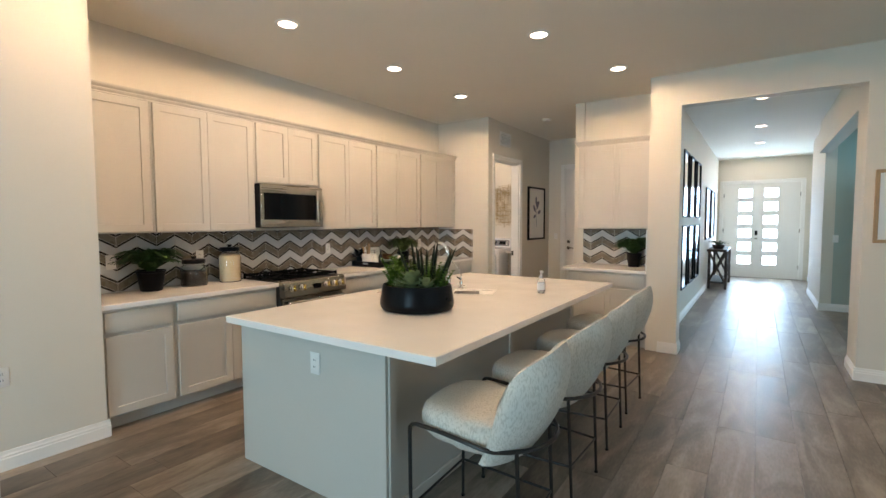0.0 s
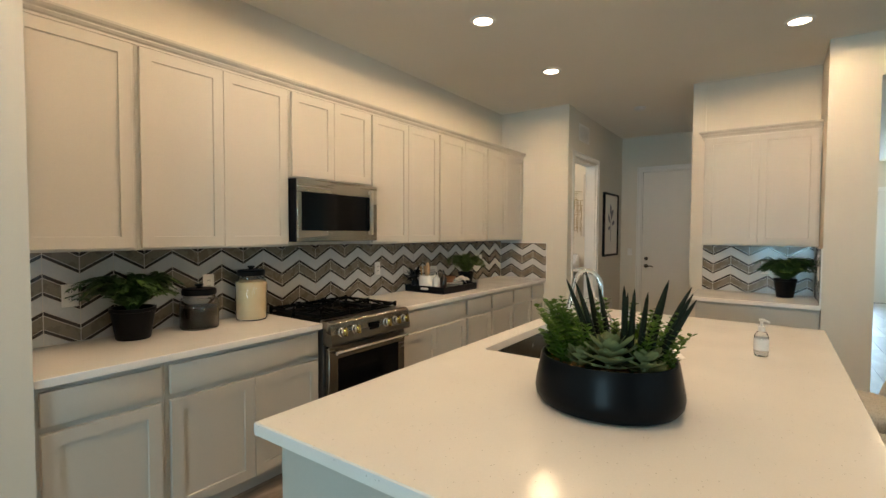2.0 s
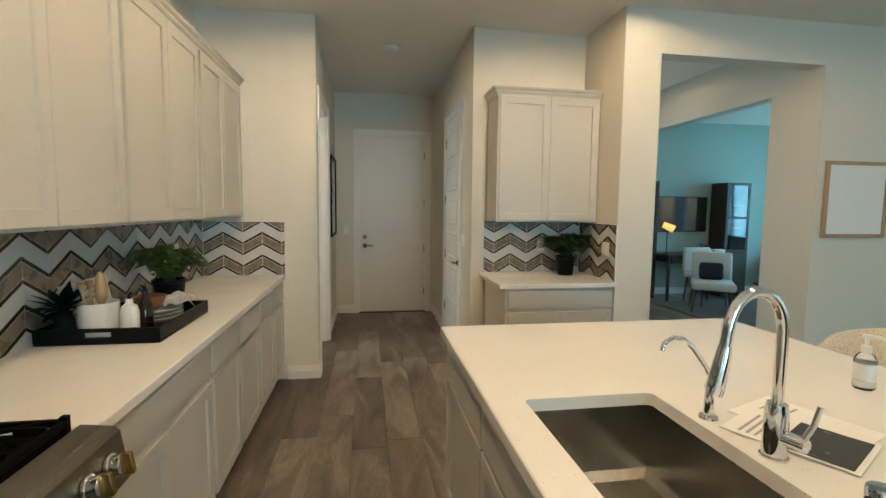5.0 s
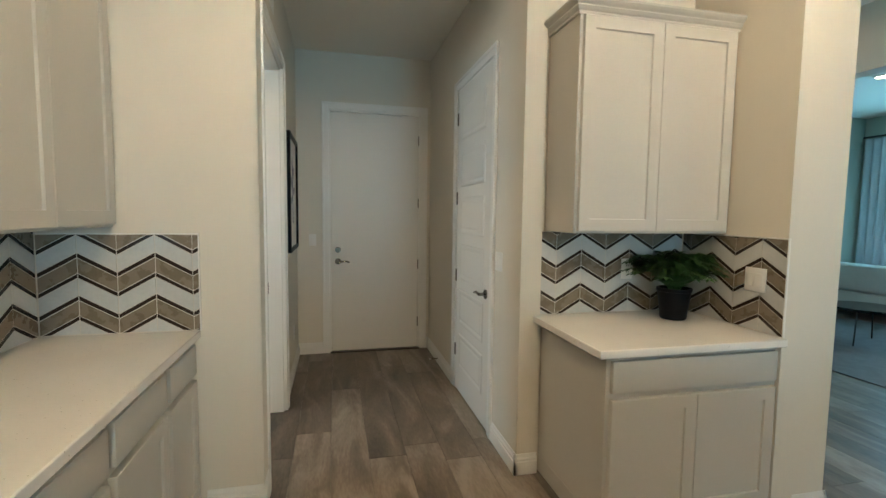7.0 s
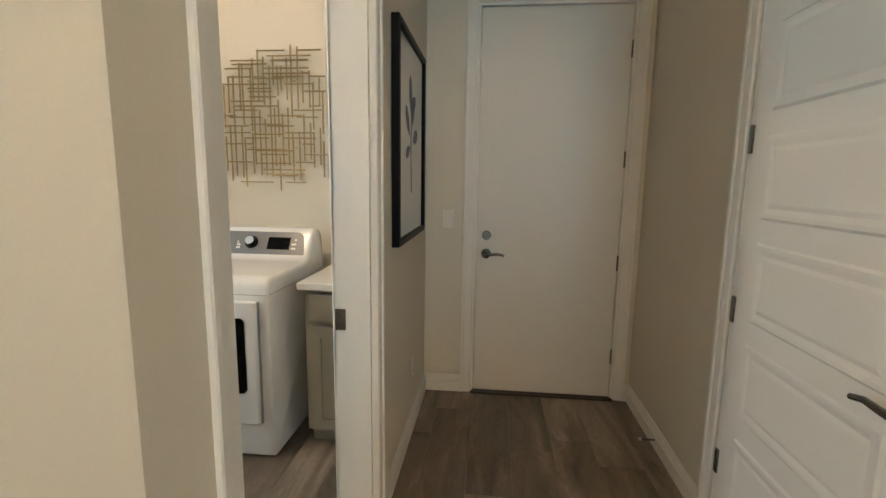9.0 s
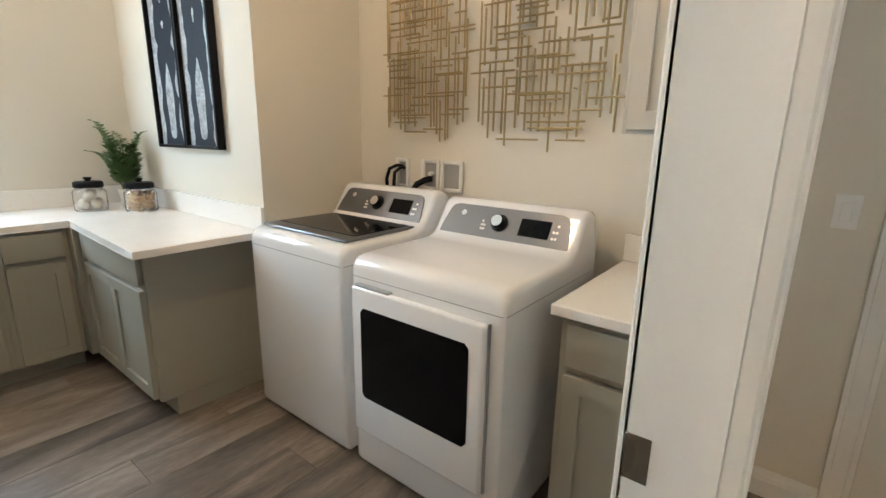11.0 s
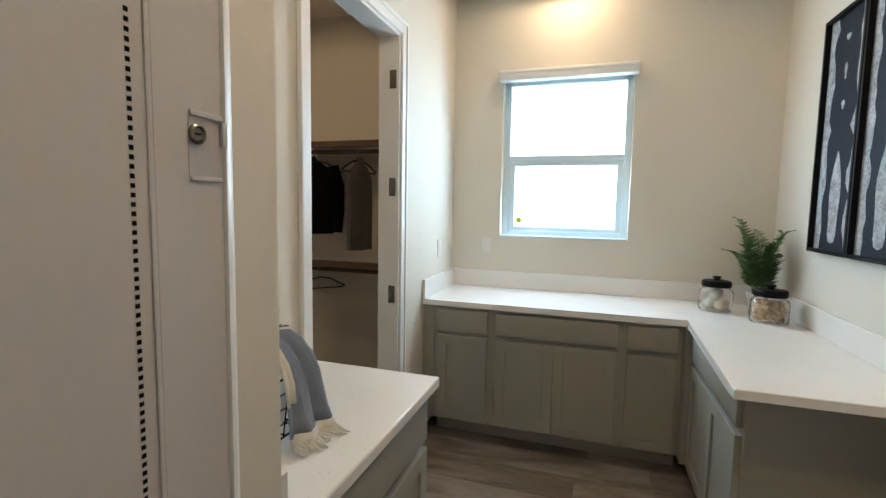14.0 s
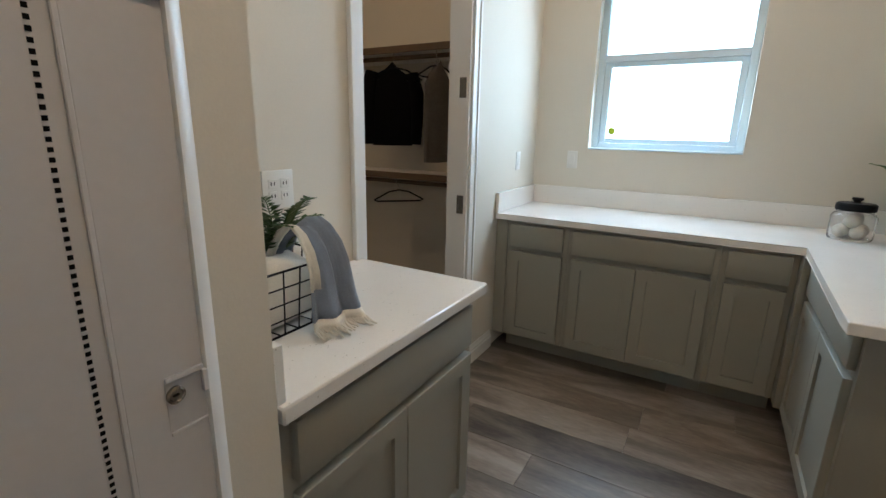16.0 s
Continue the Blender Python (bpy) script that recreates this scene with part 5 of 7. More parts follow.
wall_plate((-2.265, 0.52, 0.56), 90, "outlet", "white outlet plate low on the wall end")

strike = solid("strike_plate", bm_box(-2.164, 7.1145, 0.875, -2.125, 7.1175, 0.955, bevel=0.0008), NICKEL, "satin nickel strike plate on the laundry door jamb", "strike plate")
for z in (0.41, 1.0, 1.611, 2.2):
    solid("hinge", bm_boxes((-4.8475, 5.525, z - 0.05, -4.8445, 5.565, z + 0.05), bevel=0.001), NICKEL, "satin nickel hinge on the closet door jamb", "hinge", "closet hinges")
stop = thing("door_stop", "small spring door stop on the hall baseboard", "door stop", (-0.698, 7.95, 0.055))
part("rod", bm_tube([(0.0, 0, 0), (-0.07, 0, 0.0)], 0.005, 8), NICKEL, stop)
part("tip", bm_tube([(-0.07, 0, 0), (-0.085, 0, 0.0)], 0.008, 8), PLASTIC, stop, "white rubber tip")

# ---- hall: register, detector, picture ----
vent = thing("wall_register", "white louvred air register high on the hall wall", "vent", (-2.032, 6.60, 2.785), 90)
part("frame", bm_boxes((-0.20, -0.008, -0.11, 0.20, 0, -0.085), (-0.20, -0.008, 0.085, 0.20, 0, 0.11), (-0.20, -0.008, -0.085, -0.175, 0, 0.085), (0.175, -0.008, -0.085, 0.20, 0, 0.085), bevel=0.002), TRIM, vent)
part("backing", bm_box(-0.175, -0.002, -0.085, 0.175, 0.0, 0.085), IRON, vent, "dark opening", smooth=False)
for i in range(9):
    sl = bm_box(-0.174, -0.001, -0.007, 0.174, 0.001, 0.007)
    bmesh.ops.transform(sl, matrix=pose(0, -0.006, -0.075 + i * 0.0188, 35), verts=sl.verts)
    part("slat", sl, TRIM, vent, smooth=False)
det = thing("smoke_detector", "round white smoke detector on the hall ceiling", "smoke detector", (-1.35, 6.65, CEIL))
part("base", bm_lathe([(0, 0), (0.07, 0), (0.07, -0.012), (0, -0.012)], 28), PLASTIC, det)
part("cover", bm_lathe([(0.062, -0.012), (0.060, -0.03), (0.045, -0.038), (0, -0.038)], 28), PLASTIC, det)


def picture(name, at, rz, w, h, label, framemat, d=0.03, edge=0.022, matte=None, art=None, glazed=False):
    """Framed picture: local x along the wall, -y towards the room, the middle at the origin."""
    t = thing(name, label, "picture" if "mirror" not in name else "mirror", at, rz)
    part("frame", bm_boxes((-w / 2, -d, -h / 2, -w / 2 + edge, 0, h / 2), (w / 2 - edge, -d, -h / 2, w / 2, 0, h / 2), (-w / 2 + edge, -d, h / 2 - edge, w / 2 - edge, 0, h / 2), (-w / 2 + edge, -d, -h / 2, w / 2 - edge, 0, -h / 2 + edge), bevel=0.002), framemat, t)
    part("mount", bm_box(-w / 2 + edge, -d * 0.45, -h / 2 + edge, w / 2 - edge, -0.002, h / 2 - edge), matte or PAPER, t, smooth=False)
    if art:
        art(t, w - 2 * edge, h - 2 * edge, -d * 0.45)
    return t


def botanical(t, w, h, y):
    """A stem with broad blue-grey petals on white paper."""
    ink = material("blue_grey_ink", (0.19, 0.20, 0.25), rough=0.8, vary=0.4, scale=18, bump=0.0)
    rn = random.Random(4)
    part("stem", bm_tube([(0.01, y - 0.001, -h * 0.28), (-0.01, y - 0.001, -h * 0.02), (0.02, y - 0.001, h * 0.22)], 0.004, 6), ink, t)
    for cx, cz, ln, an in ((0.0, 0.06, 0.20, 60), (-0.03, 0.02, 0.18, 130), (0.05, 0.0, 0.16, 20), (0.0, 0.12, 0.2, 95), (-0.02, -0.03, 0.13, 200), (0.03, 0.14, 0.14, 40)):
        bm = bmesh.new()
        pts = [(0, 0), (ln * 0.4, ln * 0.22), (ln * 0.8, ln * 0.2), (ln, 0), (ln * 0.8, -ln * 0.18), (ln * 0.4, -ln * 0.2)]
        c, s_ = math.cos(radians(an)), math.sin(radians(an))
        top = [bm.verts.new((cx + a * c - b * s_, y - 0.0015, cz + a * s_ + b * c)) for a, b in pts]
        bm.faces.new(top)
        part("petal", bm, ink, t, smooth=False)


picture("hall_picture", (-2.034, 7.86, 1.61), 90, 0.755, 0.96, "black-framed botanical print on white paper in the hall", BLACK, 0.035, 0.03, art=botanical)

# ---- island: planted bowl ----
bowl_t = thing("succulent_bowl", "black oval bowl of mixed succulents on amber pebbles, on the island", "planter", (-0.422, 2.145, Z + 0.002))
part("bowl", bm_lathe([(0, 0), (0.86, 0), (0.94, 0.006), (0.985, 0.022), (1.0, 0.045), (0.99, 0.068), (0.955, 0.115), (0.92, 0.158), (0.91, 0.163), (0.89, 0.163), (0.875, 0.156), (0.865, 0.118), (0, 0.116)], 56, sx=0.245, sy=0.232), material("matt_black_ceramic", (0.0045, 0.005, 0.006), rough=0.30, vary=0.2, scale=10, bump=0.05, spec=0.10), bowl_t)
rn = random.Random(21)
peb = bmesh.new()
for _ in range(190):
    a, r = rn.uniform(0, 6.283), math.sqrt(rn.random()) * 0.84
    s = rn.uniform(0.008, 0.017)
    bmesh.ops.create_icosphere(peb, subdivisions=1, radius=s, matrix=pose(0.25 * r * math.cos(a), 0.225 * r * math.sin(a), 0.126 + rn.uniform(0, 0.012), rn.uniform(0, 90), rn.uniform(0, 90)) @ Matrix.Diagonal((1.2, 0.9, 0.7, 1)))
tagged(part("pebbles", peb, PEBBLE, bowl_t, "amber pebbles"), kind="stuff")


def rosette(parent, x, y, z, r, mat, seed, rows=5, n=9):
    rn = random.Random(seed)
    core = part("rosette", bm_lathe([(0, z - 0.01), (r * 0.16, z), (r * 0.14, z + 0.02), (0, z + 0.035)], 10, x, y), mat, parent, "grey-green succulent rosette")
    for k in range(rows):
        u = k / (rows - 1)
        ln, lift = r * (1.08 - 0.6 * u), 0.22 + 1.1 * u
        for i in range(n - k):
            bm = bmesh.new()
            a = 2 * math.pi * (i + 0.5 * (k % 2)) / (n - k) + rn.uniform(-0.1, 0.1)
            c, s = math.cos(a), math.sin(a)
            wd = ln * (0.22 + 0.05 * rn.random())
            ln = ln * rn.uniform(0.8, 1.2)
            prof = [(0.08, 0.35), (0.45, 0.9), (0.75, 1.0), (0.92, 0.55), (1.0, 0.05)]
            lo, mid, hi = [], [], []
            for f, q in prof:
                d = ln * f * math.cos(lift * 0.8)
                zz = z + 0.012 * k + ln * f * math.sin(lift * 0.8) + 0.10 * ln * f * f
                lo.append(bm.verts.new((x + d * c - wd * q * s, y + d * s + wd * q * c, zz + wd * 0.30)))
                mid.append(bm.verts.new((x + d * c, y + d * s, zz)))
                hi.append(bm.verts.new((x + d * c + wd * q * s, y + d * s - wd * q * c, zz + wd * 0.30)))
            for j in range(len(prof) - 1):
                bm.faces.new((lo[j], mid[j], mid[j + 1], lo[j + 1]))
                bm.faces.new((mid[j], hi[j], hi[j + 1], mid[j + 1]))
            part("leaf", bm, mat, core)


rosette(bowl_t, 0.035, -0.095, 0.142, 0.120, SUCC, 1, 6, 10)
rosette(bowl_t, 0.135, -0.075, 0.140, 0.075, SUCC, 2)
rosette(bowl_t, -0.05, -0.125, 0.135, 0.055, SUCC, 3)
rosette(bowl_t, -0.13, -0.09, 0.135, 0.05, LEAF2, 4)
rosette(bowl_t, -0.15, 0.0, 0.138, 0.055, SUCC, 5)
for i in range(13):
    a = rn.uniform(0, 6.283)
    bx, by = 0.05 + 0.10 * math.cos(a), 0.03 + 0.075 * math.sin(a)
    tx, ty, tz = bx + 0.10 * math.cos(a) + rn.uniform(-0.03, 0.03), by + 0.07 * math.sin(a) + rn.uniform(-0.02, 0.02), rn.uniform(0.36, 0.45)
    mids = [(bx + (tx - bx) * u ** 1.3, by + (ty - by) * u ** 1.3, 0.115 + (tz - 0.115) * u) for u in (0, 0.25, 0.5, 0.75, 0.92, 1.0)]
    part("spike_leaf", bm_tube(mids, [0.0085, 0.0105, 0.0105, 0.0085, 0.005, 0.001], 7), SPIKE, bowl_t, "dark upright spike leaf" if i == 0 else "")
for i in range(96):
    a = rn.uniform(0, 6.283) if i > 36 else rn.uniform(2.0, 3.9)
    r = rn.uniform(0.35, 0.8)
    bx, by = 0.25 * r * math.cos(a), 0.225 * r * math.sin(a) + 0.03
    if by < -0.09:
        by = -by * 0.6
    ln = rn.uniform(0.10, 0.21)
    dx, dy = math.cos(a) * rn.uniform(0.15, 0.55), math.sin(a) * rn.uniform(0.1, 0.4)
    bm = bmesh.new()
    pts = [Vector((bx + dx * ln * u * u, by + dy * ln * u * u, 0.115 + ln * u)) for u in (0, 0.2, 0.4, 0.6, 0.8, 1.0)]
    bm_tube(pts, [0.003, 0.003, 0.0025, 0.002, 0.002, 0.001], 5, bm)
    steps = int(ln / 0.015)
    for k in range(1, steps + 1):
        u = k / steps
        p = Vector((bx + dx * ln * u * u, by + dy * ln * u * u, 0.115 + ln * u))
        for q in range(3):
            w = k * 1.3 + q * 2.09
            ll = rn.uniform(0.022, 0.036) * (1.1 - 0.4 * u)
            leaf_quad(bm, p, p + Vector((math.cos(w) * ll, math.sin(w) * ll, ll * 0.55)), ll * 0.52, (0, 0, 1))
    part("sprig", bm, LEAF2, bowl_t, "bright green small-leaved sprig" if i == 0 else "", smooth=False)

# ---- island: sink fittings and small things ----
tap = thing("kitchen_faucet", "chrome gooseneck kitchen faucet with pull-down spray head", "faucet", (-0.66, 2.86, Z))
part("base", bm_lathe([(0, 0), (0.030, 0), (0.030, 0.006), (0.026, 0.010), (0.0245, 0.11), (0.021, 0.13), (0.0, 0.13)], 24), CHROME, tap)
arc = [(0, 0, 0.12), (0, 0, 0.24)]
for a in range(0, 181, 15):
    arc.append((-0.070 + 0.070 * math.cos(radians(a)), 0, 0.300 + 0.090 * math.sin(radians(a))))
arc += [(-0.146, 0, 0.262)]
part("spout", bm_tube(arc, 0.0125, 14), CHROME, tap)
part("spray_head", bm_tube([(-0.145, 0, 0.268), (-0.150, 0, 0.240), (-0.163, 0, 0.180), (-0.167, 0, 0.160)], [0.0145, 0.0165, 0.0205, 0.018], 16), CHROME, tap, "chrome pull-down spray head")
hub = part("handle", bm_tube([(0, 0, 0.055), (0.012, -0.035, 0.055), (0.018, -0.062, 0.055)], [0.018, 0.0175, 0.016], 14), CHROME, tap, "chrome side lever")
part("lever", bm_tube([(0.016, -0.052, 0.06), (0.030, -0.062, 0.10), (0.040, -0.066, 0.145)], [0.007, 0.0065, 0.006], 10), CHROME, hub)
ftap = thing("filter_faucet", "slim chrome filtered-water faucet with black lever", "faucet", (-0.663, 3.066, Z))
part("base", bm_lathe([(0, 0), (0.026, 0), (0.024, 0.006), (0.013, 0.010), (0.013, 0.06), (0.009, 0.075), (0, 0.075)], 20), CHROME, ftap)
part("spout", bm_tube([(0, 0, 0.07), (0.0, 0, 0.115), (-0.02, 0, 0.15), (-0.06, 0, 0.20), (-0.09, 0, 0.225), (-0.12, 0, 0.23), (-0.145, 0, 0.215), (-0.15, 0, 0.195)], 0.0065, 10), CHROME, ftap)
part("lever", bm_tube([(0.0, -0.005, 0.08), (-0.03, -0.02, 0.10)], [0.006, 0.004], 8), BLACK, ftap, "black lever")
gap_t = thing("sink_air_gap", "chrome dishwasher air gap cap beside the faucet", "air gap", (-0.66, 2.635, Z))
part("cap", bm_lathe([(0, 0), (0.026, 0), (0.024, 0.004), (0.024, 0.062), (0.021, 0.067), (0, 0.068)], 24), CHROME, gap_t)
part("slot", bm_box(-0.030, -0.008, 0.025, -0.0225, 0.008, 0.05, bevel=0.003), BLACK, gap_t, "dark vent slot")
bottle = thing("sanitizer_bottle", "clear hand sanitizer bottle with white pump on the island", "bottle", (0.0, 3.19, Z + 0.001))
part("body", bm_lathe([(0, 0), (0.027, 0), (0.030, 0.006), (0.030, 0.095), (0.022, 0.112), (0.012, 0.118), (0.012, 0.125), (0, 0.125)], 24), glass_material("clear_plastic", (0.93, 0.95, 0.95), 0.05, 1.35), bottle)
part("label", bm_lathe([(0.0304, 0.03), (0.0306, 0.03), (0.0306, 0.085), (0.0304, 0.085)], 24), PAPER, bottle, "white label")
pump = part("pump", bm_lathe([(0.0145, 0.118), (0.0145, 0.140), (0.006, 0.142), (0.006, 0.165), (0.012, 0.168), (0.012, 0.177), (0, 0.177)], 18), PLASTIC, bottle, "white pump")
part("nozzle", bm_tube([(0, 0, 0.172), (0.02, -0.02, 0.172), (0.03, -0.03, 0.167)], 0.0055, 8), PLASTIC, pump)
for i, (x, y, rz, w, h, dark) in enumerate(((-0.52, 2.93, 28, 0.215, 0.28, True), (-0.43, 3.00, 20, 0.215, 0.28, False))):
    b = thing("brochure", "white printed brochure with a dark photo lying on the island" if dark else "white printed flyer lying on the island", "brochure", (x, y, Z + 0.0015 + (0.003 if dark else 0)), rz, "brochures on the island")
    part("sheet", bm_box(-w / 2, -h / 2, 0, w / 2, h / 2, 0.002), PAPER, b, smooth=False)
    if dark:
        part("photo", bm_box(-w / 2 + 0.01, -h / 2 + 0.012, 0.002, w / 2 - 0.01, 0.02, 0.0025), PHOTO, b, "dark photo print", smooth=False)
    for j in range(4):
        part("text_line", bm_box(-w / 2 + 0.02, 0.045 + 0.018 * j, 0.002, w / 2 - 0.03 - 0.02 * (j % 2), 0.052 + 0.018 * j, 0.0024), material("grey_print", (0.35, 0.35, 0.35), rough=0.8) if j == 0 and dark else bpy.data.materials["grey_print"], b, smooth=False)

# ---- counter tray ----
tray = thing("tray", "black wooden serving tray with cut-out handles on the counter", "tray", (-2.677, 4.30, Z))
TW, TL, TH = 0.235, 0.29, 0.065
part("bottom", bm_box(-TW, -TL, 0, TW, TL, 0.010, bevel=0.002), BLACK, tray)
for sy in (-1, 1):
    y0, y1 = sorted((sy * TL, sy * (TL - 0.012)))
    part("end", bm_boxes((-TW, y0, 0.010, TW, y1, 0.028), (-TW, y0, 0.050, TW, y1, TH), (-TW, y0, 0.028, -0.05, y1, 0.050), (0.05, y0, 0.028, TW, y1, 0.050)), BLACK, tray, smooth=False)
for sx in (-1, 1):
    x0, x1 = sorted((sx * TW, sx * (TW - 0.012)))
    part("side", bm_box(x0, -TL + 0.012, 0.010, x1, TL - 0.012, TH, bevel=0.002), BLACK, tray)
ZT = Z + 0.011
crock = thing("utensil_crock", "white ceramic utensil crock holding a wooden dipper", "crock", (-2.715, 4.105, ZT))
part("crock", bm_lathe([(0, 0), (0.068, 0), (0.072, 0.006), (0.075, 0.148), (0.071, 0.150), (0.067, 0.148), (0.066, 0.01), (0, 0.01)], 32), CERAMIC, crock)
part("dipper", bm_lathe([(0.010, 0.012), (0.012, 0.14), (0.022, 0.17), (0.024, 0.21), (0.018, 0.25), (0.008, 0.275), (0, 0.278)], 18, 0.01, 0.0), WOOD, crock, "pale wooden dipper")
for i, (dx, dy) in enumerate(((-0.03, 0.02), (-0.02, -0.03))):
    part("spoon", bm_tube([(dx, dy, 0.012), (dx * 1.6, dy * 1.6, 0.19), (dx * 1.8, dy * 1.8, 0.235)], [0.006, 0.006, 0.016], 10), WOOD, crock, "wooden spoon")
wb = thing("white_bottle", "white ceramic oil bottle with a dark pourer", "bottle", (-2.595, 4.10, ZT))
part("body", bm_lathe([(0, 0), (0.034, 0), (0.036, 0.005), (0.036, 0.105), (0.028, 0.130), (0.014, 0.142), (0.014, 0.160), (0, 0.160)], 24), CERAMIC, wb)
part("pourer", bm_tube([(0, 0, 0.16), (0, 0, 0.175), (0.012, -0.006, 0.190)], [0.008, 0.006, 0.003], 10), BLACK, wb, "dark pourer")
db = thing("dark_bottle", "dark brown glass bottle with a pourer", "bottle", (-2.570, 4.185, ZT))
part("body", bm_lathe([(0, 0), (0.028, 0), (0.030, 0.005), (0.030, 0.12), (0.012, 0.15), (0.011, 0.18), (0, 0.18)], 24), material("dark_amber_glass", (0.02, 0.010, 0.006), rough=0.1, bump=0.0), db)
part("pourer", bm_tube([(0, 0, 0.18), (0, 0, 0.192), (-0.012, -0.008, 0.207)], [0.009, 0.007, 0.003], 10), BLACK, db)
for i in range(6):
    pl = thing("plate", "grey and white stoneware plate in a stack on the tray", "plate", (-2.605, 4.38, ZT + 0.0095 * i), group="stacked plates")
    part("dish", bm_lathe([(0, 0), (0.06, 0), (0.085, 0.006), (0.112, 0.014), (0.112, 0.017), (0.083, 0.010), (0, 0.006)], 32), CERAMIC if i % 2 else material("grey_stoneware", (0.22, 0.22, 0.21), rough=0.5), pl)
tb = thing("terracotta_bowl", "small terracotta bowl on the stacked plates", "bowl", (-2.625, 4.36, ZT + 0.0645))
part("bowl", bm_lathe([(0, 0), (0.036, 0), (0.062, 0.034), (0.068, 0.062), (0.064, 0.062), (0.057, 0.034), (0.032, 0.006), (0, 0.006)], 28), TERRA, tb)
nap = bmesh.new()
N = 14
gv = {}
for i in range(N):
    for j in range(N):
        u, v = i / (N - 1) - 0.5, j / (N - 1) - 0.5
        zz = 0.03 + 0.016 * math.sin(9 * u + 2) * math.cos(7 * v) - 0.10 * max(0, abs(v) - 0.28) + 0.02 * math.cos(4 * u)
        gv[i, j] = nap.verts.new((0.13 * u + 0.012 * math.sin(8 * v), 0.20 * v, max(0.002, zz)))
for i in range(N - 1):
    for j in range(N - 1):
        nap.faces.new((gv[i, j], gv[i + 1, j], gv[i + 1, j + 1], gv[i, j + 1]))
napkin = tagged(new("napkin", mesh_of("napkin", nap, material("grey_white_linen", (0.42, 0.41, 0.39), rough=0.9, vary=0.6, scale=14, fine=200, bump=0.4), True)), "crumpled grey and white linen napkin on the plates", "napkin")
napkin.matrix_world = pose(-2.535, 4.45, ZT + 0.066, 0, 0, 20)
napkin.modifiers.new("thickness", "SOLIDIFY").thickness = 0.003
for cx, cy, cw in ((-2.845, 4.40, 0.10), (-2.835, 4.185, 0.06)):
    card = thing("recipe_card", "white printed card propped against the backsplash", "card", (cx, cy, ZT), 90, "propped cards")
    cb = bm_box(-cw, -0.002, 0, cw, 0.002, 0.215)
    bmesh.ops.transform(cb, matrix=pose(0, 0, 0, -12), verts=cb.verts)
    part("sheet", cb, PAPER, card, smooth=False)
    for j in range(5):
        cb = bm_box(-cw * 0.7, -0.0032, 0.075 + 0.024 * j, cw * (0.7 - 0.2 * (j % 3)), -0.002, 0.083 + 0.024 * j)
        bmesh.ops.transform(cb, matrix=pose(0, 0, 0, -12), verts=cb.verts)
        part("text_line", cb, bpy.data.materials["grey_print"], card, smooth=False)
sprig = thing("dried_sprig", "dark dried leaf sprig in a small black vase", "vase", (-2.82, 4.055, ZT))
part("vase", bm_lathe([(0, 0), (0.028, 0), (0.04, 0.03), (0.035, 0.09), (0.018, 0.12), (0.02, 0.14), (0.016, 0.14), (0, 0.12)], 20), BLACK, sprig)
sb = bmesh.new()
for k in range(26):
    a, up = rn.uniform(0, 6.283), rn.uniform(0.10, 0.24)
    x = max(-0.085, 0.10 * math.cos(a))
    leaf_quad(sb, (0, 0, 0.13), (x, 0.13 * math.sin(a) - 0.03, up), 0.024, (0, 0, 1))
part("leaves", sb, BLACK, sprig, smooth=False)

# ---- laundry: access panel ----
acc = thing("access_panel", "white plastic access panel door with vent holes and key locks", "panel", (-2.976, 6.1255, 0.45))
PWX, PHZ = 0.40, 1.33
part("flange", bm_box(-0.006, 0, -0.012, PWX + 0.02, 0.003, PHZ + 0.012, bevel=0.002), PLASTIC, acc)
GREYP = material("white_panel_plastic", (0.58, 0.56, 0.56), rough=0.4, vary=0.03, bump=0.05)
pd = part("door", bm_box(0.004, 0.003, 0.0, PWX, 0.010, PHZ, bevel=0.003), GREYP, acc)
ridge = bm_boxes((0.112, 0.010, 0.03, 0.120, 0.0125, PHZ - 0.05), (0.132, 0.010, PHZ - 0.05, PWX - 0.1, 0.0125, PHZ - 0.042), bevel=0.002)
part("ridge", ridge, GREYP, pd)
edge = ngon_prism([(-0.024, 0.0002), (-0.020, 0.004), (-0.004, 0.0135), (0.003, 0.0145), (0.006, 0.0098), (0.006, 0.0002)], -0.012, PHZ + 0.012)
part("edge_strip", edge, PLASTIC, acc, "white rounded edge of the frame")
HOLES = []
for k in range(117):
    HOLES.append((0.137, 0.0102, 0.028 + k * 0.0106, 0.1425, 0.0108, 0.0335 + k * 0.0106))
for k in range(22):
    HOLES.append((0.152 + k * 0.0106, 0.0102, PHZ - 0.045, 0.1575 + k * 0.0106, 0.0108, PHZ - 0.0395))
tagged(part("vent_hole", bm_boxes(*HOLES), IRON, pd, "row of small dark vent holes", smooth=False), kind="stuff")
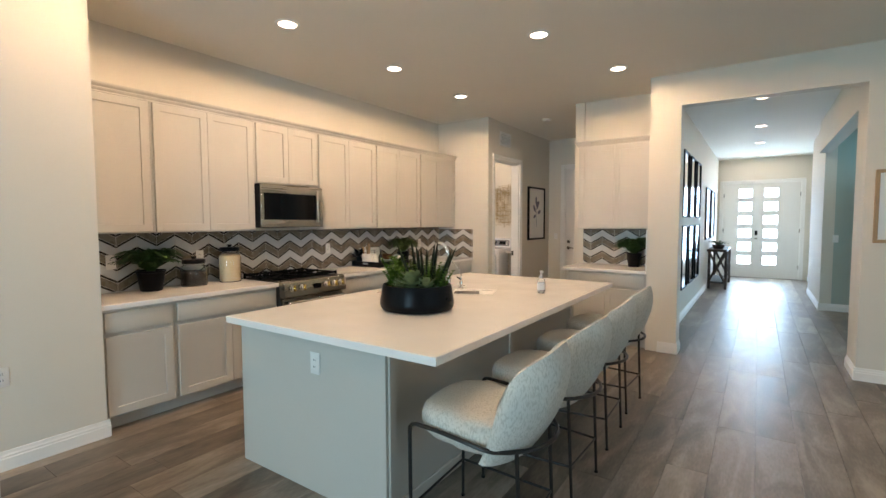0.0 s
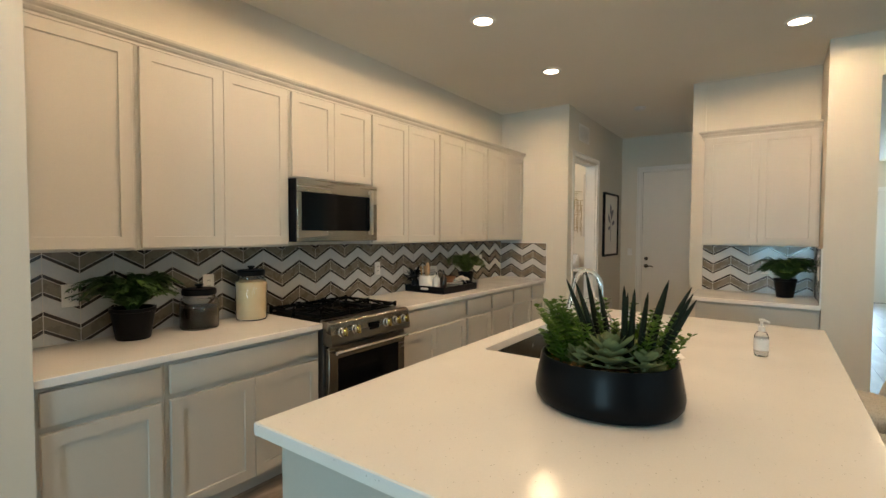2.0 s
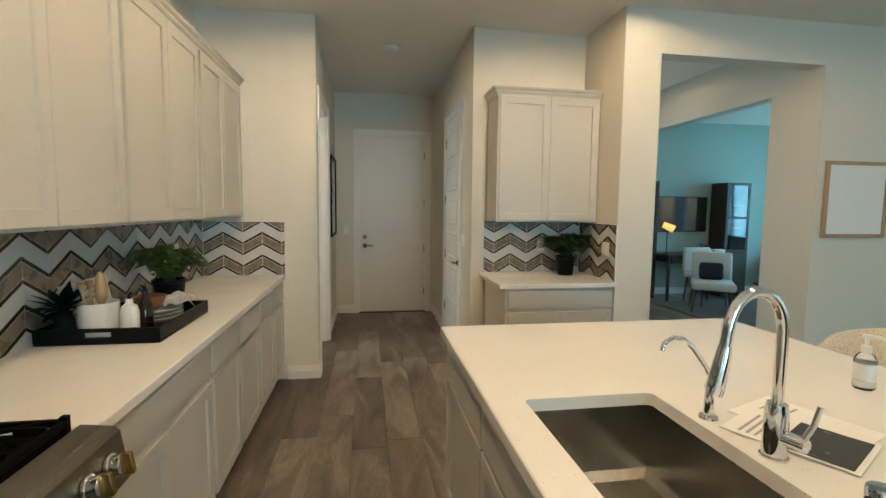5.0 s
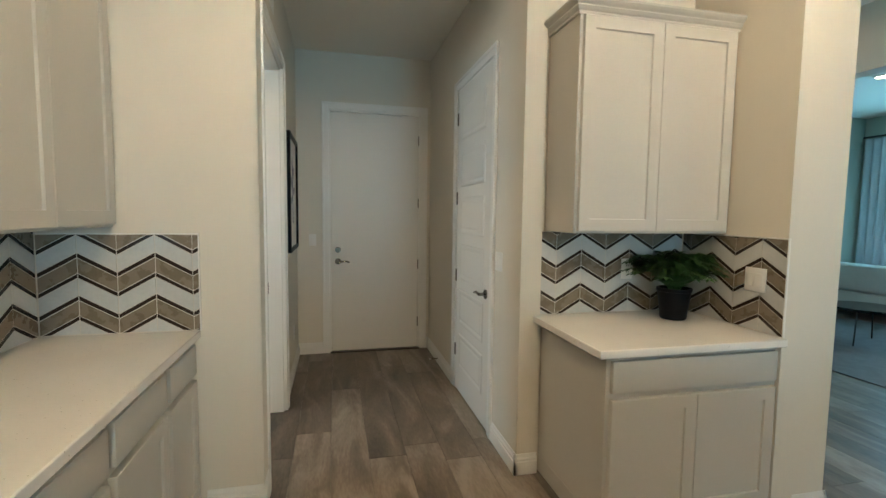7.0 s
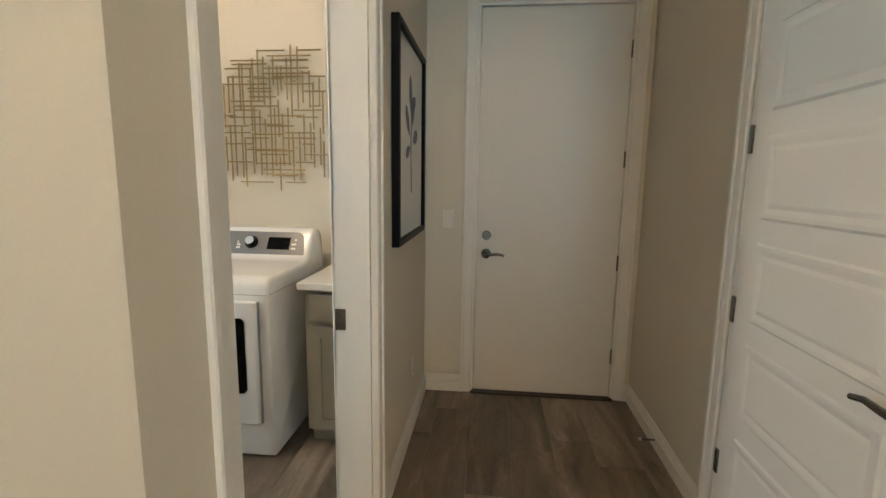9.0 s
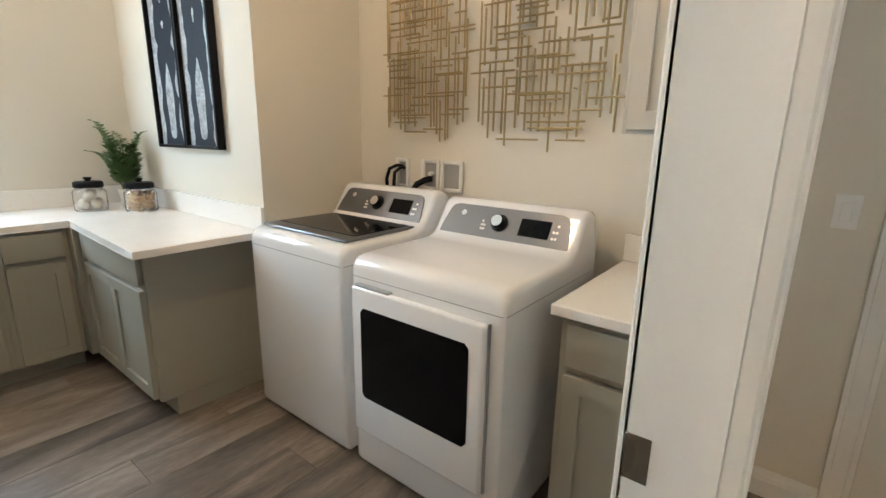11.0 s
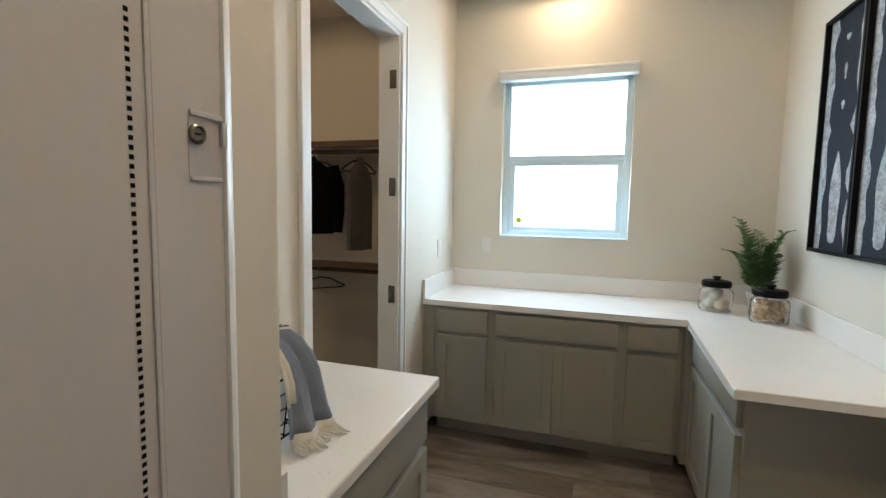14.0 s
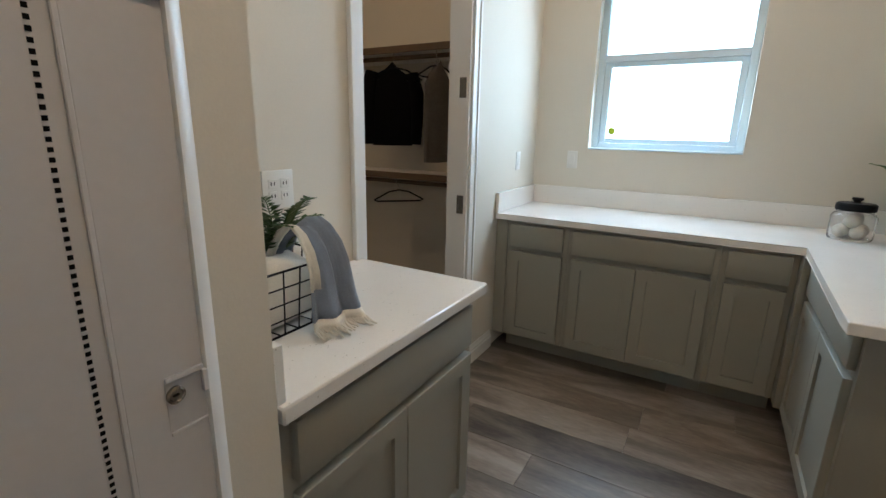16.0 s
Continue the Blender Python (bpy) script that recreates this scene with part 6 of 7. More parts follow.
for z in (0.578, 1.140):
    rc = part("lock_recess", bm_boxes((0.008, 0.0102, z - 0.055, 0.062, 0.0108, z + 0.028)), material("recess_shade_plastic", (0.52, 0.50, 0.50), rough=0.45) if z < 0.6 else bpy.data.materials["recess_shade_plastic"], pd, smooth=False)
    for lip in ((0.008, 0.0105, z + 0.022, 0.062, 0.015, z + 0.030), (0.008, 0.0105, z - 0.060, 0.062, 0.014, z - 0.054), (0.004, 0.0105, z - 0.012, 0.012, 0.018, z + 0.021)):
        part("lip", bm_box(*lip, bevel=0.001), GREYP, pd)
    lk = bm_lathe([(0.013, 0), (0.013, 0.004), (0.010, 0.006), (0.008, 0.003), (0, 0.003)], 20)
    bmesh.ops.transform(lk, matrix=pose(0.050, 0.0108, z, -90), verts=lk.verts)
    lock = part("lock", lk, NICKEL, pd, "round key lock")
    part("keyhole", bm_box(0.0455, 0.0142, z - 0.0012, 0.0545, 0.0146, z + 0.0012), IRON, lock, smooth=False)

# ---- laundry: metal wall art ----
for k, (x0, x1, z0, z1, seed) in enumerate(((-3.99, -3.36, 1.36, 2.24, 2), (-3.36, -2.62, 1.34, 2.24, 7))):
    art = thing("metal_wall_art", "champagne gold metal rod lattice hung above the dryer", "wall art", (0, 8.418, 0), group="metal wall art")
    rn = random.Random(seed)
    def rod(a, b, d, r):
        part("rod", bm_tube([(a[0], -d, a[1]), (b[0], -d, b[1])], r, 6), GOLD, art)
    w, h = x1 - x0, z1 - z0
    for i in range(22):
        x = x0 + 0.04 + (w - 0.08) * (i + rn.uniform(-0.4, 0.4)) / 21
        edge = abs(i - 10.5) / 10.5
        low = z0 + h * rn.choice((0.0, 0.05, 0.10, 0.17)) + h * 0.10 * edge * edge
        end = z1 - h * rn.choice((0.0, 0.04, 0.09, 0.15)) - h * 0.10 * edge * edge
        while low < end - 0.12:
            high = min(end, low + rn.uniform(0.20, 0.42))
            rod((x, low), (x, high), 0.030, 0.0052)
            low = high + rn.uniform(-0.02, 0.16)
    for i in range(32):
        z = z0 + h * 0.07 + h * 0.88 * (i + rn.uniform(-0.45, 0.45)) / 31
        a = x0 + w * rn.uniform(-0.03, 0.34) + w * 0.22 * (abs(i - 15.5) / 15.5) ** 2
        while a < x1 - 0.10:
            b = min(x1 + 0.02 - w * rn.uniform(0.0, 0.16), a + rn.uniform(0.13, 0.30))
            if b - a < 0.05:
                break
            rod((a, z), (b, z), 0.038, 0.0048)
            a = b + rn.uniform(0.03, 0.40)
    for px, pz in ((x0 + w * 0.3, z0 + h * 0.3), (x0 + w * 0.7, z0 + h * 0.3), (x0 + w * 0.3, z0 + h * 0.75), (x0 + w * 0.7, z0 + h * 0.75)):
        part("standoff", bm_tube([(px, 0.0, pz), (px, -0.032, pz)], 0.004, 6), GOLD, art)

# ---- laundry: utility boxes and hoses ----
for i, (x, w) in enumerate(((-3.855, 0.10), (-3.645, 0.13), (-3.50, 0.15))):
    ub = thing("utility_box", "white recessed laundry utility box above the washer", "utility box", (x, 8.42, 1.195), group="utility boxes")
    part("flange", bm_boxes((-w / 2, -0.020, -0.085, -w / 2 + 0.022, 0, 0.085), (w / 2 - 0.022, -0.020, -0.085, w / 2, 0, 0.085), (-w / 2 + 0.022, -0.020, 0.063, w / 2 - 0.022, 0, 0.085), (-w / 2 + 0.022, -0.020, -0.085, w / 2 - 0.022, 0, -0.063), bevel=0.006), PLASTIC, ub)
    # flat plate on the solid wall; its grey carries the recess shade
    part("recess", bm_box(-w / 2 + 0.022, -0.0035, -0.063, w / 2 - 0.022, 0.0, 0.063), material("shaded_box_inside", (0.33, 0.32, 0.31), rough=0.6) if i == 0 else bpy.data.materials["shaded_box_inside"], ub, "flat inner face with the recess shade in its grey", smooth=False)
hose = thing("washer_hose", "black rubber washer hoses running from the utility box", "hose", (0, 0, 0))
part("hose", bm_tube([(-3.85, 8.41, 1.235), (-3.865, 8.375, 1.24), (-3.905, 8.355, 1.22), (-3.93, 8.355, 1.16), (-3.93, 8.365, 1.05), (-3.92, 8.375, 0.90)], 0.010, 10), BLACK, hose)
part("hose", bm_tube([(-3.83, 8.41, 1.225), (-3.84, 8.38, 1.23), (-3.87, 8.36, 1.20), (-3.88, 8.36, 1.10), (-3.88, 8.375, 0.90)], 0.010, 10), BLACK, hose)
part("drain_hose", bm_tube([(-3.64, 8.41, 1.175), (-3.655, 8.38, 1.17), (-3.70, 8.36, 1.145), (-3.74, 8.365, 1.10), (-3.75, 8.375, 0.95)], 0.017, 12), BLACK, hose, "ribbed black drain hose")
part("valve", bm_tube([(-3.63, 8.417, 1.205), (-3.63, 8.385, 1.205)], 0.012, 10), PLASTIC, hose, "white valve knob")


# ---- laundry: pair of dark prints ----
def tree_print(seed):
    def art(t, w, h, y):
        pale = material("pale_print", (0.33, 0.34, 0.35), rough=0.7, vary=0.7, scale=26, fine=120, bump=0.0) if "pale_print" not in bpy.data.materials else bpy.data.materials["pale_print"]
        rn = random.Random(seed)
        for sx in (-1, 1):
            strip = bmesh.new()
            n = 22
            edge = [sx * (w / 2 - w * (0.13 + 0.10 * rn.random() * math.sin(k * 0.7) ** 2 + 0.05 * rn.random())) for k in range(n)]
            a = [strip.verts.new((sx * w / 2, y - 0.001, -h / 2 + h * k / (n - 1))) for k in range(n)]
            b = [strip.verts.new((edge[k], y - 0.001, -h / 2 + h * k / (n - 1))) for k in range(n)]
            for k in range(n - 1):
                strip.faces.new((a[k], a[k + 1], b[k + 1], b[k]))
            part("bark", strip, pale, t, smooth=False)
        for k in range(4):
            blob = bmesh.new()
            cz, rh, rw = (-h * 0.27 + 0.0 * k, h * 0.2, w * 0.10) if k == 0 else (h * (-0.02 + 0.14 * k), h * rn.uniform(0.012, 0.05), w * rn.uniform(0.03, 0.06))
            blob.faces.new([blob.verts.new((rw * math.cos(a) * (1 + 0.3 * math.sin(3 * a)) * (1.5 - 0.9 * math.sin(a) if k == 0 else 1), y - 0.0012, cz + rh * math.sin(a))) for a in [2 * math.pi * i / 20 for i in range(20)]])
            part("bark_patch", blob, pale, t, smooth=False)
    return art


NIGHT = material("slate_blue_print", (0.012, 0.017, 0.027), rough=0.6, vary=0.6, scale=14, fine=90, bump=0.0, spec=0.15)
picture("wall_print", (-5.125, 7.734, 1.88), 0, 0.385, 1.14, "tall dark blue tree-bark print in a black frame", BLACK, 0.045, 0.018, NIGHT, tree_print(3))
picture("wall_print", (-4.735, 7.734, 1.88), 0, 0.385, 1.14, "tall dark blue tree-bark print in a black frame", BLACK, 0.045, 0.018, NIGHT, tree_print(9))

# ---- laundry: counter decor ----
j1 = jar((-5.62, 7.36, Z), 0.092, 0.145, 0.05, None, "glass jar of cream wool dryer balls with black lid")
for dx, dy, dz in ((-0.046, -0.018, 0.042), (0.022, -0.046, 0.042), (0.046, 0.018, 0.042), (-0.022, 0.046, 0.042), (0.0, -0.006, 0.086), (-0.040, 0.018, 0.098), (0.044, -0.010, 0.096)):
    bb = bmesh.new()
    bmesh.ops.create_icosphere(bb, subdivisions=3, radius=0.033, matrix=pose(dx, dy, dz))
    part("dryer_ball", bb, THROWCREAM, j1)
j2 = jar((-5.37, 7.565, Z), 0.092, 0.145, 0.05, None, "glass jar of wooden clothespins with black lid")
pins = bmesh.new()
rn = random.Random(17)
for k in range(130):
    a, r = rn.uniform(0, 6.283), math.sqrt(rn.random()) * 0.068
    c = Vector((r * math.cos(a), r * math.sin(a), rn.uniform(0.018, 0.115)))
    d = Vector((rn.uniform(-1, 1), rn.uniform(-1, 1), rn.uniform(-0.5, 0.5))).normalized() * 0.026
    room = 0.080
    p, q = c - d, c + d
    for e in (p, q):
        if math.hypot(e.x, e.y) > room:
            f = room / math.hypot(e.x, e.y)
            e.x, e.y = e.x * f, e.y * f
    bm_tube([p, q], 0.0056, 6, pins)
tagged(part("clothespins", pins, material("pale_clothespin_wood", (0.62, 0.45, 0.27), rough=0.6, vary=0.2, scale=30), j2, "pale wooden clothespins"), kind="stuff")
potted_fern((-5.62, 7.575, Z), "green potted fern in a white pot on the laundry counter", 31, 13, 0.17, 0.54, 0.052, 0.12, CERAMIC, limit=(1, 0.13, 1), leaf=0.085, green=LEAF3, arch=84, point=1.1)

bk = thing("wire_basket", "black wire basket holding a folded throw and greenery", "basket", (-3.36, 5.80, Z))
BW, BD, BH = 0.15, 0.115, 0.165
for z in (0.004, 0.042, 0.083, 0.124, BH):
    k = 0.86 + 0.14 * z / BH
    part("hoop", bm_tube([(-BW * k, -BD * k, z), (BW * k, -BD * k, z), (BW * k, BD * k, z), (-BW * k, BD * k, z)], 0.003 if z in (0.004, BH) else 0.002, 6, closed=True), BLACK, bk)
for i in range(7):
    u = -1 + 2 * i / 6
    for s in (-1, 1):
        part("wire", bm_tube([(u * BW * 0.86, s * BD * 0.86, 0.004), (u * BW, s * BD, BH)], 0.002, 5), BLACK, bk)
        part("wire", bm_tube([(s * BW * 0.86, u * BD * 0.86, 0.004), (s * BW, u * BD, BH)], 0.002, 5), BLACK, bk)
for i in range(-2, 3):
    part("wire", bm_tube([(i * 0.055, -BD * 0.86, 0.004), (i * 0.055, BD * 0.86, 0.004)], 0.002, 5), BLACK, bk)


def drape(path, top, hem, cut, owner):
    """Cloth hung over a rim along (y, z), flaring from width top to width hem, with folds; cream border and end round a blue field."""
    n, field, border = 15, bmesh.new(), bmesh.new()
    rows = []
    last = len(path) - 1
    for k, (y, z) in enumerate(path):
        v = k / last
        row = []
        for i in range(n):
            u = i / (n - 1)
            w = (u - 0.5) * (top + (hem - top) * v ** 1.3) + 0.03 * v * v
            fold = 0.013 * v * math.sin(11 * u + 1.2) + 0.004 * math.sin(23 * u + 5 * v)
            out = 0.020 * v * v * (1 - u)
            row.append((w, y + fold + out * (1.0 if k > last // 2 else 0.0), max(0.006, z + 0.012 * math.sin(7 * u + 2 * v) * (1 - v) + 0.05 * v * (1 - u) * (1 - v))))
        rows.append(row)
    for k in range(last):
        for i in range(n - 1):
            cell = border if (i >= n - 4 and k < cut - 2) or k >= cut else field
            cell.faces.new([cell.verts.new(p) for p in (rows[k][i], rows[k][i + 1], rows[k + 1][i + 1], rows[k + 1][i])])
    for bm, mat, name in ((field, THROWBLUE, "blue_field"), (border, THROWCREAM, "cream_border")):
        bmesh.ops.remove_doubles(bm, verts=bm.verts, dist=0.0001)
        part(name, bm, mat, owner).modifiers.new("thickness", "SOLIDIFY").thickness = 0.007
    return rows[-1]


throw = thing("throw_blanket", "slate blue and cream fringed throw blanket draped over the basket", "blanket", (-3.445, 5.825, Z))
hem = drape([(-0.09, 0.14), (-0.06, 0.19), (-0.03, 0.222), (0.0, 0.242), (0.03, 0.246), (0.062, 0.228), (0.092, 0.190), (0.112, 0.145), (0.122, 0.100), (0.131, 0.062), (0.142, 0.034), (0.156, 0.014)], 0.075, 0.145, 10, throw)
fr = bmesh.new()
for i in range(2 * len(hem) - 1):
    p, q = hem[i // 2], hem[(i + 1) // 2]
    x, y, z = [(c + d) / 2 for c, d in zip(p, q)]
    bm_tube([(x, y - 0.004, z + 0.003), (x + rn.uniform(-0.006, 0.006), y + 0.012, 0.008), (x + rn.uniform(-0.010, 0.010), y + rn.uniform(0.024, 0.036), 0.005)], [0.0034, 0.003, 0.0022], 5, fr)
part("fringe", fr, THROWCREAM, throw, "cream knotted fringe")
stack = thing("folded_towel", "cream towel folded inside the wire basket", "towel", (-3.36, 5.80, Z + 0.008))
tw = bm_box(-0.115, -0.085, 0.0, 0.115, 0.085, 0.16, bevel=0.04, seg=4)
bmesh.ops.subdivide_edges(tw, edges=tw.edges[:], cuts=2, use_grid_fill=True)
for v in tw.verts:
    v.co += Vector((0.008 * math.sin(38 * v.co.z + 9 * v.co.y), 0.008 * math.sin(31 * v.co.z + 12 * v.co.x), 0.016 * math.sin(26 * v.co.x + 14 * v.co.y) * v.co.z / 0.16))
part("cloth", tw, THROWCREAM, stack)
gb = thing("basket_greenery", "green fern sprays standing in the wire basket", "plant", (-3.44, 5.735, Z + 0.08))
part("foliage", fern_mesh(41, 12, 0.11, 0.17, 0.06, leaf=0.042, limit=(1, -0.13, -1), arch=92, point=0.95), LEAF, gb, smooth=False)

# ---- closet ----
for z in (1.99, 1.07):
    sh = thing("closet_shelf", "brown-edged closet shelf with hanging rod", "shelf", (-5.917, 4.48, z), group="closet shelves")
    part("board", bm_box(0, -0.975, -0.018, 0.315, 0.975, 0.0, bevel=0.002), TRIM, sh)
    part("edge", bm_box(0.315, -0.975, -0.045, 0.333, 0.975, 0.002, bevel=0.002), SHELFWOOD, sh, "brown shelf edge")
    part("cleat", bm_box(0.0, -0.975, -0.075, 0.018, 0.975, -0.019, bevel=0.002), TRIM, sh)
    part("rod", bm_tube([(0.27, -0.975, -0.075), (0.27, 0.975, -0.075)], 0.016, 12), SHELFWOOD, sh, "brown hanging rod")
    for y in (-0.55, 0.45):
        part("bracket", bm_boxes((0.262, y - 0.004, -0.075, 0.278, y + 0.004, -0.018)), PLASTIC, sh, smooth=False)


def hanger(at, rz, label="black clothes hanger on the closet rod"):
    t = thing("clothes_hanger", label, "hanger", at, rz, "hangers")
    part("hook", bm_tube([(0, 0, -0.09), (0, 0, -0.05), (0.018, 0, -0.03), (0.023, 0, 0.0), (0.012, 0, 0.021), (-0.012, 0, 0.021), (-0.021, 0, 0.005)], 0.0025, 6), CHROME, t)
    part("shoulders", bm_tube([(-0.20, 0, -0.165), (-0.08, 0, -0.10), (0, 0, -0.085), (0.08, 0, -0.10), (0.20, 0, -0.165), (0.17, 0, -0.175), (-0.17, 0, -0.175)], 0.006, 8, closed=True), BLACK, t)
    return t


def garment(at, rz, mat, label, name, half=0.22, length=0.66, sleeves=True, depth=0.045):
    """A hung garment: shoulders at the top, soft folds, open hem; local x is its width."""
    t = thing(name, label, "clothing", at, rz)
    bm = bmesh.new()
    n, rws = 26, 12
    rings = []
    for k in range(rws):
        v = k / (rws - 1)
        w = half * min(1, 0.24 + 5.5 * v) * (1 - 0.10 * v)
        d = depth * (0.5 + 0.8 * min(1, v * 3))
        z = -0.09 - length * v - (0.0)
        rings.append([bm.verts.new((w * math.cos(a), d * math.sin(a) + 0.010 * v * math.sin(5 * a + 2 * v), z - 0.05 * abs(math.cos(a)) * (1 - v))) for a in [2 * math.pi * i / n for i in range(n)]])
    for a, b in zip(rings, rings[1:]):
        for i in range(n):
            bm.faces.new((a[i], a[(i + 1) % n], b[(i + 1) % n], b[i]))
    bm.faces.new(rings[0])
    part("body", bm, mat, t)
    if sleeves:
        for s in (-1, 1):
            part("sleeve", bm_tube([(s * half * 0.86, 0, -0.17), (s * half * 1.06, 0.01, -0.32), (s * half * 1.08, 0.02, -0.52), (s * half * 1.02, 0.03, -0.70)], [0.05, 0.058, 0.05, 0.042], 12), mat, t)
    return t


for y, rz in ((4.54, -48), (4.91, -12)):
    hanger((-5.647, y, 1.933), rz)
garment((-5.647, 4.50, 1.985), -48, CLOTHBLACK, "black wool jacket on a hanger in the closet", "jacket", 0.175, 0.62)
garment((-5.647, 4.91, 1.975), -12, CLOTHGREY, "grey knitted garment on a hanger in the closet", "cardigan", 0.135, 0.72, False)
hanger((-5.647, 4.56, 1.013), -45)

# ---- foyer ----
MIRROR = material("mirror_glass", (0.9, 0.9, 0.9), rough=0.02, metal=1.0, vary=0.0, bump=0.0)
for zc, hh in ((2.0, 0.96), (0.93, 0.93)):
    for y0, y1 in ((7.15, 7.75), (7.98, 8.58), (8.82, 9.42)):
        picture("framed_mirror", (0.482, (y0 + y1) / 2, zc), 90, y1 - y0, hh, "black-framed tall mirror panel on the foyer wall", BLACK, 0.03, 0.02, MIRROR)
for y0, y1 in ((10.65, 11.55), (11.85, 12.75)):
    picture("foyer_print", (0.482, (y0 + y1) / 2, 1.61), 90, y1 - y0, 1.08, "dark-framed print on the foyer wall", BLACK, 0.03, 0.03, PHOTO)
cons = thing("console_table", "dark wooden console table with crossed legs in the foyer", "table", (0.66, 11.95, 0))
part("top", bm_box(-0.17, -0.75, 0.80, 0.20, 0.75, 0.85, bevel=0.004), DARKWOOD, cons)
part("shelf", bm_box(-0.15, -0.70, 0.12, 0.18, 0.70, 0.16, bevel=0.003), DARKWOOD, cons)
for y in (-0.70, 0.70):
    for x in (-0.15, 0.16):
        part("leg", bm_box(x, y - 0.03, 0, x + 0.05, y + 0.03, 0.80, bevel=0.003), DARKWOOD, cons)
    for sg in (-1, 1):
        part("brace", bm_tube([(0.015 + sg * 0.14, y, 0.17), (0.015 - sg * 0.14, y, 0.79)], 0.022, 4), DARKWOOD, cons)
for sg in (-1, 1):
    part("brace", bm_tube([(0.185, sg * 0.66, 0.17), (0.185, -sg * 0.0, 0.79)], 0.022, 4), DARKWOOD, cons)
potted_fern((0.68, 11.55, 0.851), "low green plant in a dark bowl on the console table", 51, 22, 0.20, 0.12, 0.12, 0.09, DARKWOOD)
picture("wall_picture", (2.56, 5.368, 1.59), 0, 0.64, 0.65, "brown-framed picture beside the foyer opening", WOOD, 0.03, 0.03)

# ---- study ----
def bookcase(at, label, w=0.46, h=1.98, d=0.36, doorh=0.78):
    t = thing("bookcase", label, "bookcase", at)
    t0 = 0.025
    part("side", bm_box(-w / 2, 0, 0, -w / 2 + t0, d, h, bevel=0.002), DARKWOOD, t)
    part("side", bm_box(w / 2 - t0, 0, 0, w / 2, d, h, bevel=0.002), DARKWOOD, t)
    part("back", bm_box(-w / 2 + t0, d - 0.012, 0, w / 2 - t0, d, h), DARKWOOD, t, smooth=False)
    part("top", bm_box(-w / 2 + t0, 0, h - t0, w / 2 - t0, d - 0.012, h), DARKWOOD, t, smooth=False)
    for z in (doorh, 1.18, 1.58):
        part("shelf", bm_box(-w / 2 + t0, 0.005, z, w / 2 - t0, d - 0.012, z + t0), DARKWOOD, t, smooth=False)
    x0, x1, z0, z1 = -w / 2 + 0.004, w / 2 - 0.004, doorh + 0.004, h - 0.004
    door = part("glass_door", bm_boxes((x0, -0.020, z0, x0 + 0.045, -0.001, z1), (x1 - 0.045, -0.020, z0, x1, -0.001, z1), (x0 + 0.045, -0.020, z0, x1 - 0.045, -0.001, z0 + 0.045), (x0 + 0.045, -0.020, z1 - 0.045, x1 - 0.045, -0.001, z1), (x0 + 0.045, -0.020, 1.36, x1 - 0.045, -0.001, 1.40), bevel=0.002), DARKWOOD, t, "framed glass door")
    for za, zb in ((z0 + 0.045, 1.36), (1.40, z1 - 0.045)):
        part("pane", bm_box(x0 + 0.045, -0.012, za, x1 - 0.045, -0.009, zb), GLASS, door, smooth=False).visible_shadow = False
    part("door", bm_box(x0, -0.020, 0.06, x1, -0.001, doorh - 0.004, bevel=0.003), DARKWOOD, t)
    return t


def books(at, n, seed, w=0.3):
    rn = random.Random(seed)
    x = at[0]
    for i in range(n):
        th, hh = rn.uniform(0.02, 0.035), rn.uniform(0.17, 0.25)
        col = rn.choice(((0.5, 0.48, 0.44), (0.10, 0.13, 0.16), (0.3, 0.32, 0.3), (0.05, 0.05, 0.06)))
        bmat = material("book_cover", col, rough=0.6)
        b = thing("book", "upright cloth-bound book on the study bookcase", "book", (x, at[1], at[2]), group="books")
        part("cover", bm_box(0, 0, 0, th, 0.16, hh, bevel=0.002), bmat, b)
        x += th + 0.001


bookcase((2.97, 9.05, 0), "dark wooden study bookcase with a closed cupboard below")
bookcase((4.70, 9.05, 0), "dark wooden study bookcase beside the desk")
books((2.78, 9.10, 1.606), 5, 1)
books((2.80, 9.10, 1.206), 4, 2)
books((4.52, 9.10, 1.206), 5, 3)
tv = thing("wall_screen", "dark glossy wall-mounted screen in the study", "television", (3.88, 9.449, 1.43))
part("panel", bm_box(-0.52, -0.045, -0.31, 0.52, 0, 0.31, bevel=0.004), BLACK, tv)
part("glass", bm_box(-0.505, -0.048, -0.295, 0.505, -0.0445, 0.295), material("reflective_screen", (0.16, 0.17, 0.18), rough=0.03, metal=0.9, bump=0.0), tv, "reflective dark glass", smooth=False)
desk = thing("desk", "dark wooden study desk against the wall", "desk", (3.82, 9.05, 0))
part("top", bm_box(-0.60, -0.30, 0.735, 0.60, 0.30, 0.77, bevel=0.003), DARKWOOD, desk)
for x in (-0.57, 0.53):
    for y in (-0.27, 0.23):
        part("leg", bm_box(x, y, 0, x + 0.04, y + 0.04, 0.735, bevel=0.002), DARKWOOD, desk)
part("drawer", bm_box(-0.52, -0.29, 0.63, 0.52, 0.26, 0.734, bevel=0.002), DARKWOOD, desk)
lampt = thing("desk_lamp", "small lit desk lamp with an amber shade", "lamp", (3.32, 8.95, 0.771))
part("base", bm_lathe([(0, 0), (0.07, 0), (0.07, 0.012), (0.012, 0.018), (0, 0.018)], 20), BRONZE, lampt)
part("stem", bm_tube([(0, 0, 0.015), (0, 0, 0.40), (0.02, -0.02, 0.44)], 0.008, 8), BRONZE, lampt)
sh = bm_lathe([(0.045, -0.09), (0.062, 0.09), (0.058, 0.09), (0.041, -0.09)], 20)
bmesh.ops.transform(sh, matrix=pose(0.0, -0.03, 0.45, 30, 120, 0), verts=sh.verts)
